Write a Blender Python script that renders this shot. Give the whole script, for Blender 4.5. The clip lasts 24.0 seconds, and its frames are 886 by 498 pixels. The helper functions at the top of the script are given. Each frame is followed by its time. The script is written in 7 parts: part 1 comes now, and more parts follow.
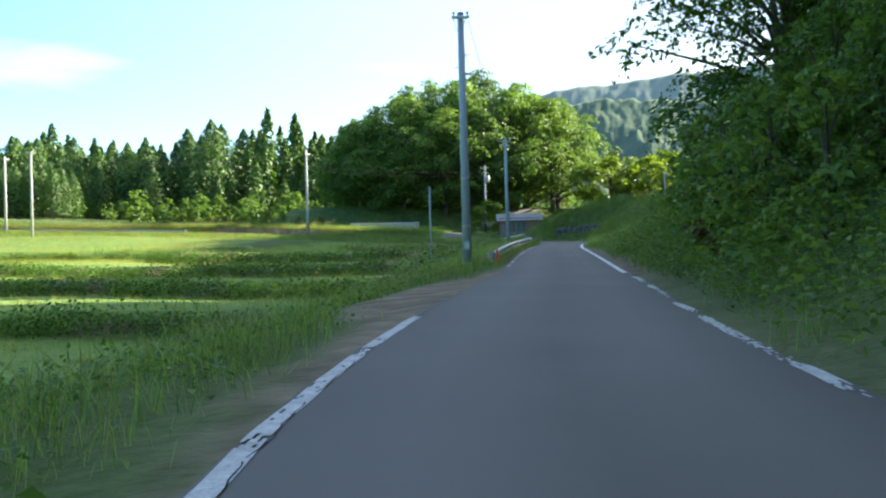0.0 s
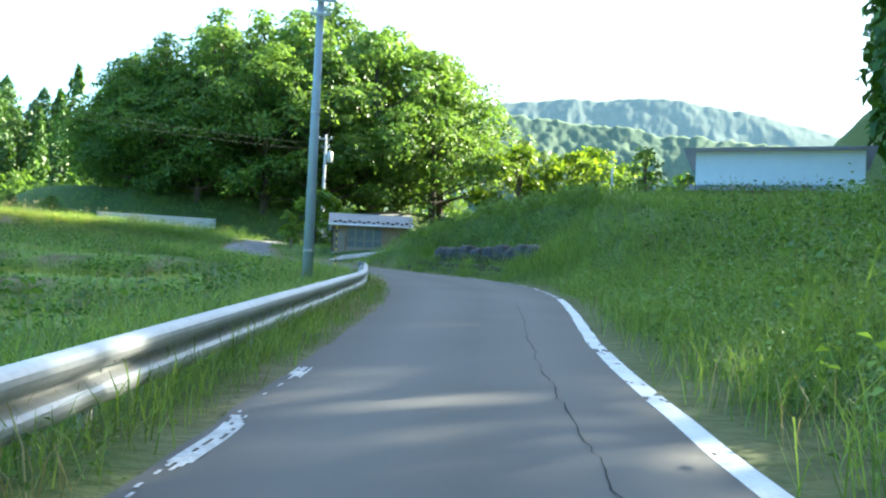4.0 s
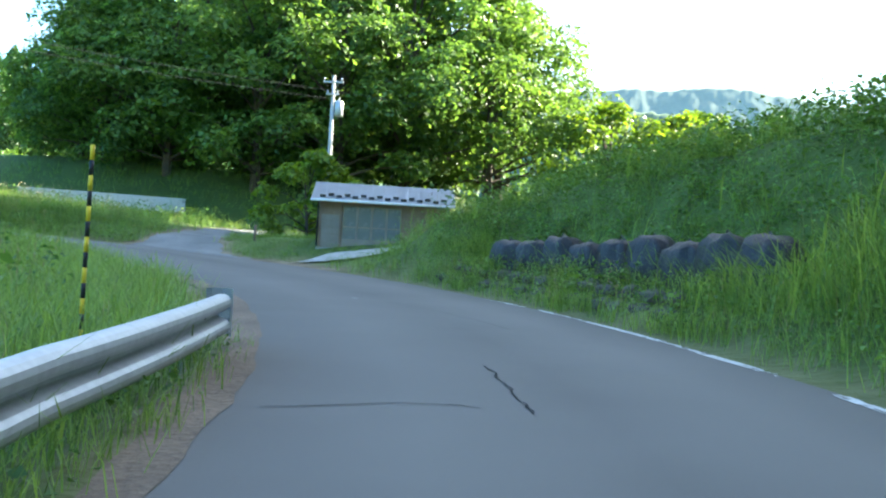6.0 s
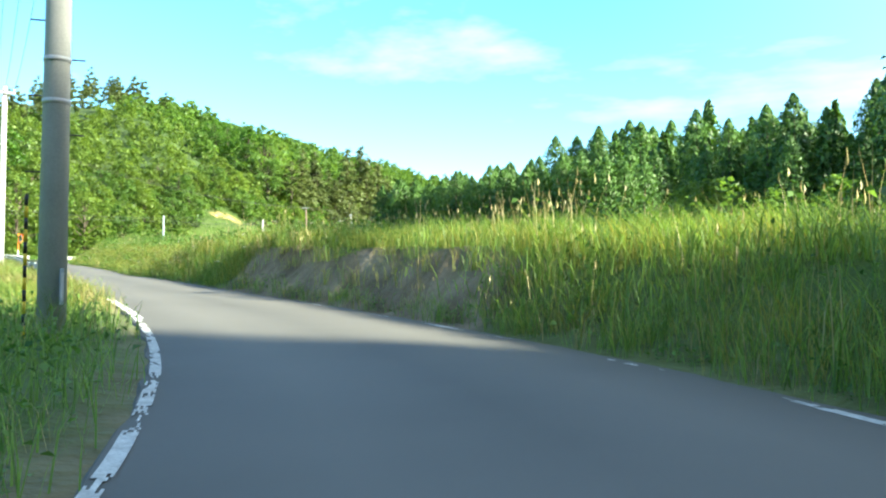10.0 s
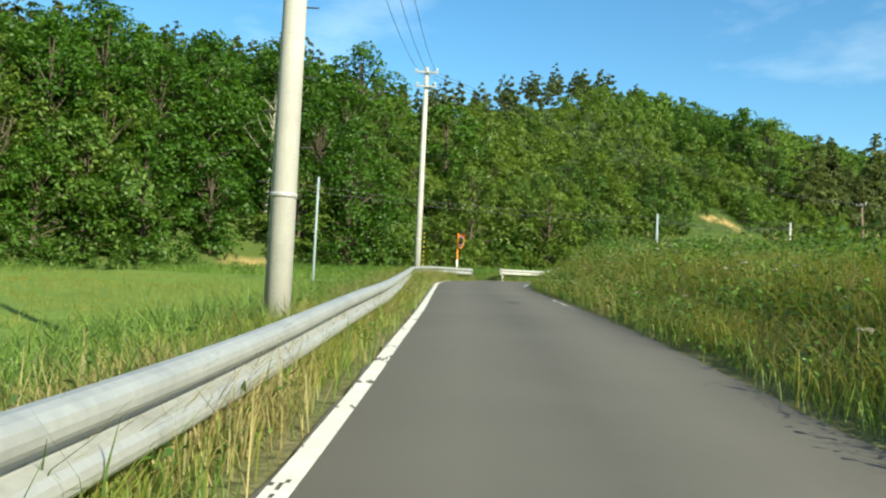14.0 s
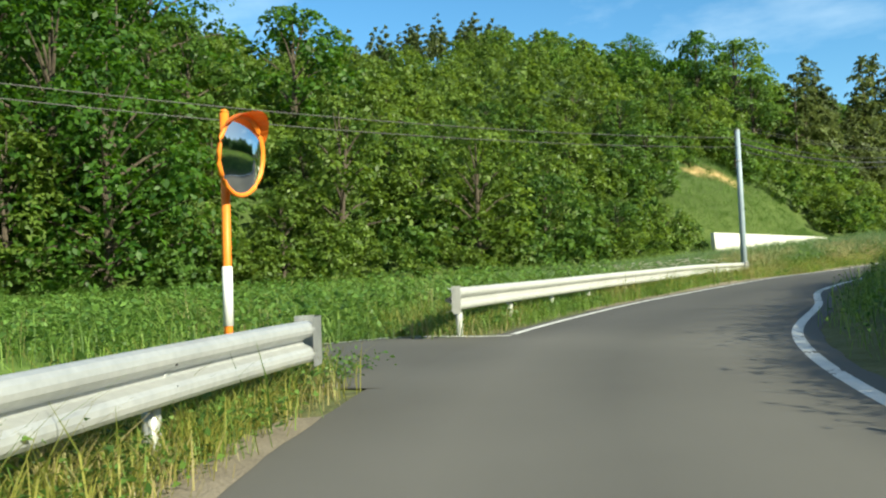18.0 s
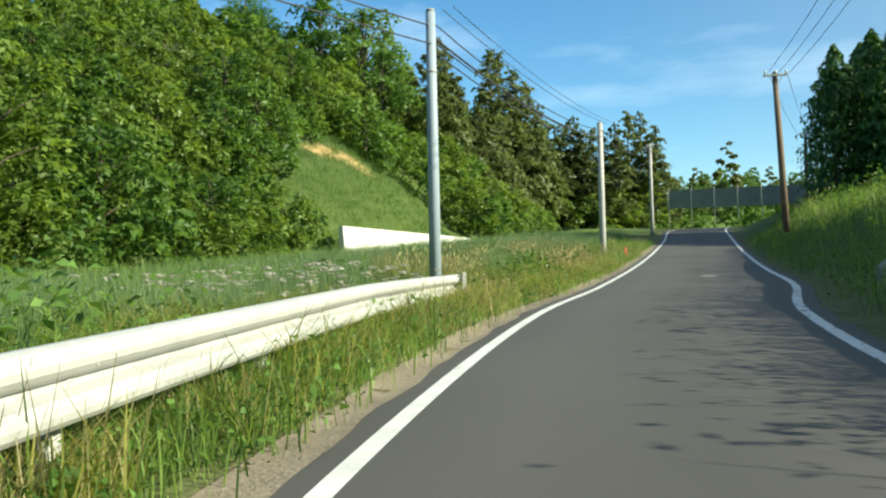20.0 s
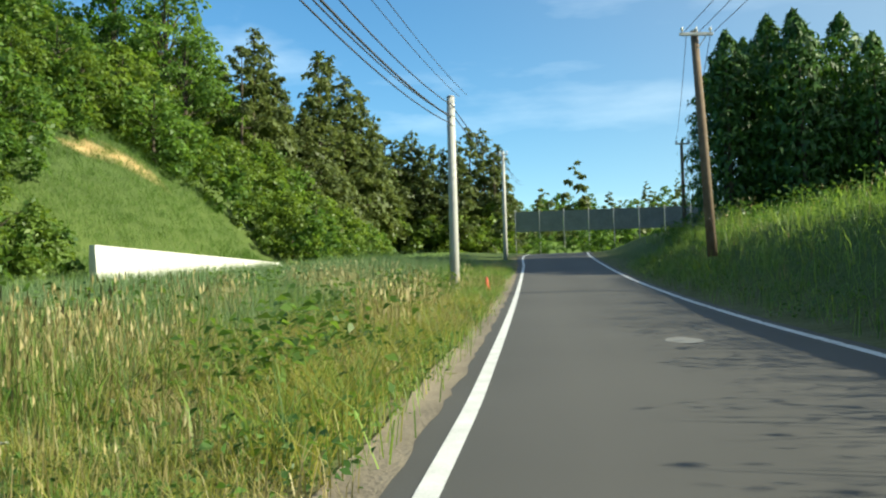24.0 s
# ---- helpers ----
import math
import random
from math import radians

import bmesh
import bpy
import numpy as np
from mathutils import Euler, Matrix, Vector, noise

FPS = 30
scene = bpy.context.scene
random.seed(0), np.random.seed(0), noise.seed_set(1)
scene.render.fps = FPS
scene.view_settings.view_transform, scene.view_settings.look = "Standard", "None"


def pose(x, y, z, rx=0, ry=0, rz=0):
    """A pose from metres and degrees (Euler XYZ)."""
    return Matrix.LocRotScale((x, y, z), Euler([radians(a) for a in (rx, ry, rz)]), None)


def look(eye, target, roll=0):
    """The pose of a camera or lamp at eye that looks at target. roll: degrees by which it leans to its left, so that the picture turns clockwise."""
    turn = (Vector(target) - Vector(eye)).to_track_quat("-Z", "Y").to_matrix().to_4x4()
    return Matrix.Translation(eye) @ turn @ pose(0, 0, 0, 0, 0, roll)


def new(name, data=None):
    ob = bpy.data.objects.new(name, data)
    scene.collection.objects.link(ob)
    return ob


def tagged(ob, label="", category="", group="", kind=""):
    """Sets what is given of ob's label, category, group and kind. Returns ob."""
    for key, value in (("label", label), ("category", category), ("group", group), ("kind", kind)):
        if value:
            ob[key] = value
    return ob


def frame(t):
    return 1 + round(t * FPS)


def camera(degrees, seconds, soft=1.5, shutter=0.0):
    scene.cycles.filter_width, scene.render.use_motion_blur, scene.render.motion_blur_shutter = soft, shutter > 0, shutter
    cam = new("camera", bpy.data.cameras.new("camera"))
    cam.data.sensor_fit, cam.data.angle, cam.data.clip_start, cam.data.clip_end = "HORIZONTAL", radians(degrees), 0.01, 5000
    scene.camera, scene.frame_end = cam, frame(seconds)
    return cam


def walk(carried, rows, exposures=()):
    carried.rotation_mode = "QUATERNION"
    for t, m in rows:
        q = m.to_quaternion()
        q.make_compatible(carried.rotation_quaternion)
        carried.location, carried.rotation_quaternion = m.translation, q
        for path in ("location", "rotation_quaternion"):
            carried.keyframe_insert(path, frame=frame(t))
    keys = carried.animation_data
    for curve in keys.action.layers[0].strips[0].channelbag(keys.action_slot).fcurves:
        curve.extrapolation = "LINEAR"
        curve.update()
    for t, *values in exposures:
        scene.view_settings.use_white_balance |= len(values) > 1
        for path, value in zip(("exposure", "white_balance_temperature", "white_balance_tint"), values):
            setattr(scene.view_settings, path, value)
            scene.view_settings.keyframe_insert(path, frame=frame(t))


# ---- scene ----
cam = camera(52.80, 24.0, soft=2.2)
# seconds, eye in metres, yaw, pitch, roll in degrees
PATH = [
    (0, 1.77, -0.37, 1.709, 1.47, 1.26, 1.61),
    (0.5, 1.76, 4.81, 1.878, -2.61, 2.16, 0.91),
    (1, 2.11, 10.12, 2.050, -6.22, 2.51, 1.52),
    (1.5, 2.78, 15.62, 2.240, -8.56, 2.69, 2.20),
    (2, 3.54, 21.27, 2.421, -9.62, 2.50, 2.19),
    (2.5, 4.10, 26.81, 2.633, -9.48, 2.25, 0.80),
    (3, 4.63, 32.53, 2.972, -8.66, 2.41, -1.91),
    (3.5, 5.30, 38.32, 3.276, -7.45, 2.28, -2.68),
    (5.5, 8.11, 60.94, 4.280, -4.78, 2.13, -2.03),
    (6, 8.38, 66.18, 4.423, -3.12, 1.67, -3.23),
    (6.5, 8.37, 71.05, 4.612, -0.66, 1.84, -3.44),
    (7, 7.87, 75.60, 4.769, 3.36, 2.24, -2.24),
    (7.5, 6.92, 79.74, 4.921, 9.53, 2.35, -1.77),
    (8, 5.53, 83.73, 5.091, 17.31, 2.66, -0.70),
    (8.5, 3.59, 87.45, 5.301, 25.33, 2.90, -0.95),
    (9, 1.29, 90.83, 5.544, 34.19, 2.87, -0.33),
    (9.5, -1.43, 93.80, 5.789, 43.72, 3.04, -0.18),
    (10, -4.69, 96.23, 6.020, 53.08, 3.19, 0.00),
    (10.5, -8.35, 98.22, 6.262, 62.12, 3.44, 0.36),
    (11, -12.29, 99.87, 6.478, 70.25, 3.74, -0.70),
    (11.5, -16.64, 101.20, 6.693, 76.43, 4.05, -1.11),
    (13.5, -36.43, 104.65, 7.781, 82.28, 3.53, -2.51),
    (14, -41.85, 105.58, 8.005, 81.28, 3.33, -2.81),
    (14.5, -47.35, 106.61, 8.214, 80.25, 3.26, -1.34),
    (15, -52.82, 107.59, 8.554, 79.36, 3.05, -1.17),
    (15.5, -58.24, 108.53, 8.830, 78.65, 2.98, -1.00),
    (16, -63.69, 109.45, 9.121, 78.36, 3.01, 0.37),
    (16.5, -69.19, 110.31, 9.365, 78.41, 3.05, 0.36),
    (17, -74.66, 111.26, 9.614, 78.30, 3.18, 0.68),
    (17.5, -80.00, 112.39, 9.874, 77.06, 3.29, 1.22),
    (18, -85.35, 114.00, 10.108, 74.00, 3.14, 1.97),
    (18.5, -90.37, 115.97, 10.262, 69.19, 3.14, 1.69),
    (19, -95.25, 118.42, 10.442, 62.72, 2.96, 0.97),
    (19.5, -99.62, 121.34, 10.656, 55.69, 2.65, 0.70),
    (21.5, -108.58, 130.30, 11.262, 38.55, 1.88, 2.62),
    (22, -109.71, 131.70, 11.343, 38.08, 2.14, 2.28),
    (22.5, -110.46, 132.65, 11.398, 38.25, 2.76, 1.97),
    (23, -111.04, 133.36, 11.440, 38.48, 3.26, 1.93),
    (23.5, -111.35, 133.67, 11.470, 38.81, 3.57, 1.62),
    (24, -111.53, 133.88, 11.478, 39.00, 3.79, 1.36),
]
# stops of the clip's automatic exposure: open in the shaded bend, closed in the sun
walk(cam, [(t, pose(x, y, z, 90 + pitch, roll, yaw)) for t, x, y, z, yaw, pitch, roll in PATH],
     exposures=[(0, 2.08, 6600, 7), (1, 2.36, 6600, 3), (2, 2.62, 6650, 1), (3, 2.78, 6350, 1), (6, 3.08, 6350, 2), (7, 3.22, 6350, 1), (8, 3.36, 6550, 0), (9, 2.97, 6950, -4), (10, 2.3, 6500, -5), (11, 1.28, 6850, -3), (14, 0.9, 6750, -5), (19, 0.92, 6600, -5), (24, 0.97, 6650, -4)])

# ------------------------------------------------------------------ light
SUN_YAW, SUN_EL = radians(-62), radians(27)
SUN_DIR = Vector((-math.sin(SUN_YAW) * math.cos(SUN_EL), math.cos(SUN_YAW) * math.cos(SUN_EL), math.sin(SUN_EL)))
world = bpy.data.worlds.new("sky")
scene.world = world
world.use_nodes = True
wn, wl = world.node_tree.nodes, world.node_tree.links
wn.clear()
sky = wn.new("ShaderNodeTexSky")
sky.sky_type, sky.sun_disc = "NISHITA", False
sky.sun_elevation, sky.sun_rotation = SUN_EL, -SUN_YAW
sky.air_density, sky.dust_density, sky.ozone_density = 1.0, 0.02, 3.0
tex = wn.new("ShaderNodeTexCoord")
squash = wn.new("ShaderNodeMapping")
squash.inputs["Scale"].default_value = (0.9, 2.6, 7.0)
squash.inputs["Rotation"].default_value = (0, 0, radians(25))
cl = wn.new("ShaderNodeTexNoise")
cl.inputs["Scale"].default_value, cl.inputs["Detail"].default_value, cl.inputs["Roughness"].default_value = 1.5, 7, 0.55
ramp = wn.new("ShaderNodeMapRange")
ramp.inputs["From Min"].default_value, ramp.inputs["From Max"].default_value = 0.55, 0.97
ramp.inputs["To Max"].default_value = 0.34
mixc = wn.new("ShaderNodeMix")
mixc.data_type = "RGBA"
mixc.inputs["B"].default_value = (11.0, 11.2, 11.5, 1)
bg = wn.new("ShaderNodeBackground")
bg.inputs["Strength"].default_value = 0.108
wo = wn.new("ShaderNodeOutputWorld")
wl.new(tex.outputs["Generated"], squash.inputs["Vector"])
wl.new(squash.outputs["Vector"], cl.inputs["Vector"])
wl.new(cl.outputs["Fac"], ramp.inputs["Value"])
wl.new(ramp.outputs["Result"], mixc.inputs["Factor"])
deep = wn.new("ShaderNodeHueSaturation")
deep.inputs["Saturation"].default_value = 1.22
toward_sun = wn.new("ShaderNodeVectorMath")
toward_sun.operation = "DOT_PRODUCT"
toward_sun.inputs[1].default_value = SUN_DIR
glow = wn.new("ShaderNodeMapRange")
glow.interpolation_type = "SMOOTHSTEP"
glow.inputs["From Min"].default_value, glow.inputs["From Max"].default_value, glow.inputs["To Max"].default_value = -0.15, 0.75, 0.62
aureole = wn.new("ShaderNodeMix")
aureole.data_type = "RGBA"
aureole.inputs["B"].default_value = (3.0, 2.95, 2.9, 1)
wl.new(tex.outputs["Generated"], toward_sun.inputs[0])
wl.new(toward_sun.outputs["Value"], glow.inputs["Value"])
wl.new(glow.outputs["Result"], aureole.inputs["Factor"])
wl.new(sky.outputs["Color"], deep.inputs["Color"])
wl.new(deep.outputs["Color"], aureole.inputs["A"])
wl.new(aureole.outputs["Result"], mixc.inputs["A"])
wl.new(mixc.outputs["Result"], bg.inputs["Color"])
wl.new(bg.outputs["Background"], wo.inputs["Surface"])
sun = new("sun", bpy.data.lights.new("sun", "SUN"))
sun.data.energy, sun.data.angle, sun.data.color = 4.9, radians(0.6), (1.0, 0.90, 0.74)
sun.matrix_world = look(SUN_DIR * 300, (0, 0, 0))


# ------------------------------------------------------------------ materials
def material(name, dark, light, rough=0.8, scale=3.0, fine=40.0, bump=0.3, metal=0.0, translucent=0.0, island=0.0, spec=0.3, gap=0.02):
    """Two-tone surface, blotched at two scales, with grain; leaves let light through and vary piece by piece."""
    m = bpy.data.materials.new(name)
    m.use_nodes = True
    n, l = m.node_tree.nodes, m.node_tree.links
    p = n["Principled BSDF"]
    p.inputs["Roughness"].default_value, p.inputs["Metallic"].default_value = rough, metal
    p.inputs["Specular IOR Level"].default_value = spec
    co = n.new("ShaderNodeTexCoord")
    big, small = n.new("ShaderNodeTexNoise"), n.new("ShaderNodeTexNoise")
    big.inputs["Scale"].default_value, big.inputs["Detail"].default_value = scale, 4
    small.inputs["Scale"].default_value, small.inputs["Detail"].default_value = fine, 3
    l.new(co.outputs["Object"], big.inputs["Vector"])
    l.new(co.outputs["Object"], small.inputs["Vector"])
    add = n.new("ShaderNodeMath")
    add.operation = "MULTIPLY_ADD"
    add.inputs[1].default_value = 0.45
    l.new(small.outputs["Fac"], add.inputs[0])
    half = n.new("ShaderNodeMath")
    half.operation = "MULTIPLY"
    half.inputs[1].default_value = 0.55
    l.new(big.outputs["Fac"], half.inputs[0])
    l.new(half.outputs[0], add.inputs[2])
    fac = add.outputs[0]
    if island:
        geo = n.new("ShaderNodeNewGeometry")
        mx = n.new("ShaderNodeMix")
        mx.inputs["Factor"].default_value = island
        l.new(fac, mx.inputs["A"])
        l.new(geo.outputs["Random Per Island"], mx.inputs["B"])
        info, mo = n.new("ShaderNodeObjectInfo"), n.new("ShaderNodeMix")
        mo.inputs["Factor"].default_value = 0.2
        l.new(mx.outputs["Result"], mo.inputs["A"])
        l.new(info.outputs["Random"], mo.inputs["B"])
        fac = mo.outputs["Result"]
    r = n.new("ShaderNodeValToRGB")
    r.color_ramp.elements[0].position, r.color_ramp.elements[1].position = 0.28, 0.72
    r.color_ramp.elements[0].color, r.color_ramp.elements[1].color = (*dark, 1), (*light, 1)
    l.new(fac, r.inputs["Fac"])
    l.new(r.outputs["Color"], p.inputs["Base Color"])
    if bump:
        b = n.new("ShaderNodeBump")
        b.inputs["Strength"].default_value, b.inputs["Distance"].default_value = bump, gap
        l.new(small.outputs["Fac"], b.inputs["Height"])
        l.new(b.outputs["Normal"], p.inputs["Normal"])
    if translucent:
        t = n.new("ShaderNodeBsdfTranslucent")
        hue = n.new("ShaderNodeHueSaturation")
        hue.inputs["Hue"].default_value, hue.inputs["Value"].default_value, hue.inputs["Saturation"].default_value = 0.485, 1.5, 1.1
        l.new(r.outputs["Color"], hue.inputs["Color"])
        l.new(hue.outputs["Color"], t.inputs["Color"])
        ms = n.new("ShaderNodeMixShader")
        ms.inputs["Fac"].default_value = translucent
        l.new(p.outputs["BSDF"], ms.inputs[1])
        l.new(t.outputs["BSDF"], ms.inputs[2])
        l.new(ms.outputs["Shader"], n["Material Output"].inputs["Surface"])
    return m


def leafy(name, dark, light, **k):
    k = {**dict(rough=0.5, scale=0.35, fine=2.5, bump=0, translucent=0.45, island=0.55, spec=0.42), **k}
    return material(name, dark, light, **k)


ASPHALT = material("asphalt", (0.080, 0.076, 0.067), (0.138, 0.131, 0.116), rough=0.78, scale=0.35, fine=170, bump=0.35, spec=0.35, gap=0.004)
def add_tracks(m):
    """Wheel tracks polished paler along the road."""
    n, l = m.node_tree.nodes, m.node_tree.links
    p = n["Principled BSDF"]
    src = p.inputs["Base Color"].links[0].from_socket
    at, mul, mx = n.new("ShaderNodeAttribute"), n.new("ShaderNodeMath"), n.new("ShaderNodeMix")
    at.attribute_name = "track"
    mul.operation, mul.inputs[1].default_value = "MULTIPLY", 0.30
    mx.data_type = "RGBA"
    mx.inputs["B"].default_value = (0.205, 0.192, 0.168, 1)
    l.new(at.outputs["Fac"], mul.inputs[0])
    l.new(mul.outputs[0], mx.inputs["Factor"])
    l.new(src, mx.inputs["A"])
    newer, share, mn = n.new("ShaderNodeAttribute"), n.new("ShaderNodeMath"), n.new("ShaderNodeMix")
    newer.attribute_name = "fresh"
    share.operation, share.inputs[1].default_value = "MULTIPLY", 0.5
    mn.data_type = "RGBA"
    mn.inputs["B"].default_value = (0.060, 0.059, 0.058, 1)
    l.new(newer.outputs["Fac"], share.inputs[0])
    l.new(share.outputs[0], mn.inputs["Factor"])
    l.new(mx.outputs["Result"], mn.inputs["A"])
    l.new(mn.outputs["Result"], p.inputs["Base Color"])


add_tracks(ASPHALT)
PATCHED = material("patched_asphalt", (0.064, 0.064, 0.061), (0.100, 0.099, 0.094), rough=0.8, scale=0.9, fine=140, gap=0.004)
PAINT = material("road_paint", (0.50, 0.50, 0.48), (0.82, 0.82, 0.80), rough=0.7, scale=4, fine=60, bump=0.2, gap=0.003)
WORN = material("worn_road_paint", (0.28, 0.28, 0.27), (0.72, 0.72, 0.69), rough=0.8, scale=7, fine=45, bump=0.3, gap=0.004)
LANE = material("grey_gravel", (0.10, 0.10, 0.095), (0.26, 0.255, 0.24), rough=0.95, scale=0.7, fine=22, bump=0.5, gap=0.02)
SAND = material("sandy_dirt", (0.15, 0.125, 0.095), (0.33, 0.28, 0.21), rough=0.95, scale=1.6, fine=30, bump=0.5, gap=0.03)
EARTH = material("bare_earth", (0.10, 0.075, 0.055), (0.27, 0.20, 0.14), rough=0.95, scale=1.2, fine=18, bump=0.7, gap=0.05)
CONCRETE = material("pale_concrete", (0.50, 0.49, 0.46), (0.74, 0.73, 0.69), rough=0.85, scale=1.6, fine=30, bump=0.3, gap=0.006)
GREY_CONCRETE = material("grey_concrete", (0.28, 0.28, 0.275), (0.46, 0.46, 0.45), rough=0.85, scale=1.3, fine=35, bump=0.3, gap=0.006)
POLE_CONCRETE = material("pole_concrete", (0.36, 0.36, 0.35), (0.56, 0.56, 0.54), rough=0.75, scale=2.2, fine=50, bump=0.15, gap=0.004)
POLE_STEEL = material("painted_steel_pole", (0.26, 0.32, 0.38), (0.36, 0.43, 0.50), rough=0.5, scale=2, fine=40, bump=0.1, gap=0.002)
POLE_WOOD = material("weathered_pole_wood", (0.12, 0.085, 0.06), (0.25, 0.19, 0.14), rough=0.85, scale=3, fine=30, bump=0.4, gap=0.006)
GALV = material("galvanised_steel", (0.37, 0.385, 0.395), (0.57, 0.58, 0.58), rough=0.45, scale=1.6, fine=14, bump=0.12, metal=0.35, spec=0.5, gap=0.004)
RAIL_WHITE = material("white_painted_rail", (0.36, 0.37, 0.36), (0.52, 0.52, 0.50), rough=0.45, scale=1.2, fine=9, bump=0.12, spec=0.4, gap=0.004)
WHITE_METAL = material("white_metal", (0.70, 0.71, 0.71), (0.84, 0.84, 0.83), rough=0.5, scale=3, fine=30, bump=0.05)
ROOF_METAL = material("grey_roof_sheet", (0.30, 0.33, 0.37), (0.43, 0.47, 0.51), rough=0.38, scale=1.5, fine=25, bump=0.1, metal=0.35, gap=0.004)
DARK_METAL = material("dark_metal", (0.03, 0.03, 0.032), (0.07, 0.07, 0.072), rough=0.5, scale=4, fine=40)
BLACK = material("black_plastic", (0.010, 0.010, 0.011), (0.030, 0.030, 0.033), rough=0.45, scale=3, fine=20, bump=0.6, gap=0.03)
YELLOW = material("yellow_plastic", (0.72, 0.50, 0.03), (0.80, 0.58, 0.05), rough=0.5)
ORANGE = material("orange_paint", (0.78, 0.20, 0.02), (0.88, 0.28, 0.04), rough=0.42, scale=5, fine=40, bump=0.05)
CONE_RED = material("cone_red_plastic", (0.52, 0.07, 0.03), (0.68, 0.12, 0.05), rough=0.5, scale=6, fine=30, bump=0.05)
WOOD = material("weathered_boards", (0.16, 0.105, 0.072), (0.32, 0.230, 0.165), rough=0.85, scale=2.0, fine=30, bump=0.4, gap=0.008)
PALE_WOOD = material("grey_boards", (0.19, 0.165, 0.14), (0.33, 0.29, 0.25), rough=0.8, scale=2.0, fine=30, bump=0.3, gap=0.006)
BARK = material("bark", (0.045, 0.036, 0.028), (0.13, 0.105, 0.08), rough=0.95, scale=2.5, fine=16, bump=0.8, gap=0.05)
DEADWOOD = material("dead_wood", (0.30, 0.27, 0.24), (0.48, 0.44, 0.39), rough=0.9, scale=3, fine=20, bump=0.4)
STONE = material("grey_stone", (0.16, 0.155, 0.145), (0.38, 0.37, 0.34), rough=0.9, scale=2.5, fine=14, bump=0.7, gap=0.03)
BARN_WALL = material("pale_blue_cladding", (0.62, 0.68, 0.75), (0.74, 0.79, 0.84), rough=0.6, scale=1.2, fine=20, bump=0.1)
SOLAR = material("dark_panel", (0.13, 0.145, 0.14), (0.23, 0.245, 0.235), rough=0.6, scale=1.0, fine=8, bump=0.3)
LEAF_BROAD = leafy("broad_leaves", (0.060, 0.128, 0.030), (0.175, 0.305, 0.060), translucent=0.46)
LEAF_MID = leafy("hillside_leaves", (0.054, 0.116, 0.026), (0.150, 0.260, 0.050))
LEAF_DEEP = leafy("deep_green_leaves", (0.026, 0.080, 0.011), (0.098, 0.210, 0.028))
LEAF_OLIVE = leafy("olive_leaves", (0.074, 0.130, 0.022), (0.200, 0.295, 0.058))
LEAF_YELLOW = leafy("yellow_green_leaves", (0.066, 0.140, 0.016), (0.210, 0.310, 0.045), translucent=0.45)
LEAF_CEDAR = leafy("cedar_sprays", (0.026, 0.074, 0.013), (0.100, 0.205, 0.034), translucent=0.2)
LEAF_PINE = leafy("pine_needles", (0.052, 0.080, 0.024), (0.145, 0.185, 0.058), translucent=0.35)
# pale grey-green: the haze of distance is mixed into these base colours
FAR_RIDGE = material("haze_tinted_far_forest", (0.170, 0.215, 0.195), (0.225, 0.270, 0.235), rough=1.0, scale=0.025, fine=0.16, bump=0.0, spec=0.0)
NEAR_RIDGE = material("haze_tinted_near_forest", (0.075, 0.110, 0.085), (0.135, 0.180, 0.125), rough=1.0, scale=0.04, fine=0.22, bump=0.0, spec=0.0)
GRASS_GOLD = leafy("yellow_green_grass", (0.150, 0.175, 0.030), (0.400, 0.390, 0.100), translucent=0.45, island=0.6)
DARK_STONE = material("dark_stone", (0.055, 0.050, 0.042), (0.16, 0.145, 0.12), rough=0.95, scale=2.5, fine=14, bump=0.7, gap=0.03)
PALE_PATCH = material("pale_patch", (0.17, 0.17, 0.165), (0.24, 0.24, 0.23), rough=0.8, scale=3, fine=60, gap=0.004)
CRACK = material("road_crack", (0.012, 0.012, 0.012), (0.035, 0.034, 0.032), rough=0.95, scale=6, fine=60)
LEAF_RED = leafy("rusty_leaves", (0.060, 0.022, 0.010), (0.15, 0.050, 0.020), translucent=0.15)
GRASS = leafy("grass_blades", (0.070, 0.136, 0.026), (0.250, 0.370, 0.085), translucent=0.45, island=0.6)
GRASS_DRY = leafy("drying_grass", (0.200, 0.190, 0.070), (0.440, 0.370, 0.170), translucent=0.3, island=0.6)
GRASS_BLUE = leafy("blue_green_reeds", (0.085, 0.150, 0.060), (0.215, 0.310, 0.130), translucent=0.3, island=0.6)
WEED = leafy("weed_leaves", (0.050, 0.116, 0.024), (0.170, 0.300, 0.062), translucent=0.35)
FLOWER = leafy("pale_seed_heads", (0.40, 0.38, 0.28), (0.70, 0.68, 0.58), translucent=0.3)


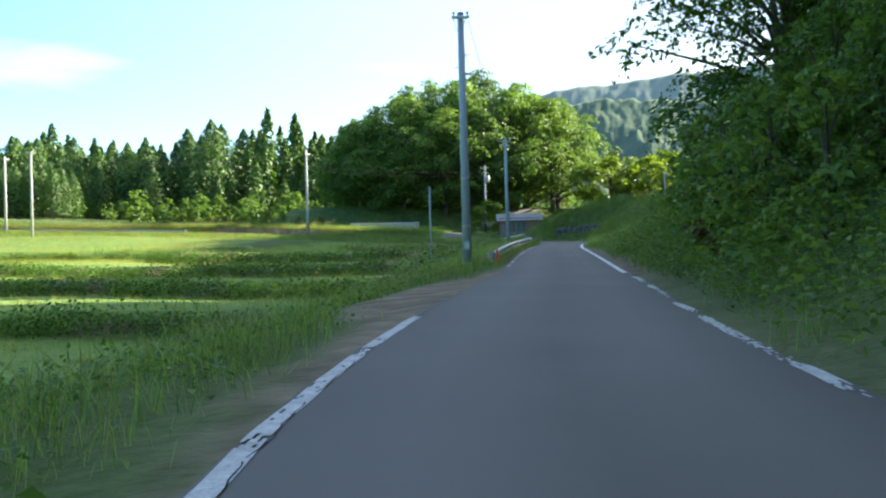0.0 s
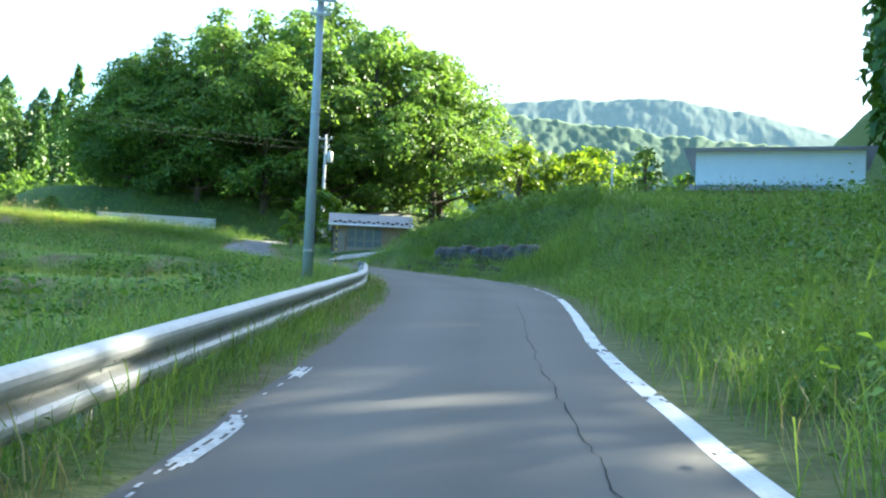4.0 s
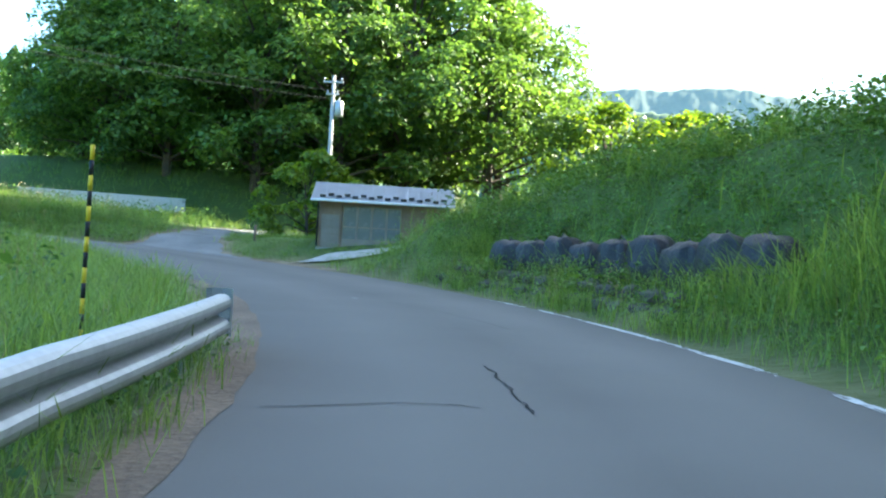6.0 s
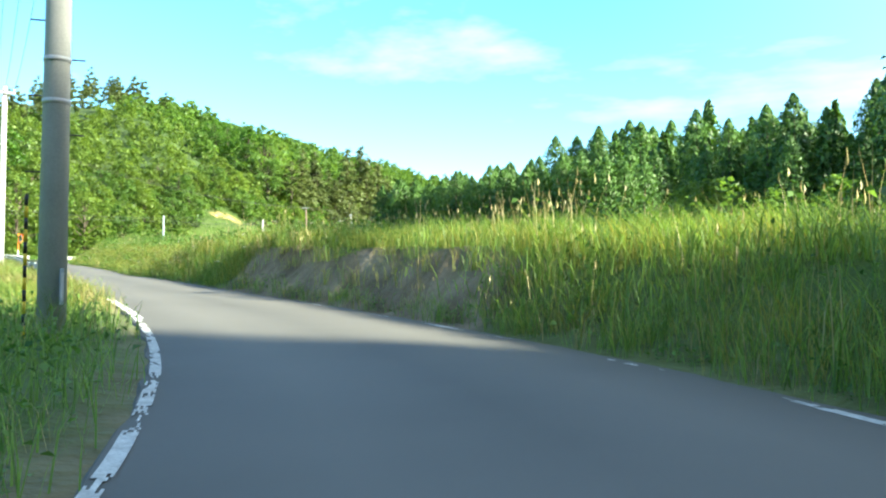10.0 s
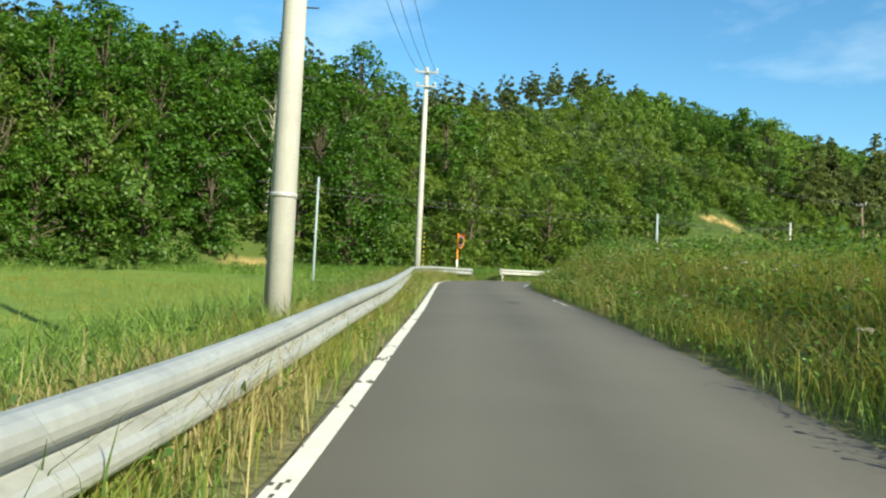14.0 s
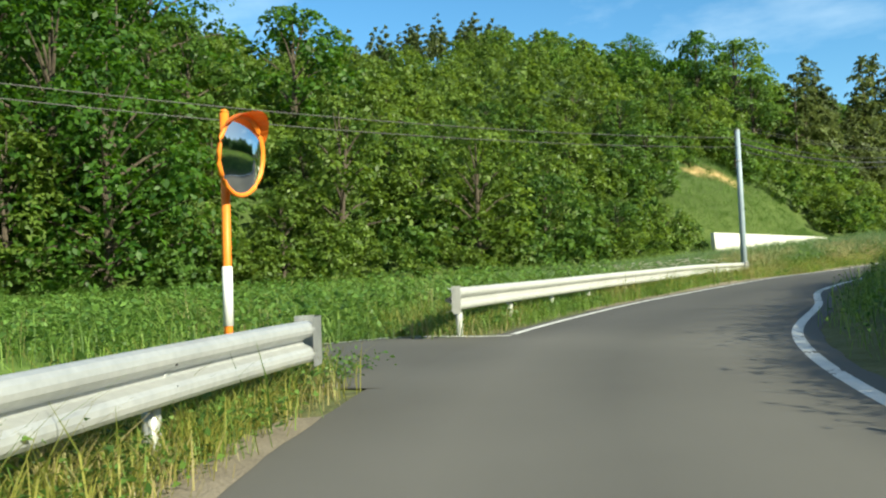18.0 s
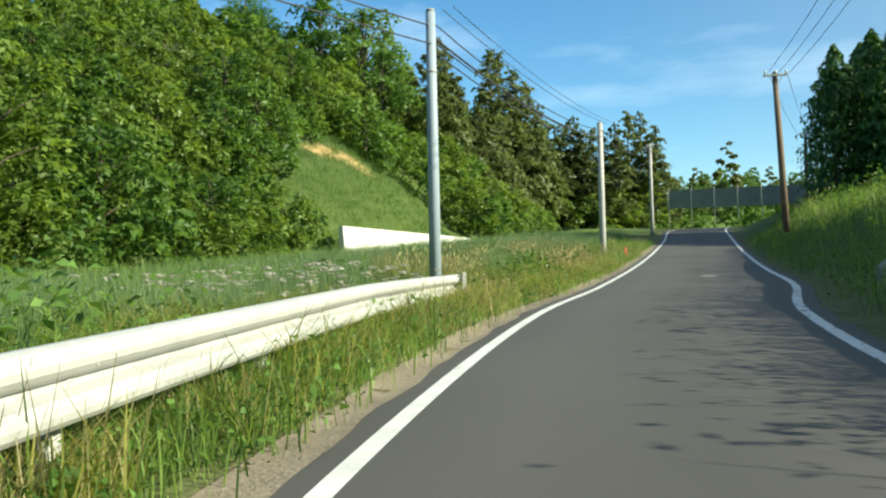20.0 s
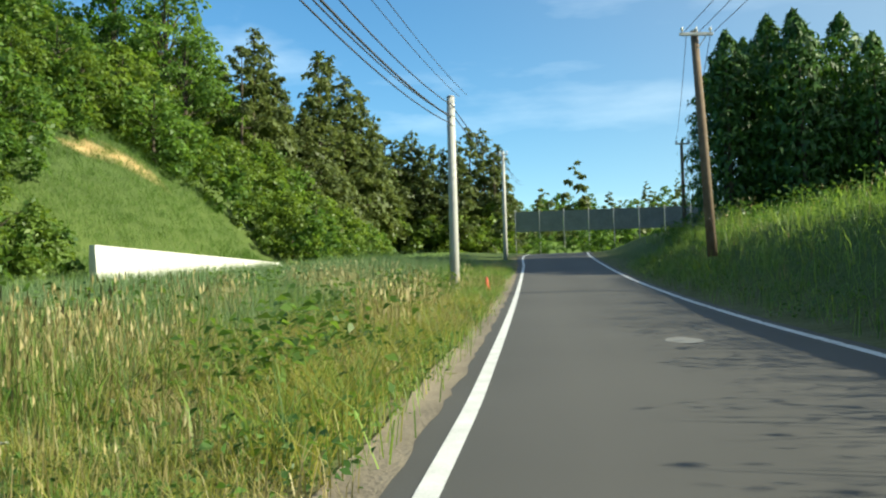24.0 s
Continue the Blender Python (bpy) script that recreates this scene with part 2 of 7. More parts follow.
def ground_material():
    """Grassy soil: green where it is grown over, with bare soil and mown crop where the attributes say so."""
    m = material("grassy_ground", (0.040, 0.072, 0.016), (0.120, 0.165, 0.040), rough=0.95, scale=0.12, fine=5.5, bump=0.8, gap=0.12)
    n, l = m.node_tree.nodes, m.node_tree.links
    p = n["Principled BSDF"]
    base = p.inputs["Base Color"].links[0].from_socket
    noise_ = n.new("ShaderNodeTexNoise")
    noise_.inputs["Scale"].default_value, noise_.inputs["Detail"].default_value = 1.4, 6
    co = n.new("ShaderNodeTexCoord")
    l.new(co.outputs["Object"], noise_.inputs["Vector"])
    for name, dark, light in (("crop", (0.115, 0.200, 0.030), (0.200, 0.300, 0.055)), ("soil", (0.11, 0.082, 0.048), (0.28, 0.22, 0.145)), ("wood", (0.018, 0.040, 0.012), (0.075, 0.120, 0.035)), ("clay", (0.40, 0.27, 0.12), (0.62, 0.44, 0.22))):
        at = n.new("ShaderNodeAttribute")
        at.attribute_name = name
        r = n.new("ShaderNodeValToRGB")
        r.color_ramp.elements[0].position, r.color_ramp.elements[1].position = 0.3, 0.7
        r.color_ramp.elements[0].color, r.color_ramp.elements[1].color = (*dark, 1), (*light, 1)
        l.new(noise_.outputs["Fac"], r.inputs["Fac"])
        mx = n.new("ShaderNodeMix")
        mx.data_type = "RGBA"
        l.new(at.outputs["Fac"], mx.inputs["Factor"])
        l.new(base, mx.inputs["A"])
        l.new(r.outputs["Color"], mx.inputs["B"])
        base = mx.outputs["Result"]
    l.new(base, p.inputs["Base Color"])
    return m


GROUND = ground_material()

# ------------------------------------------------------------------ mesh helpers


def mesh_np(name, verts, faces, mat, smooth=False):
    """A mesh from an n x 3 array and an m x k array of corners."""
    me = bpy.data.meshes.new(name)
    verts, faces = np.asarray(verts, np.float32), np.asarray(faces, np.int32)
    k = faces.shape[1]
    me.vertices.add(len(verts))
    me.vertices.foreach_set("co", verts.ravel())
    me.loops.add(faces.size)
    me.loops.foreach_set("vertex_index", faces.ravel())
    me.polygons.add(len(faces))
    me.polygons.foreach_set("loop_start", np.arange(len(faces), dtype=np.int32) * k)
    me.polygons.foreach_set("loop_total", np.full(len(faces), k, np.int32))
    me.materials.append(mat)
    me.update(calc_edges=True)
    if smooth:
        me.polygons.foreach_set("use_smooth", np.ones(len(faces), bool))
    return me


def part(name, data, material_, parent, label=""):
    """Links a bmesh or mesh as one object under a thing or a part."""
    if isinstance(data, bmesh.types.BMesh):
        me = bpy.data.meshes.new(name)
        data.to_mesh(me)
        data.free()
        me.materials.append(material_)
    else:
        me = data
    ob = new(name, me)
    ob.parent = parent
    if label:
        ob["label"] = label
    return ob


def thing(name, m, label, category, group="", kind=""):
    ob = new(name)
    ob.empty_display_size = 0.2
    ob.matrix_world = m
    return tagged(ob, label, category, group, kind)


def box(bm, x0, y0, z0, x1, y1, z1, bevel=0.0):
    r = bmesh.ops.create_cube(bm, size=1)
    vs = r["verts"]
    bmesh.ops.scale(bm, vec=(x1 - x0, y1 - y0, z1 - z0), verts=vs)
    bmesh.ops.translate(bm, vec=((x0 + x1) / 2, (y0 + y1) / 2, (z0 + z1) / 2), verts=vs)
    if bevel:
        es = list({e for v in vs for e in v.link_edges})
        bmesh.ops.bevel(bm, geom=es, offset=bevel, segments=1, affect="EDGES")
    return bm


def block(x0, y0, z0, x1, y1, z1, bevel=0.0):
    return box(bmesh.new(), x0, y0, z0, x1, y1, z1, bevel)


def tube(points, radii, sides=10, caps=True):
    """A bmesh tube along points."""
    bm = bmesh.new()
    rings = []
    pts = [Vector(p) for p in points]
    for i, p in enumerate(pts):
        d = (pts[min(i + 1, len(pts) - 1)] - pts[max(i - 1, 0)]).normalized()
        a = d.orthogonal().normalized() if abs(d.z) < 0.95 else Vector((1, 0, 0))
        a = (a - d * a.dot(d)).normalized()
        b = d.cross(a)
        r = radii[i] if hasattr(radii, "__len__") else radii
        rings.append([bm.verts.new(p + (a * math.cos(q) + b * math.sin(q)) * r) for q in [2 * math.pi * k / sides for k in range(sides)]])
    for u, v in zip(rings, rings[1:]):
        for k in range(sides):
            f = bm.faces.new((u[k], u[(k + 1) % sides], v[(k + 1) % sides], v[k]))
            f.smooth = sides > 6
    if caps:
        bm.faces.new(rings[0][::-1])
        bm.faces.new(rings[-1])
    return bm


def sweep(section, path, ups=None):
    """A bmesh: an open section (across, up) swept along a path of (point, across vector)."""
    bm = bmesh.new()
    rows = [[bm.verts.new(Vector(p) + Vector(a) * u + Vector((0, 0, 1)) * w) for u, w in section] for p, a in path]
    for r, q in zip(rows, rows[1:]):
        for k in range(len(section) - 1):
            bm.faces.new((r[k], r[k + 1], q[k + 1], q[k]))
    return bm


# ------------------------------------------------------------------ the road's line
def smooth(a):
    a = np.clip(a, 0, 1)
    return a * a * (3 - 2 * a)


LEFT_S, LEFT_O = (0, 20, 30, 50, 60, 77, 82, 88, 97, 126, 171, 186, 192, 196, 198, 201), (-1.2, -1.45, -1.2, -1.4, -1.2, -0.9, -0.75, -0.95, -1.05, -0.95, -1.0, -1.38, -1.8, -1.8, -1.75, -1.55)
RIGHT_S, RIGHT_O = (0, 10, 30, 38, 45, 52, 60, 68, 75, 83, 88, 92, 97, 102, 108, 116, 126, 160, 186, 191, 194, 197, 200), (2.6, 2.6, 2.3, 2.1, 1.65, 1.4, 2.2, 3.35, 4.1, 4.75, 5.2, 5.1, 4.5, 4.1, 3.75, 3.4, 2.7, 2.75, 2.75, 2.78, 2.85, 3.0, 3.2)
EYE_HEIGHT = 1.08


def alignment():
    """Centre line, level, half width and station of the road, every half metre."""
    p = np.array([r[1:4] for r in PATH if r[0] <= 21])
    t = np.array([r[0] for r in PATH if r[0] <= 21])
    fine = np.arange(0, 19.5, 0.05)
    m = np.gradient(p, t, axis=0)
    i = np.clip(np.searchsorted(t, fine, side="right") - 1, 0, len(t) - 2)
    h = (t[i + 1] - t[i])[:, None]
    u = ((fine - t[i]) / (t[i + 1] - t[i]))[:, None]
    q = (2 * u**3 - 3 * u**2 + 1) * p[i] + (u**3 - 2 * u**2 + u) * h * m[i] + (3 * u**2 - 2 * u**3) * p[i + 1] + (u**3 - u**2) * h * m[i + 1]
    s = np.r_[0, np.cumsum(np.hypot(*np.diff(q[:, :2], axis=0).T))]
    d = np.gradient(q[:, :2], axis=0)
    d /= np.hypot(*d.T)[:, None]
    lo, ro = np.interp(s, LEFT_S, LEFT_O), np.interp(s, RIGHT_S, RIGHT_O)
    c = q[:, :2] + np.c_[d[:, 1], -d[:, 0]] * ((lo + ro) / 2)[:, None]
    half = (ro - lo) / 2
    z = q[:, 2] - EYE_HEIGHT
    before = np.array([(-6, -100, -3.4, 1.9, -100), (0.5, -60, -1.6, 1.9, -60), (2.3, -20, -0.05, 1.9, -20)])
    climb = [(-110.19 - 0.547 * u, 134.75 + 0.837 * u, 10.40 + 0.0374 * u + 0.0006 * u * u, 2.41, 218.0 + u) for u in (8, 16, 24, 36, 48, 61)]
    climb.insert(0, (-110.44, 134.59, 10.40, 2.12, 218.0))
    after = np.array([(-101.5, 124.2, 9.71, 2.45, 203.8), (-105.55, 128.09, 9.98, 2.10, 209.5)] + climb + [
                      (-149.0, 197, 15.7, 2.3, 291), (-151, 213, 16.4, 2, 307), (-146, 233, 17, 2, 328), (-134, 253, 17.2, 2, 351)])
    keep = slice(0, None, 12)
    ctrl = np.vstack([before, np.c_[c, z, half, s][keep], after])
    out = []
    for k in range(1, len(ctrl) - 2):
        a, b, cc, dd = ctrl[k - 1], ctrl[k], ctrl[k + 1], ctrl[k + 2]
        n = max(2, int(np.hypot(*(cc - b)[:2]) / 0.5))
        ln = np.hypot(*(cc - b)[:2])
        ma = (cc - a) / (np.hypot(*(cc - b)[:2]) + np.hypot(*(b - a)[:2])) * ln
        mb = (dd - b) / (np.hypot(*(dd - cc)[:2]) + ln) * ln
        for w in np.arange(n) / n:
            out.append((2 * w**3 - 3 * w**2 + 1) * b + (w**3 - 2 * w**2 + w) * ma + (3 * w**2 - 2 * w**3) * cc + (w**3 - w**2) * mb)
    return np.array(out)


ROAD = alignment()
RX, RY, RZ, RH, RS = ROAD.T
RD = np.gradient(ROAD[:, :2], axis=0)
RD /= np.hypot(*RD.T)[:, None]
RN = np.c_[RD[:, 1], -RD[:, 0]]


def along(s, o, edge=0):
    """The place at station s: o metres right of the middle, or of the left (-1) or right (1) edge of the road."""
    i = min(int(np.searchsorted(RS, s)), len(RS) - 1)
    j = max(i - 1, 0)
    w = 0 if RS[i] == RS[j] else (s - RS[j]) / (RS[i] - RS[j])
    r = ROAD[j] * (1 - w) + ROAD[i] * w
    n = RN[j] * (1 - w) + RN[i] * w
    o = o + edge * r[3]
    return Vector((r[0] + n[0] * o, r[1] + n[1] * o, r[2])), Vector((n[0], n[1], 0)).normalized()


def road_frame(x, y):
    x, y = np.ravel(x).astype(float), np.ravel(y).astype(float)
    s, o, z, h, zb = (np.empty(len(x)) for _ in range(5))
    for a in range(0, len(x), 6000):
        b = slice(a, a + 6000)
        dx, dy = x[b, None] - RX[None], y[b, None] - RY[None]
        d2 = dx * dx + dy * dy
        i = np.argmin(d2, 1)
        k = np.arange(len(i))
        f = dx[k, i] * RD[i, 0] + dy[k, i] * RD[i, 1]
        s[b] = RS[i] + np.where((i == 0) | (i == len(RS) - 1), 0, f)
        o[b] = dx[k, i] * RN[i, 0] + dy[k, i] * RN[i, 1]
        far = np.sqrt(d2[k, i])
        o[b] = np.sign(o[b]) * np.maximum(np.abs(o[b]), np.where(far > 3, far, 0))
        z[b] = RZ[i] + np.clip(f, -1, 1) * 0.045
        h[b] = RH[i]
        w = (d2[:, ::6] + 64) ** -1.6
        zb[b] = (w * RZ[None, ::6]).sum(1) / w.sum(1)
    return s, o, z, h, zb


# ------------------------------------------------------------------ the lie of the land
BANK_S = (-60, 0, 22, 30, 38, 48, 60, 72, 80, 86, 90, 92.5, 98, 101, 104, 108, 112, 115, 126, 129, 150, 170, 184, 196, 206, 216, 230, 250, 275, 300)
BANK_H = (9.0, 9.0, 8.0, 5.0, 2.9, 2.1, 2.0, 2.6, 3.3, 2.9, 1.7, 0.9, 0.75, 0.4, 0.8, 1.1, 1.15, 1.25, 1.25, 1.1, 0.95, 1.1, 1.6, 1.9, 1.9, 1.95, 2.2, 1.9, 1.2, 1.0)
BANK_W = (9.0, 9.0, 9.0, 8.5, 8.0, 8.0, 7.0, 4.5, 3.2, 2.6, 2.4, 5.0, 5.0, 2.0, 1.8, 1.2, 1.2, 0.8, 0.8, 1.4, 2.4, 2.8, 3.0, 2.8, 2.8, 3.0, 3.0, 3.2, 4.0, 5.0)
FOOT = np.array([(-40, -60), (-75, 20), (-100, 62), (-124, 84), (-137, 99), (-138, 118), (-142, 136), (-147, 150), (-152, 166), (-163, 184), (-182, 206), (-206, 240), (-250, 300), (-330, 420)], float)
FOOT_Z = np.array([3, 6, 8, 9, 10.4, 10.8, 11.8, 12.5, 13.2, 15, 17, 19, 22, 28], float)


def hill_depth(x, y):
    """Metres behind the foot of the western hill (negative before it), and the level of its foot."""
    best, side, level = np.full(len(x), 1e18), np.zeros(len(x)), np.zeros(len(x))
    for k in range(len(FOOT) - 1):
        a, b = FOOT[k], FOOT[k + 1]
        v = b - a
        ln = np.hypot(*v)
        u = np.clip(((x - a[0]) * v[0] + (y - a[1]) * v[1]) / ln**2, 0, 1)
        d = np.hypot(x - a[0] - u * v[0], y - a[1] - u * v[1])
        cr = (v[0] * (y - a[1]) - v[1] * (x - a[0])) / ln
        near = d < best
        best = np.where(near, d, best)
        side = np.where(near, np.sign(cr), side)
        level = np.where(near, FOOT_Z[k] + u * (FOOT_Z[k + 1] - FOOT_Z[k]), level)
    return best * side, level


def terrace(x, y):
    """The paddies south of the road: flat steps with short grassy risers, rising to the north and west."""
    t = (y + 0.06 * x - 18) / 13.0
    k = np.floor(t)
    f = t - k
    step = np.clip(k + smooth((f - 0.92) / 0.08), -2, 6)
    return -0.35 + 0.93 * step + 0.032 * np.maximum(0, -x - 10)


def bumps(x, y, size, seed):
    a, b = x / size + seed * 1.7, y / size - seed * 0.9
    return np.sin(a * 1.9 + 1.3 * np.sin(b * 1.3)) * np.cos(b * 2.1 + 0.8 * np.sin(a * 0.9)) * 0.6 + 0.4 * np.sin(a * 4.3 + b * 3.1) * np.cos(b * 4.7 - a)


def height(x, y):
    """The level of the ground."""
    shape = np.shape(x)
    x, y = np.ravel(np.asarray(x, float)), np.ravel(np.asarray(y, float))
    s, o, zr, hw, zb = road_frame(x, y)
    e = np.abs(o) - hw
    right = o > 0
    hb, wb = np.interp(s, BANK_S, BANK_H), np.interp(s, BANK_S, BANK_W)
    rise = hb * smooth((e - 0.35) / wb)
    ledge = 0.45 * smooth((e - 0.75) / 0.5) + (hb - 0.45) * smooth((e - 2.3) / 1.5)
    notch = smooth((s - 75.5) / 3) * smooth((90 - s) / 3)
    rise = rise * (1 - notch) + ledge * notch
    rise += np.interp(s, (-60, 30, 50, 84, 92, 104, 130, 300), (0.25, 0.12, 0.05, 0.07, 0.06, 0.02, 0.015, 0.03)) * np.clip(e - wb * 0.8, 0, 45)
    zright = zr + rise
    blend = smooth((e - 14) / 40) * np.where(s > 100, 1, 0.0)
    zright = zright * (1 - blend) + (zb + 0.9 + 0.03 * np.maximum(0, y - 120)) * blend
    mound = np.hypot((x + 1) / 31, (y - 145) / 25)
    zright = zright + np.where(right, 3.7 * smooth((1.06 - mound) / 0.3), 0)
    paddy = terrace(x, y)
    drop = np.interp(s, (100, 112, 150, 185, 196, 206, 218, 240), (-0.25, -0.5, -0.85, -0.95, -0.3, 0.0, 0.1, 0.35))
    field = zr + drop * smooth((e - 0.9) / 5) + bumps(x, y, 9, 2) * 0.06
    toward = smooth((s - 90) / 14)
    low = zr - 0.12 * smooth(e / 1.0) + (paddy - zr) * smooth((e - 1.3) / 6.5)
    away = smooth((e - 14) / 16) * (1 - smooth((s - 150) / 30))
    zleft = low * (1 - toward) + (field * (1 - away) + paddy * away) * toward
    depth, foot = hill_depth(x, y)
    hill = foot + np.interp(depth, (0, 3, 9, 16, 30, 60, 100, 180, 400), (0, 1.4, 6.8, 11, 18.5, 28, 36, 42, 46)) * np.interp(y, (70, 100, 112, 124, 150, 166, 190, 235, 300), (1.10, 1.10, 1.02, 0.85, 0.88, 1.15, 1.12, 0.98, 0.8)) + bumps(x, y, 22, 5) * 1.6 * smooth(depth / 25)
    zleft = np.where(depth > 0, np.maximum(hill, zleft * 0 + foot), zleft + (foot - zleft) * smooth((depth + 7) / 7) * (s > 120))
    z = np.where(right, zright, zleft)
    r = np.hypot(x + 40, y - 100)
    for cx, cy, top, spread in ((-90, 640, 22, 130), (-420, 560, 10, 160), (-205, 335, 20, 60), (620, 250, 110, 200), (420, -150, 70, 180), (0, -450, 60, 200), (-420, -200, 70, 200)):
        z = z + top * np.exp(-((x - cx) ** 2 + (y - cy) ** 2) / (2 * spread**2)) * smooth((r - 150) / 220)
    z = z + bumps(x, y, 3.1, 1) * 0.05 * smooth((e - 0.8) / 2) + bumps(x, y, 14, 3) * 0.25 * smooth((e - 8) / 20)
    z = z + 12 * smooth((x - 40) / 38) * smooth((y - 15) / 45) * smooth((185 - y) / 35) * right
    # extra rise, added under the cedars so that they shade the bend
    z = z + 16 * smooth((x - 60) / 26) * smooth((y - 50) / 40) * smooth((215 - y) / 40) * right
    bed = smooth((e + 0.02) / 0.3)
    return ((zr - 0.04) * (1 - bed) + z * bed).reshape(shape)


def level(x, y):
    return float(height(np.array([x]), np.array([y]))[0])


def lane_middle(y):
    return np.interp(y, (95, 98, 104, 110, 118, 124, 130), (0.2, 0.2, 0.3, 0.5, 2.2, 7, 14))


def lane_half(y):
    return np.interp(y, (94.5, 96.5, 99, 101, 104, 130), (5.0, 3.2, 1.9, 1.45, 1.25, 1.2))


def build_ground():
    """One sheet: fine beside the road, coarser away from it, out to the mountains. Lattice unit half a metre."""
    cells = []
    x0, x1, y0, y1 = -480, 160, -160, 560
    gx, gy = np.meshgrid(np.arange(x0, x1, 4), np.arange(y0, y1, 4), indexing="ij")
    gx, gy = gx.ravel(), gy.ravel()
    d = np.abs(road_frame(gx * 0.5 + 1, gy * 0.5 + 1)[1])
    for size, pick in ((1, d < 8), (2, (d >= 8) & (d < 40)), (4, d >= 40)):
        ax, ay = gx[pick], gy[pick]
        for i in range(0, 4, size):
            for j in range(0, 4, size):
                cells.append(np.c_[ax + i, ay + j, np.full(len(ax), size)])
    for size, lim, hole in ((32, 1600, (x0, x1, y0, y1)), (160, 6400, (-1600, 1600, -1600, 1600))):
        gx, gy = np.meshgrid(np.arange(-lim, lim, size), np.arange(-lim, lim, size), indexing="ij")
        gx, gy = gx.ravel(), gy.ravel()
        out = (gx < hole[0]) | (gx >= hole[1]) | (gy < hole[2]) | (gy >= hole[3])
        cells.append(np.c_[gx[out], gy[out], np.full(out.sum(), size)])
    c = np.vstack(cells)
    quad = np.stack([c[:, :2] + np.c_[c[:, 2] * a, c[:, 2] * b] for a, b in ((0, 0), (1, 0), (1, 1), (0, 1))], 1).reshape(-1, 2)
    keys, faces = np.unique(quad, axis=0, return_inverse=True)
    x, y = keys[:, 0] * 0.5, keys[:, 1] * 0.5
    z = height(x, y)
    me = mesh_np("ground", np.c_[x, y, z], faces.reshape(-1, 4), GROUND, smooth=True)
    s, o, zr, hw, zb = road_frame(x, y)
    e = np.abs(o) - hw
    n = bumps(x, y, 0.8, 4) * 0.35 + bumps(x, y, 2.6, 6) * 0.3
    soil = np.where(o > 0, np.interp(s, (20, 26, 38, 46, 70, 84, 92, 100, 104, 110, 122, 128, 300), (0.3, 0.9, 0.9, 0.3, 0.3, 0.3, 0.5, 0.8, 0.4, 0.25, 0.3, 0.4, 0.35)) * smooth((1.3 + n - e) / 0.7),
                    np.interp(s, (0, 30, 60, 70, 90, 100, 115, 205, 212, 300), (1, 0.6, 0.6, 1, 1, 0.8, 0.5, 0.5, 0.9, 0.9)) * smooth((0.55 + n - e) / 0.5))
    soil = np.maximum(soil, np.where((o < 0) & (s > 6) & (s < 29), smooth((np.interp(s, (6, 12, 17, 24, 29), (0.6, 0.9, 2.6, 2.1, 0.4)) + n * 0.6 - e) / 0.5), 0))
    soil = np.maximum(soil, np.where((o < 0) & (s > 74) & (s < 98), smooth((np.interp(s, (74, 79, 90, 98), (0.2, 1.2, 1.0, 0.3)) + n * 0.5 - e) / 0.4), 0))
    lane = np.abs(x - lane_middle(y)) - lane_half(y)
    soil = np.maximum(soil, np.where((y > 95) & (y < 126), smooth((0.5 + n * 0.5 - lane) / 0.5), 0))
    soil = np.maximum(soil, np.where((o > 0) & (s > 91.5) & (s < 100), smooth((1.7 + n - e) / 0.8), 0))
    soil = np.maximum(soil, np.where((o > 0) & (s > 113.5) & (s < 127), smooth((1.5 + 0.5 * n - e) / 0.4), 0))
    phase = np.mod((y + 0.06 * x - 18) / 13.0, 1)
    soil = np.maximum(soil, np.where((o < 0) & (e > 5) & (s < 96) & (phase > 0.91) & (n > 0.05), 0.9, 0))
    depth, _ = hill_depth(x, y)
    crop = np.where((o < 0) & (e > 5) & (depth < -6) & (s > 108), 0.8, 0) + np.where((o < 0) & (e > 5) & (s < 100) & (s > -30), 0.9, 0)
    clay = np.maximum(smooth((2.4 + 1.6 * n - np.hypot((x + 136.5) / 1.0, (y - 100) / 2.4)) / 0.8), smooth((1.2 + 1.2 * n - np.hypot((x + 161.2) / 0.7, (y - 163.0) / 3.2)) / 0.6))
    clay = np.maximum(clay, smooth((2.5 + 2 * n - np.hypot((x + 184), (y - 203) / 2)) / 1.0))
    wood_ = np.maximum(smooth((np.hypot(x + 60, y - 120) - 230) / 60), smooth((depth - 4) / 8) * 0.8)
    for name, v in (("wood", wood_), ("soil", soil), ("crop", crop), ("clay", clay)):
        a = me.attributes.new(name, "FLOAT", "POINT")
        a.data.foreach_set("value", np.clip(v, 0, 1).astype(np.float32))
    return tagged(new("ground", me), "sloping valley ground grown over with grass and weeds", "ground", kind="structure")


build_ground()


def ribbon(name, s0, s1, o0, o1, edge, lift, mat, step=0.5, wobble=0.0, keepf=None):
    """A strip on the road between two offsets."""
    ss = np.arange(s0, s1 + 1e-6, step)
    v, f = [], []
    for i, s in enumerate(ss):
        w = wobble * noise.noise((s * 0.9, o0, 3.1))
        w2 = wobble * noise.noise((s * 1.3, o1, 7.7))
        a, _ = along(s, o0 + w, edge)
        b, _ = along(s, o1 + w2, edge)
        v += [a + Vector((0, 0, lift)), b + Vector((0, 0, lift))]
        if i and (keepf is None or keepf(s)):
            k = 2 * i
            f.append((k - 2, k, k + 1, k - 1))
    return mesh_np(name, np.array([tuple(p) for p in v]), np.array(f)[:, ::-1], mat)


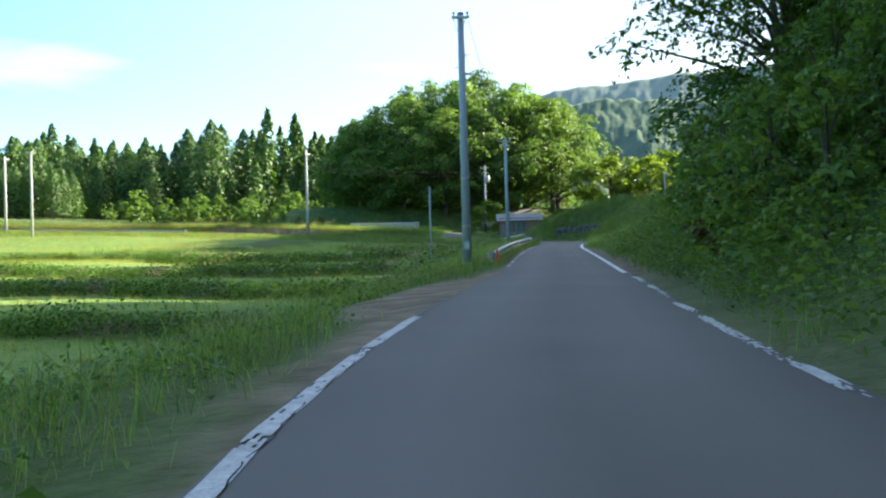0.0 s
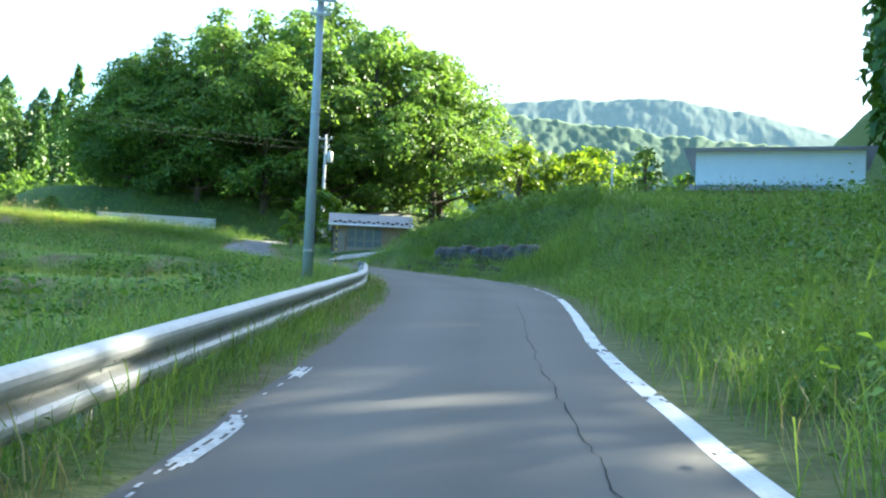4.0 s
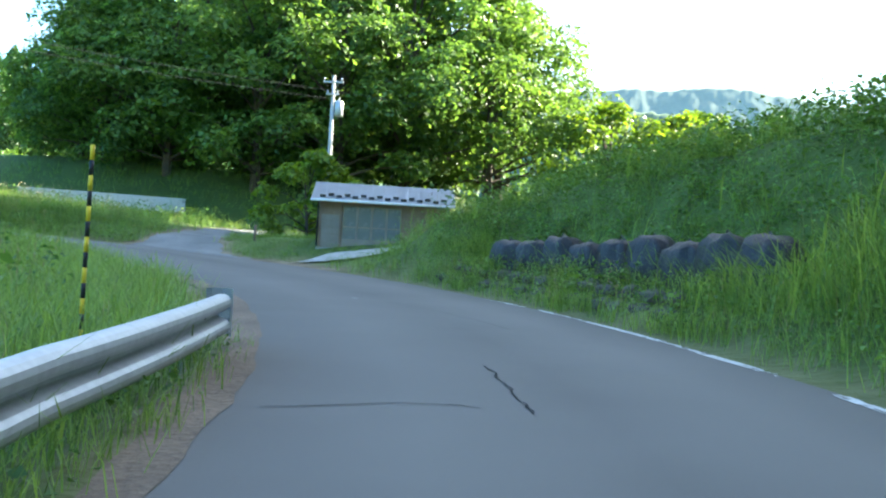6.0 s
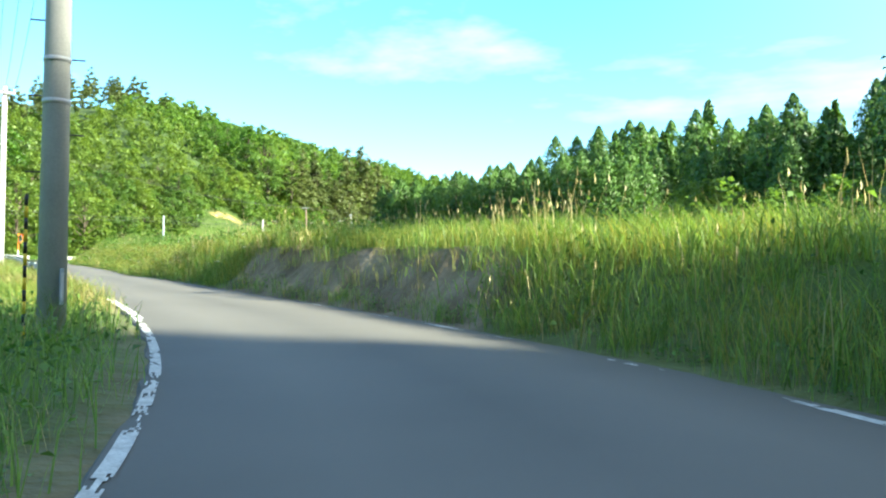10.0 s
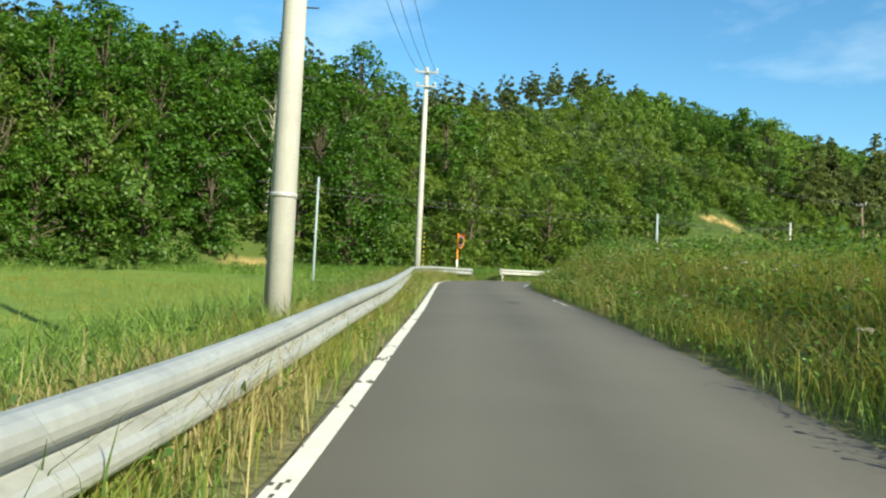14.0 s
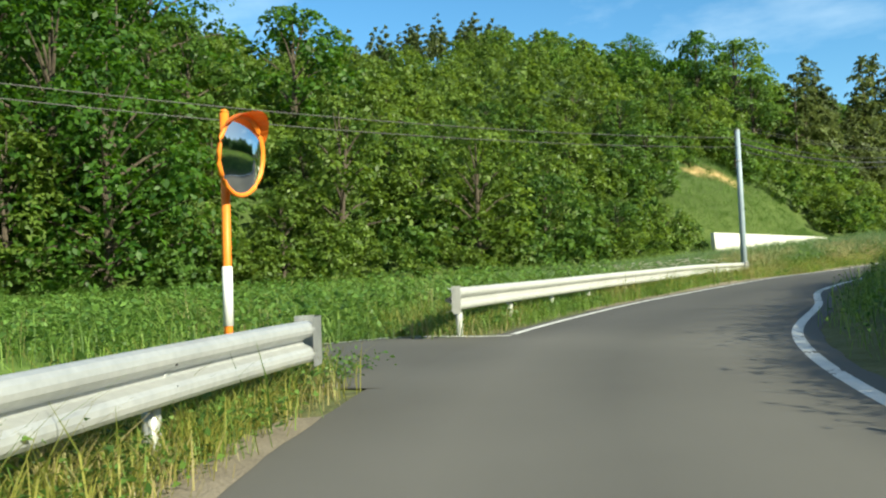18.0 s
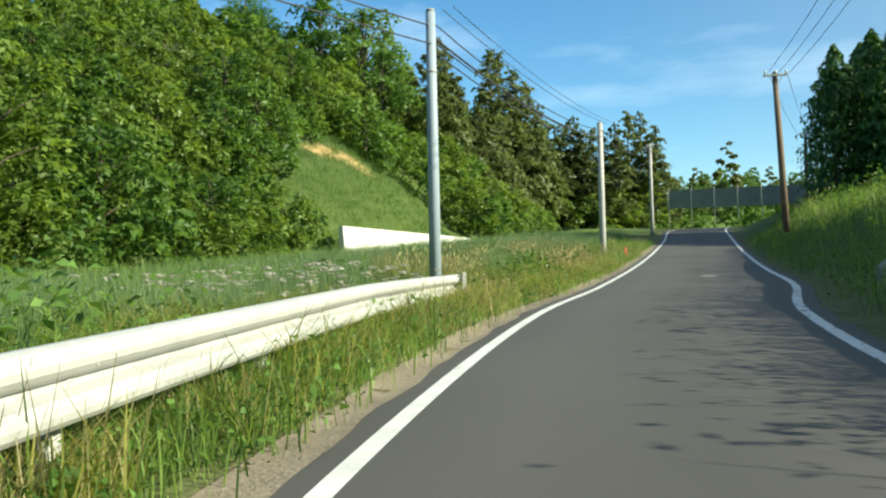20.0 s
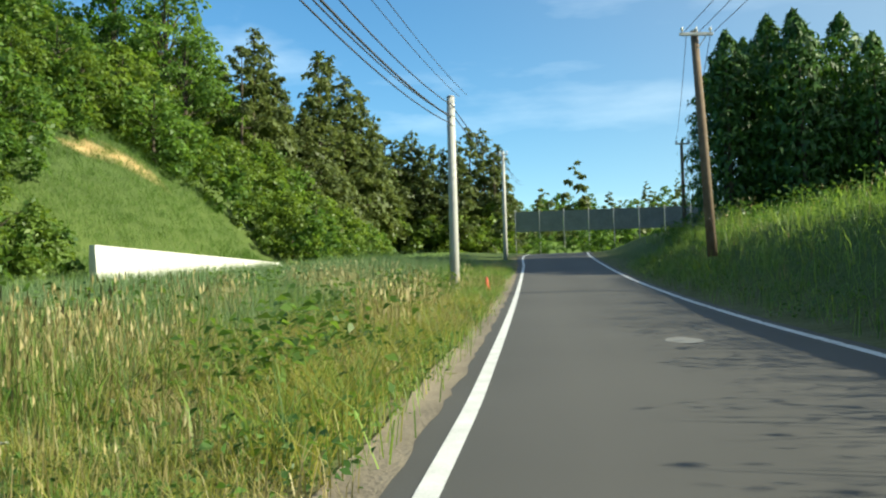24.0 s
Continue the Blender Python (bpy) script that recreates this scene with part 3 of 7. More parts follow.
def build_road():
    cols = np.array([-1.02, -1, -0.75, -0.5, -0.25, 0, 0.25, 0.5, 0.75, 1, 1.02])
    i = np.arange(0, len(RS))
    v = []
    for c in cols:
        edge_ = 1 + (0.008 * np.sin(RS * 2.7 + 3 * c) + 0.008 * np.sin(RS * 5.9 + 1 + c)) * (abs(c) >= 1)
        v.append(np.c_[RX + RN[:, 0] * RH * c * edge_, RY + RN[:, 1] * RH * c * edge_, RZ + 0.03 * (1 - min(1, c * c)) - 0.05 * (abs(c) > 1)])
    v = np.stack(v, 1)
    n = len(cols)
    a = (i[:-1, None] * n + np.arange(n - 1)[None]).ravel()
    faces = np.c_[a, a + 1, a + n + 1, a + n]
    me = mesh_np("road", v.reshape(-1, 3), faces, ASPHALT)
    me.shade_flat()
    at = me.attributes.new("track", "FLOAT", "POINT")
    wear = np.tile(np.interp(np.abs(cols), (0, 0.25, 0.5, 0.75, 1.0), (0.0, 0.6, 1.0, 0.4, 0.0)), len(RS))
    at.data.foreach_set("value", wear.astype(np.float32))
    new_ = me.attributes.new("fresh", "FLOAT", "POINT")
    new_.data.foreach_set("value", np.repeat(np.clip((RS - 197) / 3, 0, 1), n).astype(np.float32))
    road = new("road", me)
    return tagged(road, "narrow grey asphalt country road with patched cracks", "road", kind="structure")


road = build_road()


def build_lane():
    """The gravelled lane that leaves the bend and climbs beside the mound."""
    rows, cols = np.arange(93.6, 128, 0.4), np.linspace(-1, 1, 15)
    v = []
    for y in rows:
        edge_ = lane_half(y) * (1 + 0.06 * math.sin(y * 2.1) + 0.05 * math.sin(y * 5.3))
        x = lane_middle(y) + cols * edge_
        v.append(np.c_[x, np.full(len(cols), y), height(x, np.full(len(cols), y)) + 0.035 - 0.05 * np.abs(cols) ** 8])
    v = np.concatenate(v)
    o, hw = road_frame(v[:, 0], v[:, 1])[1], road_frame(v[:, 0], v[:, 1])[3]
    v[:, 2] -= np.where(np.abs(o) - hw < 0.1, 0.12, 0)
    n = len(cols)
    k = (np.arange(len(rows) - 1)[:, None] * n + np.arange(n - 1)[None]).ravel()
    return tagged(new("lane", mesh_np("lane", v, np.c_[k, k + 1, k + n + 1, k + n], LANE, smooth=True)), "grey gravelled lane climbing away from the bend", "lane", kind="structure")


build_lane()


# ------------------------------------------------------------------ plants
def leaf_quads(centres, normals, size, gen, squash=0.62, droop=0.0):
    """Bent leaf sprays: one four-cornered piece each, facing roughly along its normal."""
    n = len(centres)
    normals = normals + gen.normal(0, 0.42, (n, 3))
    normals /= np.linalg.norm(normals, axis=1)[:, None] + 1e-9
    ref = gen.normal(0, 1, (n, 3))
    ref[:, 2] -= droop
    a = ref - normals * (ref * normals).sum(1)[:, None]
    a /= np.linalg.norm(a, axis=1)[:, None] + 1e-9
    b = np.cross(normals, a)
    sz = (size * gen.uniform(0.6, 1.35, n))[:, None]
    bend = normals * sz * 0.22
    p0, p2 = centres - a * sz * 0.5 - bend, centres + a * sz * 0.62 - bend
    p1, p3 = centres + b * sz * squash * 0.5, centres - b * sz * squash * 0.5
    v = np.stack([p0, p1, p2, p3], 1).reshape(-1, 3)
    return v, np.arange(4 * n).reshape(-1, 4)


def crown_cloud(blobs, count, size, gen, fill=0.22, flat=1.0, boughs=9, spread_=0.50, thick=0.20):
    """Leaf sprays in layered boughs round each clump (x, y, z, radius), with a thin fill inside."""
    blobs = np.asarray(blobs, float)
    nb = len(blobs)
    d = gen.normal(0, 1, (nb, boughs, 3))
    d[..., 2] = d[..., 2] * 0.8 + 0.35
    d /= np.linalg.norm(d, axis=2)[..., None]
    rad = blobs[:, 3][:, None] * gen.uniform(0.72, 1.3, (nb, boughs)) * spread_
    mid = blobs[:, None, :3] + d * (blobs[:, 3][:, None] * gen.uniform(0.55, 0.95, (nb, boughs)))[..., None] * np.array([1, 1, flat])
    up = d * 0.55 + np.array([0, 0, 0.8]) + gen.normal(0, 0.15, d.shape)
    up /= np.linalg.norm(up, axis=2)[..., None]
    mid, up, rad = mid.reshape(-1, 3), up.reshape(-1, 3), rad.ravel()
    n = int(count * (1 - fill))
    k = gen.choice(len(rad), n, p=rad**2 / (rad**2).sum())
    a, q = gen.uniform(0, 2 * np.pi, n), np.sqrt(gen.uniform(0, 1, n))
    q = q * (1 + 0.22 * np.sin(3 * a + k) + 0.14 * np.sin(7 * a + 2 * k))
    ref = np.where(np.abs(up[k, 2:3]) < 0.9, (0, 0, 1.0), (1.0, 0, 0))
    e1 = np.cross(up[k], ref)
    e1 /= np.linalg.norm(e1, axis=1)[:, None]
    e2 = np.cross(up[k], e1)
    r = rad[k]
    lift = thick * r * ((1 - q * q) * 1.1 + gen.normal(0, 0.35, n)) - 0.16 * r * q * q
    c = mid[k] + (e1 * np.cos(a)[:, None] + e2 * np.sin(a)[:, None]) * (q * r)[:, None] + up[k] * lift[:, None]
    nrm = up[k] + (e1 * np.cos(a)[:, None] + e2 * np.sin(a)[:, None]) * (0.45 * q)[:, None]
    m = count - n
    kb = gen.choice(nb, m, p=blobs[:, 3] ** 2 / (blobs[:, 3] ** 2).sum())
    dd = gen.normal(0, 1, (m, 3))
    dd /= np.linalg.norm(dd, axis=1)[:, None]
    c2 = blobs[kb, :3] + dd * (blobs[kb, 3] * gen.uniform(0.15, 0.8, m))[:, None] * np.array([1, 1, flat])
    return leaf_quads(np.vstack([c, c2]), np.vstack([nrm, dd + np.array([0, 0, 0.4])]), size, gen)


def limb_mesh(name, limbs, mat, sides=7):
    """Trunk and limbs, joined into one mesh; limbs: list of (points, radii)."""
    vs, fs, base = [], [], 0
    for pts, radii in limbs:
        bm = tube(pts, radii, sides)
        bm.verts.index_update()
        vs += [tuple(v.co) for v in bm.verts]
        fs += [tuple(v.index + base for v in f.verts) for f in bm.faces]
        base += len(bm.verts)
        bm.free()
    me = bpy.data.meshes.new(name)
    me.from_pydata(vs, [], fs)
    me.materials.append(mat)
    return me


def broad_tree(gen, tall=15.0, wide=5.0, count=5200, leaf=0.42, mat=None, low=0.22, clumps=16):
    """A broadleaf tree: tapered trunk, limbs to each clump, a lumpy crown. Returns trunk and crown meshes."""
    blobs, limbs = [], []
    lean = gen.normal(0, 0.4, 2)
    trunk = [(lean[0] * h * h, lean[1] * h * h, tall * 0.8 * h) for h in (-0.04, 0.2, 0.45, 0.7, 1.0)]
    limbs.append((trunk, [tall * r for r in (0.024, 0.019, 0.015, 0.010, 0.004)]))
    for k in range(clumps):
        h = low + (1 - low) * (k + 0.5) / clumps
        a = k * 2.4 + gen.uniform(-0.5, 0.5)
        prof = math.sin(math.pi * min(1, 0.18 + 0.86 * (h - low) / (1 - low))) ** 0.6
        reach = wide * prof * gen.uniform(0.35, 0.95)
        rad = wide * gen.uniform(0.22, 0.42) * (0.65 + 0.35 * prof)
        c = (reach * math.cos(a), reach * math.sin(a), tall * h * 0.93)
        blobs.append((*c, rad))
        z0 = tall * max(0.1, h * 0.72 - 0.06)
        limbs.append(([(0, 0, z0), (c[0] * 0.5, c[1] * 0.5, (z0 + c[2]) / 2 + 0.3), c], [tall * 0.008, tall * 0.005, tall * 0.0015]))
    v, f = crown_cloud(blobs, count, leaf, gen, flat=0.82)
    return limb_mesh("trunk", limbs, BARK), mesh_np("crown", v, f, mat or LEAF_BROAD)


def cedar_tree(gen, tall=19.0, wide=2.6, count=2600, leaf=0.6, mat=None, slim=0.5):
    """A tall narrow conifer: straight trunk, whorls of drooping sprays, a pointed top."""
    h = gen.uniform(0, 1, count) ** 0.85
    a = gen.uniform(0, 2 * np.pi, count)
    whorl = 0.78 + 0.22 * np.sin(h * 60 + np.sin(a * 3) * 1.5) + gen.normal(0, 0.08, count)
    prof = np.interp(h, (0, 0.10, 0.45, 0.72, 0.88, 1), (0.9, 1.0, 0.96, 0.72, 0.42, 0.04)) * wide * whorl
    r = prof * gen.uniform(0.55, 1.0, count) ** 0.5
    c = np.c_[r * np.cos(a), r * np.sin(a), tall * (0.14 + 0.86 * h) - r * 0.25]
    nrm = np.c_[np.cos(a) * 0.8, np.sin(a) * 0.8, np.full(count, 0.55)]
    v, f = leaf_quads(c, nrm, leaf, gen, squash=slim, droop=1.5)
    trunk = limb_mesh("trunk", [([(0, 0, -0.6), (0, 0, tall * 0.4), (0, 0, tall * 0.97)], [tall * 0.014, tall * 0.010, 0.03])], BARK)
    return trunk, mesh_np("crown", v, f, mat or LEAF_CEDAR)


def pine_tree(gen, tall=12.0, count=1500, leaf=0.42):
    """A pine: bare lower trunk, flat uneven tiers of needles."""
    blobs, limbs = [], [([(0, 0, -0.5), (0.2, 0.1, tall * 0.5), (0.1, -0.2, tall * 0.95)], [0.17, 0.12, 0.03])]
    for k in range(13):
        h = 0.42 + 0.56 * k / 12
        a = k * 2.2 + gen.uniform(-0.4, 0.4)
        reach = (1.05 - h) * tall * 0.27 * gen.uniform(0.6, 1.1) + 0.2
        c = (reach * math.cos(a), reach * math.sin(a), tall * h)
        blobs.append((*c, 0.45 + (1 - h) * 1.25))
        limbs.append(([(0, 0, tall * h - 0.3), c], [0.06, 0.02]))
    v, f = crown_cloud(blobs, count, leaf, gen, fill=0.3, flat=0.62, boughs=5)
    return limb_mesh("trunk", limbs, BARK, 6), mesh_np("crown", v, f, LEAF_PINE)


def bushy_pine(gen, tall=14.0, count=3000, leaf=0.34):
    """A full conifer with uneven, broad tiers from low down to a blunt top."""
    blobs, limbs = [], [([(0, 0, -0.5), (0.15, 0.1, tall * 0.5), (0.1, -0.1, tall * 0.97)], [0.2, 0.13, 0.03])]
    for k in range(30):
        h = 0.10 + 0.88 * k / 29
        a = k * 2.4 + gen.uniform(-0.5, 0.5)
        reach = (1.04 - h) ** 0.8 * tall * 0.20 * gen.uniform(0.55, 1.15)
        c = (reach * math.cos(a), reach * math.sin(a), tall * h)
        blobs.append((*c, 0.5 + (1 - h) * 1.5))
        limbs.append(([(0, 0, tall * h - 0.4), c], [0.05, 0.015]))
    v, f = crown_cloud(blobs, count, leaf, gen, fill=0.25, flat=0.7, boughs=6)
    return limb_mesh("trunk", limbs, BARK, 5), mesh_np("crown", v, f, LEAF_PINE)


def plant(name, meshes, x, y, scale, turn, label, category, group="", sink=0.0, z=None):
    zz = level(x, y) if z is None else z
    ob = thing(name, pose(x, y, zz - sink, 0, 0, turn) @ Matrix.Diagonal((scale, scale, scale, 1)), label, category, group)
    part("trunk", meshes[0], None, ob)
    part("crown", meshes[1], None, ob)
    return ob


def spread(count, gen, region, gap):
    """Random places in a region (a test of x, y arrays over a box), no closer than gap."""
    (x0, x1, y0, y1), test = region
    out = []
    p = np.c_[gen.uniform(x0, x1, count * 30), gen.uniform(y0, y1, count * 30)]
    p = p[test(p[:, 0], p[:, 1])]
    for q in p:
        if all((q[0] - o[0]) ** 2 + (q[1] - o[1]) ** 2 > gap * gap for o in out):
            out.append(tuple(q))
            if len(out) >= count:
                break
    return out


def strip(s0, s1, e0, e1, side, density, gen, power=1.0):
    """Places beside the road, e0 to e1 metres out from its left (-1) or right (1) edge."""
    n = int((s1 - s0) * (e1 - e0) * density)
    s = gen.uniform(s0, s1, n)
    e = e0 + (e1 - e0) * gen.uniform(0, 1, n) ** power
    i = np.clip(np.searchsorted(RS, s), 0, len(RS) - 1)
    o = side * (RH[i] + e)
    return np.c_[RX[i] + RN[i, 0] * o, RY[i] + RN[i, 1] * o]


g1 = np.random.default_rng(11)
BIG = [broad_tree(g1, 16, 7.4, 11000, 0.34, m_, low=0.08, clumps=24) for m_ in (LEAF_BROAD, LEAF_MID, LEAF_BROAD)]
MIDDLE = [broad_tree(g1, 11, 4.8, 3000, 0.38, m_, low=0.08, clumps=20) for m_ in (LEAF_MID, LEAF_DEEP, LEAF_OLIVE)]
BUSH = [broad_tree(g1, 5, 2.9, 1900, 0.28, m_, low=0.02, clumps=18) for m_ in (LEAF_MID, LEAF_OLIVE, LEAF_OLIVE)]
YELLOWISH = [broad_tree(g1, 6.2, 3.2, 3600, 0.26, LEAF_YELLOW, low=0.14, clumps=13) for _ in range(2)]
BIGFAR = [broad_tree(g1, 16, 7.2, 4600, 0.46, m_, low=0.02, clumps=34) for m_ in (LEAF_DEEP, LEAF_DEEP, LEAF_DEEP)]
CEDARLOW = [cedar_tree(g1, 19, 2.8, 620, 1.35) for _ in range(3)]
CEDARFINE = [cedar_tree(g1, 19, 2.0, 1800, 0.40) for _ in range(2)]
NEARBIG = [broad_tree(g1, 15, 6.6, 8000, 0.27, LEAF_DEEP, low=0.05, clumps=32) for _ in range(2)]
DARKBUSH = [broad_tree(g1, 5.4, 3.0, 1400, 0.25, LEAF_MID, low=0.03, clumps=13) for _ in range(2)]
RUSTY = broad_tree(g1, 5, 3.0, 900, 0.42, LEAF_RED, low=0.05, clumps=8)
CEDAR = [cedar_tree(g1, 19, 4.5, 2600, 0.72, slim=0.34) for _ in range(3)]
BANKCEDAR = [cedar_tree(g1, 19, 2.4, 4200, 0.36, slim=0.42) for _ in range(2)]
CONIFER = [bushy_pine(g1, 14.5, 4200, 0.40) for _ in range(2)]
PINE = [pine_tree(g1, 12.0, 2600, 0.36) for _ in range(3)]

# the rounded wood on the mound behind the shed
wood = spread(26, g1, ((-16, 18, 121, 151), lambda x, y: ((x - 0.4) / 16) ** 2 + ((y - 135) / 13.5) ** 2 < 1), 5.0)
for k, (x, y) in enumerate(wood):
    inner = max(0, 1 - ((x - 2) / 18) ** 2 - ((y - 137) / 16) ** 2)
    plant("broadleaf_tree", BIG[k % 3], x, y, (0.84 + 0.50 * inner) * g1.uniform(0.93, 1.08), g1.uniform(0, 360),
          "tall broadleaf tree with dense green foliage on a grassy mound", "tree", "wood on the mound", 0.5)
# lower trees east of the wood
for k, (x, y) in enumerate([(23, 128), (29, 131), (36, 130), (42, 134), (25, 137), (33, 139), (46, 141), (40, 145), (50, 137)]):
    plant("broadleaf_tree", (YELLOWISH + MIDDLE)[k % 5], x, y, (1.9 if k % 5 < 2 else 1.08) * g1.uniform(0.9, 1.1) * (0.8 if x > 38 or y < 127 else 1), g1.uniform(0, 360),
          "low broadleaf tree with light green sunlit foliage", "tree", "low trees beside the wood", 0.2)
for x, y, sc in ((-14.0, 130, 0.80), (-13.5, 136, 0.9), (-15, 141, 0.85), (-11.5, 126.5, 0.72)):
    plant("broadleaf_tree", BIG[1], x, y, sc, g1.uniform(0, 360), "tall broadleaf tree with dense green foliage on a grassy mound", "tree", "wood on the mound", 0.5)
plant("small_tree", broad_tree(g1, 4.3, 2.6, 4600, 0.23, LEAF_YELLOW, low=0.03, clumps=18), 4.3, 107.0, 1.0, 40, "small yellow-green tree beside the wooden shed", "tree", sink=0.1)

# forest on the steep bank east of the road at the start
for k, (x, y, sc) in enumerate([(13, 6, 0.8), (16, 13, 0.9), (13.5, 20, 0.8), (17, 26, 0.9), (14.4, 34.5, 0.8), (16.2, 39, 1.1), (18.5, 35, 1.0), (20, 8, 1.0), (22, 19, 1.0), (21, 32, 0.9), (12, -6, 0.9), (24, 0, 1.1)]):
    plant("broadleaf_tree", NEARBIG[k % 2], x, y, sc, g1.uniform(0, 360), "dark broadleaf tree on a steep shaded bank", "tree", "trees on the bank", 0.4)
for k, (x, y, sc) in enumerate([(18, 38, 1.05), (24, 39, 1.05), (25, 28, 1.1), (27, 14, 1.1), (21, 27, 1.0), (23, 33, 1.0), (19.5, 21, 0.95)]):
    plant("cedar_tree", BANKCEDAR[k % 2], x, y, sc, g1.uniform(0, 360), "tall dark cedar on the bank above the road", "tree", "trees on the bank", 0.4)
# cedars on the eastern rise, against the light; most added unseen to cast shade
for k, (x, y) in enumerate(spread(120, g1, ((29, 98, 52, 164), lambda x, y: (x > 6 + 0.585 * (y - 32.5)) & (x < 24 + 0.585 * (y - 32.5)) & (y < 0.53 * x + 108)), 3.3) + [(72 + 2.1 * k, 0.53 * (72 + 2.1 * k) + 107.4 - g1.uniform(0, 2.5)) for k in range(13)] + [(30 + 2.2 * (k % 3), 6 + 3.4 * k) for k in range(14)]):
    plant("cedar_tree", CEDARFINE[k % 2] if x < 60 else CEDARLOW[k % 3], x, y, g1.uniform(1.35, 1.65), g1.uniform(0, 360), "tall dark cedar in a stand on the rise, mostly added unseen to cast shade", "tree", "cedars on the rise", 0.3)

# two further rows out of view, added to keep sun streaks off the road
for k in range(22):
    x, y = 31 + 1.5 * (k % 11) + g1.uniform(-0.4, 0.4), 54 + 0.82 * (k % 11) - 4.0 * (k // 11) + g1.uniform(-0.5, 0.5)
    plant("cedar_tree", CEDARFINE[k % 2], x, y, g1.uniform(1.3, 1.5), g1.uniform(0, 360), "tall dark cedar in a stand on the rise, mostly added unseen to cast shade", "tree", "cedars on the rise", 0.3)

# the cedar plantation between the fields and the northern bend
plantation = spread(90, g1, ((-130, -56, 182, 246), lambda x, y: (y > 184 - 0.05 * (x + 131)) & (x > -134 + 0.12 * (y - 170)) & ((x < -84) | (y > 196))), 4.2)
front_row = [(-128.2 + 1.15 * k + g1.uniform(-0.4, 0.4), 177.5 + 2.6 * (k % 3) + 0.08 * k + g1.uniform(-0.6, 0.6)) for k in range(42)] + [(-128.6 + 1.9 * k + g1.uniform(-0.4, 0.4), 185.5 + 2.4 * (k % 2)) for k in range(14)] + [(-127.6, 176.2), (-126.3, 178.4), (-124.2, 176.4), (-129.6, 180.5)]
for k, (x, y) in enumerate(plantation + front_row):
    plant("cedar_tree", CEDAR[k % 3], x, y, g1.uniform(0.78, 0.98) * (1.05 if y > 208 else 0.70 if y > 188 else 0.615 if x < -112 else 0.62) * (1.32 if x > -3 - 0.48 * (y - 85) else 1.0), g1.uniform(0, 360), "dark green plantation cedar with a pointed top", "tree", "cedar plantation", 0.3)


def joined_wood(name, spots, label, seeds):
    """Far woods as one mesh: crowns of several kinds set at spots (x, y, kind, scale)."""
    gen = np.random.default_rng(seeds)
    kinds = {"broad": (broad_crown, LEAF_MID), "pine": (pine_crown, LEAF_PINE), "cedar": (cedar_crown, LEAF_CEDAR), "scrub": (scrub_crown, LEAF_OLIVE)}
    by = {}
    xy = np.array([(q[0], q[1]) for q in spots])
    zz = height(xy[:, 0], xy[:, 1])
    for (x, y, kind, sc), z in zip(spots, zz):
        src = kinds[kind][0][int(gen.integers(3))]
        a = gen.uniform(0, 2 * np.pi)
        rot = np.array([[np.cos(a), -np.sin(a), 0], [np.sin(a), np.cos(a), 0], [0, 0, 1]])
        by.setdefault(kind, []).append((src @ rot.T) * sc * np.array([1, 1, gen.uniform(0.9, 1.15)]) + np.array([x, y, z - 0.4]))
    for kind, vs in by.items():
        v = np.concatenate(vs)
        me = mesh_np(name, v, np.arange(len(v)).reshape(-1, 4), kinds[kind][1])
        tagged(new(name, me), label[kind], "woods", kind="stuff")


def cloud_only(fn, *a, **k):
    me = fn(*a, **k)[1]
    v = np.empty(len(me.vertices) * 3, np.float32)
    me.vertices.foreach_get("co", v)
    return v.reshape(-1, 3)


broad_crown = [cloud_only(broad_tree, g1, 8.5, 4.1, 620, 0.72, LEAF_MID, 0.08, 12) for _ in range(3)]
scrub_crown = [cloud_only(broad_tree, g1, 8.5, 4.4, 640, 0.58, LEAF_OLIVE, 0.03, 12) for _ in range(3)]
pine_crown = [cloud_only(pine_tree, g1, 11, 420, 0.72) for _ in range(3)]
cedar_crown = [cloud_only(cedar_tree, g1, 17, 2.7, 420, 1.05) for _ in range(3)]


def hill_test(lo, hi):
    return lambda x, y: (lambda d: (d > lo) & (d < hi))(hill_depth(x, y)[0])


def clear_of(spots, holes):
    return [q for q in spots if all(math.hypot(q[0] - hx, q[1] - hy) > hr for hx, hy, hr in holes)]


SLOPE_HOLES = [(-152, 157, 4.5), (-155, 160.5, 4.6), (-157, 164, 5.6), (-157, 170, 5), (-136.5, 100, 4.2), (-184, 203, 4)]
front = clear_of(spread(190, g1, ((-215, -90, 64, 245), hill_test(1.5, 24)), 4.1), SLOPE_HOLES)
rest = clear_of(spread(400, g1, ((-300, -90, 40, 330), hill_test(22, 115)), 6.0), SLOPE_HOLES)
rest += clear_of(spread(190, g1, ((-300, -150, 190, 330), hill_test(6, 110)), 5.2), SLOPE_HOLES)
spots = []
for x, y in rest:
    deep = float(hill_depth(np.array([x]), np.array([y]))[0][0])
    if 113 < y < 168 and deep < 80:
        spots.append((x, y, "scrub", g1.uniform(0.62, 0.95)))
        spots.append((x + g1.uniform(-3, 3), y + g1.uniform(-3, 3), "scrub" if g1.uniform() < 0.7 else "broad", g1.uniform(0.5, 0.75)))
    elif deep >= 70 and y < 190:
        spots.append((x, y, "pine", g1.uniform(0.75, 1.1)))
        if g1.uniform() < 0.4:
            spots.append((x + 2.5, y + 1.5, "broad", g1.uniform(0.6, 0.9)))
    else:
        spots.append((x, y, "broad", g1.uniform(0.7, 1.1)))
joined_wood("hillside_wood", spots, {"broad": "mixed broadleaf wood covering the steep hillside", "pine": "dark pines along the ridge of the hill", "scrub": "olive-green scrub covering the sunny slope"}, 3)
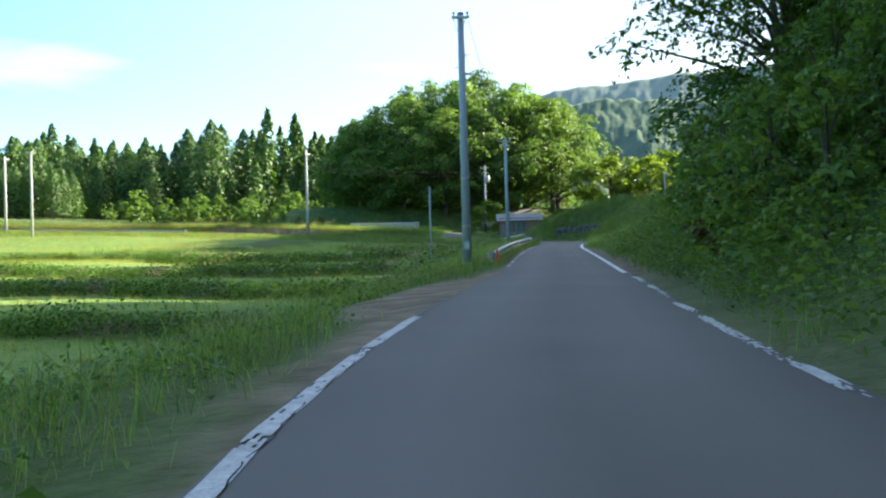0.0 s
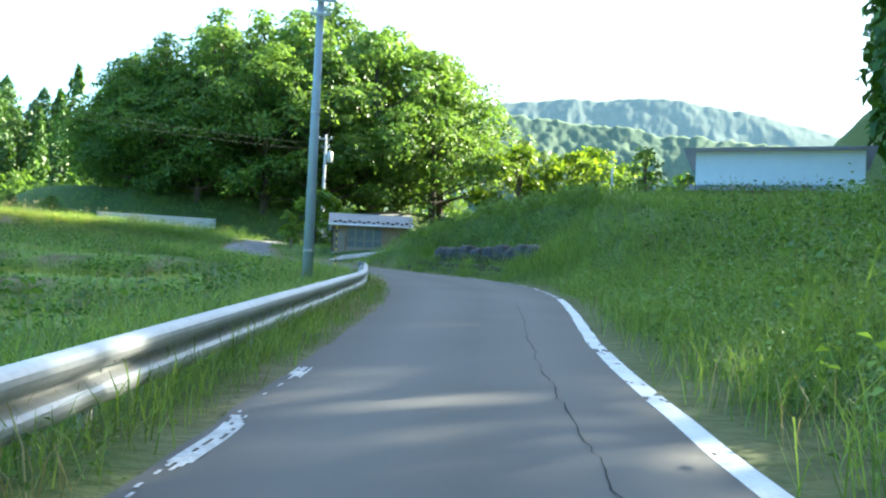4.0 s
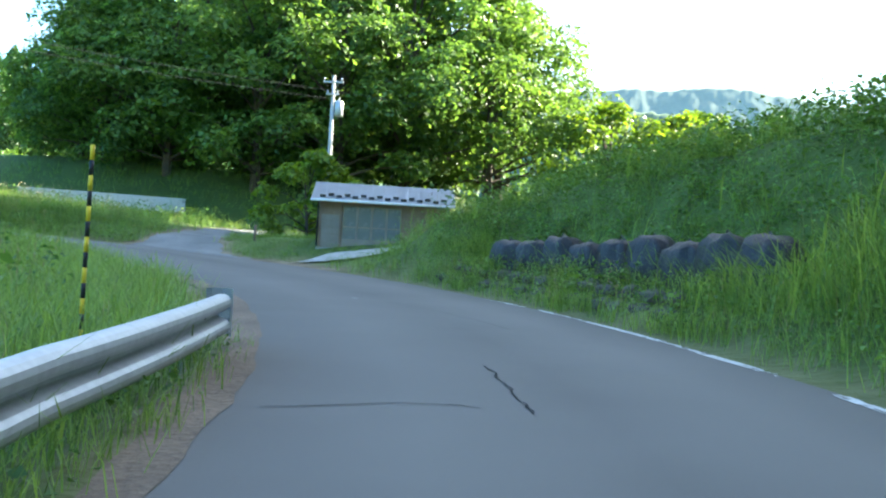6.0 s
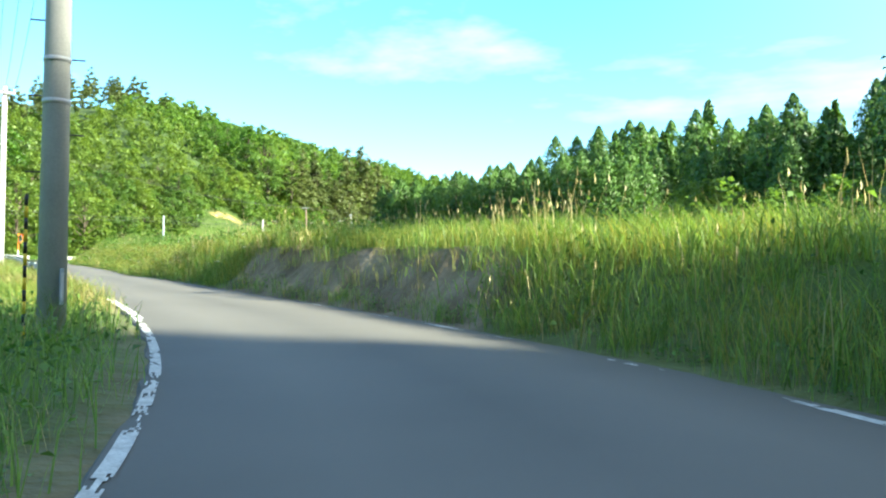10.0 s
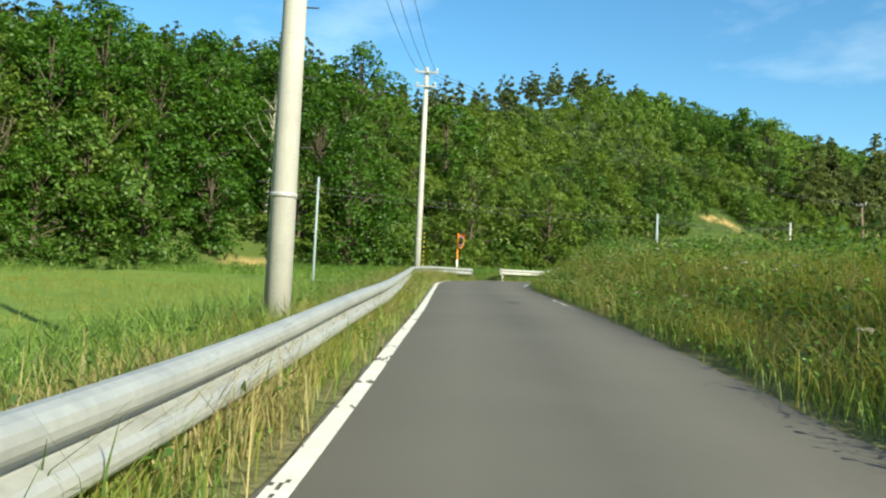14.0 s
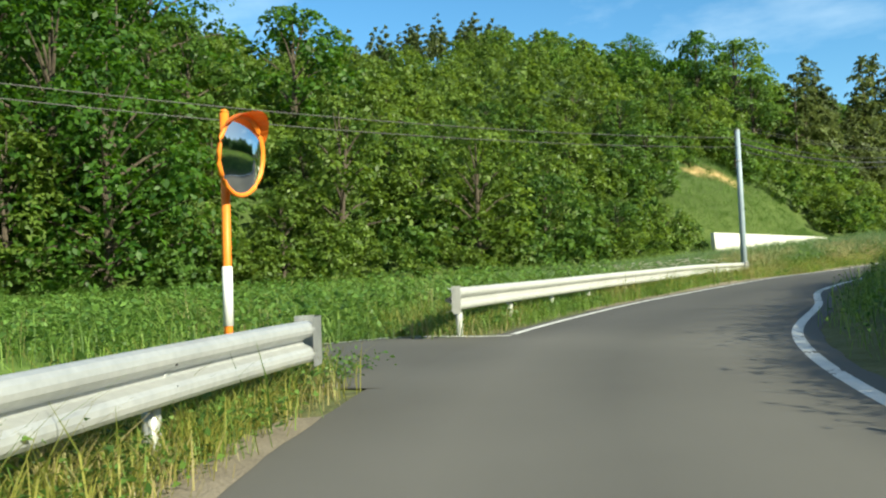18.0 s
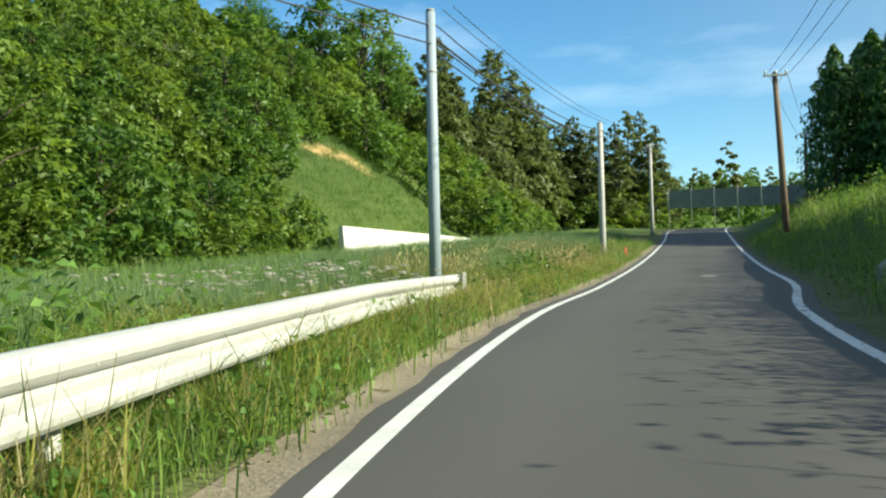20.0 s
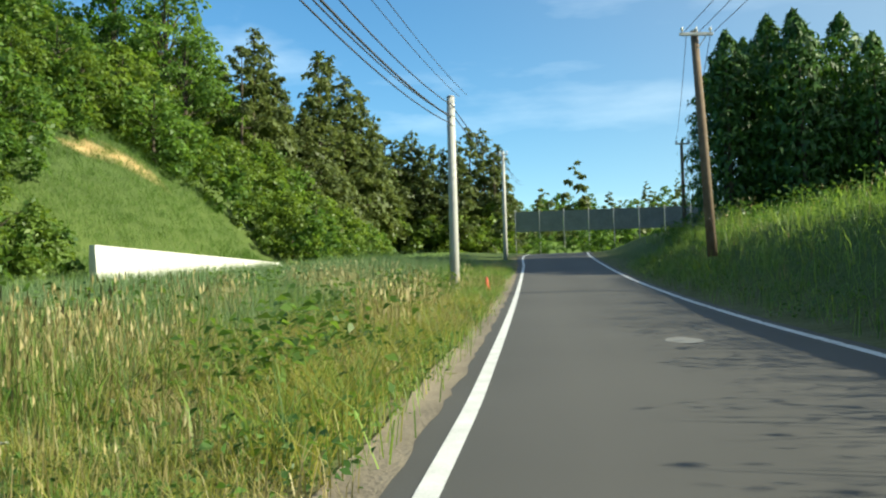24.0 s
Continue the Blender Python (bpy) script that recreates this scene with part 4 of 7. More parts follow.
for k, (x, y) in enumerate(front):
    south = y < 112
    kind = (BIGFAR if g1.uniform() < 0.55 else MIDDLE) if south else MIDDLE if g1.uniform() < 0.15 and not 143 < y < 178 else BUSH
    plant("bush" if kind is BUSH else "broadleaf_tree", kind[k % 3], x, y, g1.uniform(0.8, 1.3) * (0.9 if kind is BIGFAR else 1), g1.uniform(0, 360),
          "green bush on the lower slope of the hill" if kind is BUSH else "broadleaf tree at the foot of the wooded hill", "bush" if kind is BUSH else "tree", "hillside trees", 0.3)
for x, y, sc in ((-203, 178, 0.62), (-207, 183, 0.55), (-197, 176, 0.5)):
    plant("broadleaf_tree", BIGFAR[1], x, y, sc, g1.uniform(0, 360), "dark rounded broadleaf tree standing out on the shoulder of the hill", "tree", "hillside trees", 0.3)
PINE_SPOTS = []
for k in range(30):
    way, off = radians(51.5 - 0.56 * k + g1.uniform(-0.4, 0.4)), 84 + min(44, 2.4 * k) + g1.uniform(-5, 5)
    x, y = -111.5 - off * math.sin(way), 133.9 + off * math.cos(way)
    PINE_SPOTS.append((x, y))
    plant("pine_tree", CONIFER[k % 2] if k % 4 else PINE[k % 3], x, y, g1.uniform(1.0, 1.3) * (0.85 if k < 8 else 1.18 if k < 16 else 1.12), g1.uniform(0, 360), "dark pine standing above the hillside bushes", "tree", "pines on the hill", 0.3)
thicket = clear_of(spread(640, g1, ((-200, -128, 112, 215), hill_test(-1.5, 19)), 1.9), [(hx, hy, hr + 0.3) for hx, hy, hr in SLOPE_HOLES] + [(-146, 155.5, 4), (-147, 161, 4.5), (-148, 166, 4)])
south_edge = clear_of(spread(110, g1, ((-150, -88, 58, 113), hill_test(-1.5, 7)), 2.6), [(-136, 99.5, 4.2)])
pine_foot = [(x + g1.uniform(-3, 3), y - 3 + g1.uniform(-2, 2)) for x, y in PINE_SPOTS[10:] for _ in range(3)]
joined_wood("hillside_thicket", [(x, y, "scrub" if g1.uniform() < 0.6 else "broad", g1.uniform(0.30, 0.56)) for x, y in thicket] + [(x, y, "broad", g1.uniform(0.28, 0.5)) for x, y in south_edge] + [(x, y, "scrub", g1.uniform(0.6, 1.0)) for x, y in pine_foot] + [(-165 + 2.4 * k + g1.uniform(-0.6, 0.6), 211.5 + 1.14 * k, "broad", g1.uniform(0.17, 0.28)) for k in range(16)],
            {"broad": "thicket of green bushes on the lower slope of the hill", "scrub": "olive-green scrub on the lower slope of the hill"}, 9)
for x, y, sc in ((-23, 121, 0.5), (-26, 124, 0.55), (-20.5, 119.5, 0.4), (-28.5, 127, 0.5), (-18, 121.5, 0.45), (-31, 130, 0.5)):
    plant("bush", BUSH[1], x, y, sc, g1.uniform(0, 360), "low green bush on the shoulder of the mound", "bush", "bushes on the mound", 0.2)
# undergrowth on the steep bank at the start
for k, q in enumerate(np.vstack([strip(-6, 24, 1.9, 9.0, 1, 0.34, g1), strip(24, 34, 3.4, 9.5, 1, 0.30, g1)])):
    plant("bush", DARKBUSH[k % 2], q[0], q[1], g1.uniform(0.36, 0.72), g1.uniform(0, 360), "dark green bush on the steep shaded bank", "bush", "bushes on the bank", 0.35)
for rx_, ry_, sc in ((7.5, 19.6, 0.24), (7.9, 21.4, 0.30), (8.5, 19.6, 0.32), (8.9, 18.2, 0.34), (8.2, 23.6, 0.22), (19.4, 47.5, 0.16)):
    p_ = Vector((rx_, ry_, 0))
    plant("rusty_bush", RUSTY, p_.x, p_.y, sc, g1.uniform(0, 360), "withered bush with rust-red leaves on the bank", "bush", "", 0.1)
# woods far off
far = []
for (x0, x1, y0, y1), kinds, n, lo in (((-70, 60, 172, 196), ("broad",), 40, 0.75), ((-16, 60, 205, 300), ("broad", "broad", "cedar"), 50, 0.62), ((-290, -60, 262, 400), ("broad", "broad", "broad", "pine"), 190, 0.8), ((-110, -16, 198, 240), ("cedar", "cedar", "cedar", "cedar", "broad"), 150, 0.68), ((-120, -16, 190, 200), ("broad",), 36, 0.5), ((-135, -14, 238, 262), ("cedar",), 120, 1.28), ((95, 200, -60, 190), ("cedar", "broad"), 60, 1.0), ((-215, -140, 225, 300), ("broad", "pine"), 70, 0.7)):
    for x, y in spread(n, g1, ((x0, x1, y0, y1), lambda x, y: np.abs(road_frame(x, y)[1]) > 16), 5.2):
        far.append((x, y, kinds[int(g1.integers(len(kinds)))], lo * g1.uniform(0.95, 1.35) * (1.62 if -52 < x < -20 and 212 < y < 237 else 1.2 if -78 < x < -52 and 212 < y < 237 else 0.8 if x < -60 and y > 237 else 1.0)))
joined_wood("far_woods", far, {"broad": "distant broadleaf woods on the valley sides", "cedar": "distant cedar woods on the valley sides", "pine": "distant pines on the ridge"}, 5)



BACK_WAYS, BACK_TOPS = (-12, 0, 4.7, 8, 12.5, 14.7, 16.1, 18.2, 20.7, 23.2, 25.5, 28.8, 36, 55), (6, 10, 11.2, 11.7, 12.0, 12.2, 11.9, 12.2, 12.0, 11.6, 11.2, 10.1, 8, 4)
FRONT_WAYS, FRONT_TOPS = (-5, 4, 8.1, 10.7, 13.6, 16.2, 19.7, 23.2, 28.8, 45), (7.5, 10.3, 10.9, 11.0, 10.8, 10.3, 9.7, 9.5, 9.0, 6)


def forest_ridge(name, ways, tops, far_, mat, base, lump, label):
    """A wooded ridge far off: a slope of tree tops; ways are compass degrees from north, tops degrees above level."""
    w = np.arange(ways[0], ways[-1], 0.09)
    rows = 48
    gen = np.random.default_rng(int(far_))

    def rough_(kx, ky):
        """Random relief of unit size, smoothed over kx columns and ky rows."""
        q = gen.normal(0, 1, (rows, len(w)))
        for axis, k in ((1, kx), (0, ky)):
            kernel = np.hanning(k + 2)[1:-1]
            q = np.apply_along_axis(lambda a: np.convolve(np.pad(a, k, mode="wrap"), kernel, "same")[k:-k], axis, q)
        return q / q.std()

    relief = rough_(60, 20) * lump * 2.6 + rough_(9, 3) * lump + rough_(3, 1) * lump * 0.45
    crest = 5 + far_ * np.tan(np.radians(np.interp(w, ways, tops)))
    crest = np.convolve(np.pad(crest, 20, mode="edge"), np.hanning(41) / np.hanning(41).sum(), "same")[20:-20]
    v = []
    for r in range(rows):
        f = r / (rows - 1)
        dist = far_ * (0.70 + 0.30 * f) if r < rows - 1 else far_ * 1.08
        z = base + (crest - base) * (f ** 0.85) + relief[r] * (0.35 + 0.65 * (1 - f)) if r < rows - 1 else np.full(len(w), base)
        a = np.radians(w)
        v.append(np.c_[6 + dist * np.sin(a), 45 + dist * np.cos(a), z])
    n = len(w)
    v = np.concatenate(v)
    k = (np.arange(rows - 1)[:, None] * n + np.arange(n - 1)[None]).ravel()
    return tagged(new(name, mesh_np(name, v, np.c_[k, k + 1, k + n + 1, k + n], mat, smooth=True)), label, "mountain", kind="structure")


# far slopes whose haze lies in the pale colour of their materials
forest_ridge("backdrop", BACK_WAYS, BACK_TOPS, 900, FAR_RIDGE, 0, 1.1, "wooded mountain far beyond the valley, coloured pale for haze")
forest_ridge("backdrop", FRONT_WAYS, FRONT_TOPS, 520, NEAR_RIDGE, 0, 1.4, "green wooded ridge below the mountain, coloured pale for haze")


# ------------------------------------------------------------------ grass
def tuft(gen, blades=9, tall=0.5, wide=0.012, lean=0.5, base=0.12, head=0.0, bent=True):
    """Corners of a tuft of bent blades, four to a blade, bottoms at z = 0."""
    v = []
    for _ in range(blades):
        a, h = gen.uniform(0, 2 * np.pi), tall * gen.uniform(0.55, 1.15)
        bx, by = gen.normal(0, base, 2)
        ux, uy = math.cos(a), math.sin(a)
        w = wide * gen.uniform(0.8, 1.4)
        l = lean * h * gen.uniform(0.3, 1.0)
        px, py = -uy * w, ux * w
        m = (bx + ux * l * 0.35, by + uy * l * 0.35, h * 0.62)
        tip = (bx + ux * l, by + uy * l, h)
        if not bent:
            v += [(bx - px, by - py, -0.05), (bx + px, by + py, -0.05), (tip[0] + px * 0.3, tip[1] + py * 0.3, tip[2]), (tip[0] - px * 0.3, tip[1] - py * 0.3, tip[2])]
            continue
        v += [(bx - px, by - py, -0.05), (bx + px, by + py, -0.05), (m[0] + px * 0.9, m[1] + py * 0.9, m[2]), (m[0] - px * 0.9, m[1] - py * 0.9, m[2])]
        v += [(m[0] - px * 0.9, m[1] - py * 0.9, m[2]), (m[0] + px * 0.9, m[1] + py * 0.9, m[2]), (tip[0] + px * 0.15, tip[1] + py * 0.15, tip[2]), (tip[0] - px * 0.15, tip[1] - py * 0.15, tip[2])]
        if head:
            q = head * gen.uniform(0.7, 1.3)
            v += [(tip[0] - px, tip[1] - py, tip[2] - q * 0.4), (tip[0] + ux * 0.02, tip[1] + uy * 0.02, tip[2]), (tip[0] + px, tip[1] + py, tip[2] - q * 0.3), (tip[0], tip[1], tip[2] + q * 0.6)]
    return np.array(v)


def weed(gen, leaves=16, tall=0.35, leaf=0.11, wide=0.22):
    c = np.c_[gen.normal(0, wide, leaves), gen.normal(0, wide, leaves), gen.uniform(0.1, 1, leaves) * tall]
    v, _ = leaf_quads(c, np.tile((0, 0, 1.0), (leaves, 1)), leaf, gen, squash=0.75)
    return v


def sow(name, xy, templates, lo, hi, mat, label, gen, lift=0.0):
    """One mesh of plants at the places xy, each a template turned and scaled."""
    xy = np.asarray(xy, float)
    if len(xy):
        side_ = road_frame(xy[:, 0], xy[:, 1])
        edge_ = np.abs(side_[1]) - side_[3]
        wide_ = 0.36 * hi * max(np.percentile(np.hypot(t[:, 0], t[:, 1]), 96) for t in templates)
        cut = (side_[1] > 0) & (side_[0] > 114) & (side_[0] < 126.5) & (edge_ > 0.45) & (edge_ < 1.35) & (np.mod(xy[:, 0] * 7.31 + xy[:, 1] * 3.17, 1) < 0.82)
        stay = (edge_ > 0.04) & (edge_ > wide_ * np.clip(edge_ / 0.45, 0.55, 1.0)) & ~cut
        xy, edge_ = xy[stay], edge_[stay]
    if len(xy) == 0:
        return
    xy = np.asarray(xy)
    z = height(xy[:, 0], xy[:, 1]) + lift
    k = gen.integers(0, len(templates), len(xy))
    a = gen.uniform(0, 2 * np.pi, len(xy))
    sc = gen.uniform(lo, hi, len(xy))
    yard = (xy[:, 0] > 1) & (xy[:, 0] < 11) & (xy[:, 1] > 93) & (xy[:, 1] < 108) & (xy[:, 1] > 0.2 * xy[:, 0] + 92.6)
    sc = np.where(yard, sc * 0.55, sc)
    sc = np.where(np.hypot(xy[:, 0] + 116.3, xy[:, 1] - 135.4) < 1.9, sc * 0.6, sc)
    close = np.clip(edge_ / 0.45, 0.55, 1.0)
    out = []
    for i, t in enumerate(templates):
        m = k == i
        ca, sa, s_ = np.cos(a[m]) * sc[m] * close[m], np.sin(a[m]) * sc[m] * close[m], sc[m]
        X = t[None, :, 0] * ca[:, None] - t[None, :, 1] * sa[:, None] + xy[m, 0][:, None]
        Y = t[None, :, 0] * sa[:, None] + t[None, :, 1] * ca[:, None] + xy[m, 1][:, None]
        Z = t[None, :, 2] * (s_ * (0.3 + 0.7 * close[m]))[:, None] + z[m][:, None]
        out.append(np.stack([X, Y, Z], 2).reshape(-1, 3))
    v = np.concatenate(out).reshape(-1, 4, 3)
    near_ = np.concatenate([np.repeat(edge_[k == i] < 0.9, len(t) // 4) for i, t in enumerate(templates)])
    tips = v[near_].mean(1)
    over_ = road_frame(tips[:, 0], tips[:, 1])
    keep = np.ones(len(v), bool)
    keep[near_] = np.abs(over_[1]) - over_[3] > -0.03
    v = v[keep].reshape(-1, 3)
    return tagged(new(name, mesh_np(name, v, np.arange(len(v)).reshape(-1, 4), mat)), label, "grass", kind="stuff")


g2 = np.random.default_rng(23)
SHORT = [tuft(g2, 10, 0.31, 0.0040, 1.15, 0.18) for _ in range(4)]
TALL = [tuft(g2, 10, 0.60, 0.0045, 0.95, 0.18) for _ in range(4)]
REED = [tuft(g2, 22, 0.60, 0.0038, 0.6, 0.24, bent=False) for _ in range(4)]
SEEDED = [tuft(g2, 6, 0.85, 0.005, 0.35, 0.2, 0.13) for _ in range(4)]
CLUMP = [tuft(g2, 27, 0.42, 0.0038, 1.2, 0.15) for _ in range(5)]
WIDE = [tuft(g2, 11, 0.58, 0.011, 1.15, 0.42) for _ in range(4)]
WEEDS = [weed(g2, 24, 0.30, 0.062, 0.22) for _ in range(4)]
TALL_WEEDS = [weed(g2, 30, 0.9, 0.11, 0.32) for _ in range(4)]


def off_lane(p):
    """Leaves the driveway, the shed and its yard bare."""
    x, y = p[:, 0], p[:, 1]
    lane = np.abs(x - lane_middle(y)) - lane_half(y)
    yard = (x > 1.5) & (x < 10.2) & (y > 93) & (y < 96.6) & (y < 95.0 + 1.7 * (x > 5.1))
    shed_ = (x > 5.2) & (x < 10.4) & (y > 97.6) & (y < 101.5)
    s, o, zr, hw, zb = road_frame(x, y)
    dirt = (o < 0) & (s > 6) & (s < 29) & (np.abs(o) - hw < np.interp(s, (6, 12, 17, 24, 29), (0.6, 0.9, 2.6, 2.1, 0.4)))
    return p[~(((y > 94) & (y < 128) & (lane < 0.1)) | yard | shed_ | dirt | (np.abs(o) - hw < 0.12))]


def grass_all():
    spans_left = [(-2, 31, 0.75, 1), (31, 76, 0.35, 1), (76, 98, 1.0, 1), (98, 191.5, 0.35, 1), (198, 262, 0.3, 1)]
    spans_right = [(-2, 33, 0.3, 1), (33, 45, 0.7, 1), (45, 91.5, 0.3, 1), (100.5, 190, 0.3, 1), (190, 262, 0.35, 1)]
    near = np.vstack([strip(a, b, e, 3.2, -1, 15, g2, 0.8) for a, b, e, _ in spans_left] + [strip(a, b, e, 3.2, 1, 11, g2, 0.8) for a, b, e, _ in spans_right])
    near = off_lane(near)
    ns, no = road_frame(near[:, 0], near[:, 1])[:2]
    near = near[~((no > 0) & (ns < 31) & (g2.uniform(0, 1, len(near)) < 0.85))]
    pick = g2.uniform(0, 1, len(near))
    ns, no = road_frame(near[:, 0], near[:, 1])[:2]
    pick = np.where((no < 0) & (ns > 30) & (ns < 64), pick * 0.5, pick)
    sow("verge_grass", near[pick < 0.55], SHORT, 0.7, 1.5, GRASS, "short green grass along the edges of the road", g2)
    sow("tall_verge_grass", near[(pick >= 0.55) & (pick < 0.75)], TALL, 0.6, 1.1, GRASS, "tall green grass along the edges of the road", g2)
    sow("verge_weeds", near[(pick >= 0.75) & (pick < 0.95)], WEEDS, 0.7, 1.3, WEED, "leafy green weeds along the edges of the road", g2)
    sow("dry_verge_grass", near[pick >= 0.95], TALL, 0.5, 0.9, GRASS_DRY, "drying yellow grass along the edges of the road", g2)
    mid = np.vstack([strip(a, b, 2.6, 12, -1, 2.6, g2, 1.1) for a, b in ((-2, 96), (98, 192), (196, 270))] + [strip(a, b, 2.6, 13, 1, 2.6, g2, 1.1) for a, b in ((-2, 91.5), (98, 270))])
    mid = off_lane(mid)
    ms, mo = road_frame(mid[:, 0], mid[:, 1])[:2]
    mid = mid[~((mo > 0) & (ms < 30) & (g2.uniform(0, 1, len(mid)) < 0.8))]
    s, o, zr, hw, zb = road_frame(mid[:, 0], mid[:, 1])
    pick = g2.uniform(0, 1, len(mid))
    pick = np.where((o < 0) & (s > 112) & (s < 192), pick * 0.4, pick)
    reeds = (o < 0) & (s > 205)
    mown = (o < 0) & (s > 110) & (s < 192) & (np.abs(o) > 8)
    step = np.mod((mid[:, 1] + 0.06 * mid[:, 0] - 18) / 13.0, 1)
    mown |= (o < 0) & (s < 92) & (np.abs(o) > np.interp(s, (30, 50), (4.6, 6.5))) & (step > 0.02) & (step < 0.86)
    sow("bank_grass", mid[(pick < 0.4) & ~reeds & ~mown], WIDE, 0.6, 1.15, GRASS, "tall grass covering the banks and field margins", g2)
    sow("bank_weeds", mid[(pick >= 0.4) & (pick < 0.86) & ~reeds & ~mown], TALL_WEEDS, 0.6, 1.1, WEED, "leafy weeds covering the banks", g2)
    sow("seeding_grass", mid[(pick >= 0.86) & ~mown & ~reeds], SEEDED, 0.7, 1.15, GRASS_DRY, "seeding grass with pale heads on the banks", g2)
    sow("reeds", np.vstack([mid[reeds], strip(226, 262, 2.5, 14, -1, 4.0, g2)]), REED, 0.7, 1.2, GRASS_BLUE, "blue-green reeds on the damp field below the hill", g2)
    tan = strip(203, 262, 0.5, 7, -1, 1.3, g2, 1.3)
    tan = tan[bumps(tan[:, 0], tan[:, 1], 3.5, 8) > 0.05]
    sow("tan_grass", tan, REED, 0.6, 1.1, GRASS_DRY, "tan drying grass in patches beside the road", g2)
    tan = strip(130, 192, 0.15, 1.6, -1, 2.2, g2)
    tan = tan[bumps(tan[:, 0], tan[:, 1], 2.5, 8) > 0.1]
    sow("tan_grass", tan, REED, 0.5, 0.9, GRASS_DRY, "tan drying grass below the guard rail", g2)
    leafy_ = off_lane(strip(98.5, 107, 0.2, 5.0, 1, 9, g2))
    sow("lush_bank_weeds", leafy_, TALL_WEEDS, 0.32, 0.65, WEED, "mound of leafy green weeds beside the lane", g2)
    under = strip(-6, 35, 0.55, 8.0, 1, 7, g2)
    sow("bank_undergrowth", under, TALL_WEEDS, 0.5, 1.15, LEAF_MID, "dark leafy undergrowth over the steep shaded bank", g2)
    turf = strip(33, 92, 0.45, 9.0, 1, 5, g2)
    sow("bank_turf", turf, CLUMP, 0.7, 1.3, GRASS, "thick green grass over the bank", g2)
    sow("bank_turf_weeds", turf + 0.2, TALL_WEEDS, 0.35, 0.72, WEED, "leafy weeds among the bank grass", g2)
    side = off_lane(strip(120, 192, 0.35, 4.5, 1, 5, g2))
    sow("gold_bank_grass", off_lane(strip(122, 192, 0.7, 5.0, 1, 9, g2)), CLUMP, 0.7, 1.3, GRASS_GOLD, "yellow-green grass over the top of the bank", g2)
    sow("tan_bank_grass", strip(122, 192, 0.6, 5.0, 1, 2.6, g2), CLUMP, 0.8, 1.4, GRASS_DRY, "tan grass over the top of the bank", g2)
    sow("sunny_bank_grass", side + 0.3, WIDE, 0.4, 0.75, GRASS, "dense grass over the sunny bank", g2)
    sow("leafy_bank", side, TALL_WEEDS, 0.4, 0.8, WEED, "lush leafy weeds over the sunny bank", g2)
    crest = off_lane(strip(110, 150, 1.2, 5.0, 1, 8, g2))
    sow("crest_grass", crest, REED, 0.4, 0.75, GRASS_GOLD, "tall yellow grass along the top of the bank", g2)
    sow("crest_seed_grass", strip(110, 150, 1.3, 6.0, 1, 1.0, g2), SEEDED, 0.45, 0.75, GRASS_DRY, "tan seed heads along the top of the bank", g2)
    over = strip(76.5, 89.5, 2.5, 4.8, 1, 14, g2)
    sow("overhanging_weeds", over, TALL_WEEDS, 0.6, 1.0, WEED, "leafy weeds hanging over the sacks", g2)
    sow("bank_sward", off_lane(strip(106, 150, 0.3, 3.0, 1, 12, g2)), SHORT, 0.7, 1.3, GRASS, "short grass over the cut bank", g2)
    rim = strip(197.5, 216, 0.45, 3.4, -1, 24, g2)
    sow("climb_verge_grass", rim, SHORT, 0.8, 1.5, GRASS, "thick grass below the white guard rail", g2)
    sow("climb_verge_weeds", rim[::3] + 0.15, WEEDS, 0.7, 1.2, WEED, "leafy weeds below the white guard rail", g2)
    yard_ = np.c_[g2.uniform(1.2, 7.2, 700), g2.uniform(95.2, 107, 700)]
    yard_ = off_lane(yard_)
    sow("yard_grass", yard_, WIDE, 0.35, 0.7, GRASS, "rough grass between the lane and the shed", g2)
    sow("yard_weeds", yard_[::2] + 0.2, TALL_WEEDS, 0.3, 0.55, WEED, "leafy weeds between the lane and the shed", g2)
    gold = np.vstack([strip(118, 192, 0.28, 1.8, -1, 12, g2, 1.2), strip(112, 190, 0.4, 2.6, 1, 6, g2)])
    gold = off_lane(gold)
    sow("yellow_verge_grass", gold, SHORT, 0.6, 1.1, GRASS_GOLD, "yellow-green grass along the sunny road", g2)
    droop = np.vstack([strip(117, 191, 0.34, 1.7, -1, 22, g2), strip(198, 216, 0.5, 2.4, -1, 8, g2)])
    tint = bumps(droop[:, 0], droop[:, 1], 2.2, 3)
    sow("drooping_grass", droop[tint < 0.25], CLUMP, 0.5, 1.0, GRASS_GOLD, "drooping yellow-green grass below the guard rails", g2)
    sow("tan_drooping_grass", droop[tint >= 0.25], CLUMP, 0.7, 1.25, GRASS_DRY, "drooping tan grass below the guard rails", g2)
    sow("bank_foot_grass", off_lane(strip(106, 192, 0.35, 2.2, 1, 7, g2)), CLUMP, 0.7, 1.2, GRASS_GOLD, "drooping yellow-green grass at the foot of the bank", g2)
    sow("leafy_verge", strip(178, 193.6, 0.35, 2.6, -1, 40, g2), WEEDS, 0.5, 0.9, WEED, "leafy creeping weeds below the guard rail", g2)
    meadow = strip(212, 238, 0.5, 11, -1, 15, g2, 1.2)
    ms, mo, _, mh, _ = road_frame(meadow[:, 0], meadow[:, 1])
    low = np.abs(mo) - mh < 3.2 + 0.9 * bumps(meadow[:, 0], meadow[:, 1], 2.5, 8)
    fringe, meadow = meadow[low], meadow[~low]
    pick = g2.uniform(0, 1, len(fringe))
    tanned = (ms[low] > 223) & (ms[low] < 230) & (np.abs(mo[low]) - mh[low] > 1.0)
    pick = np.where(tanned, pick * 0.45, pick)
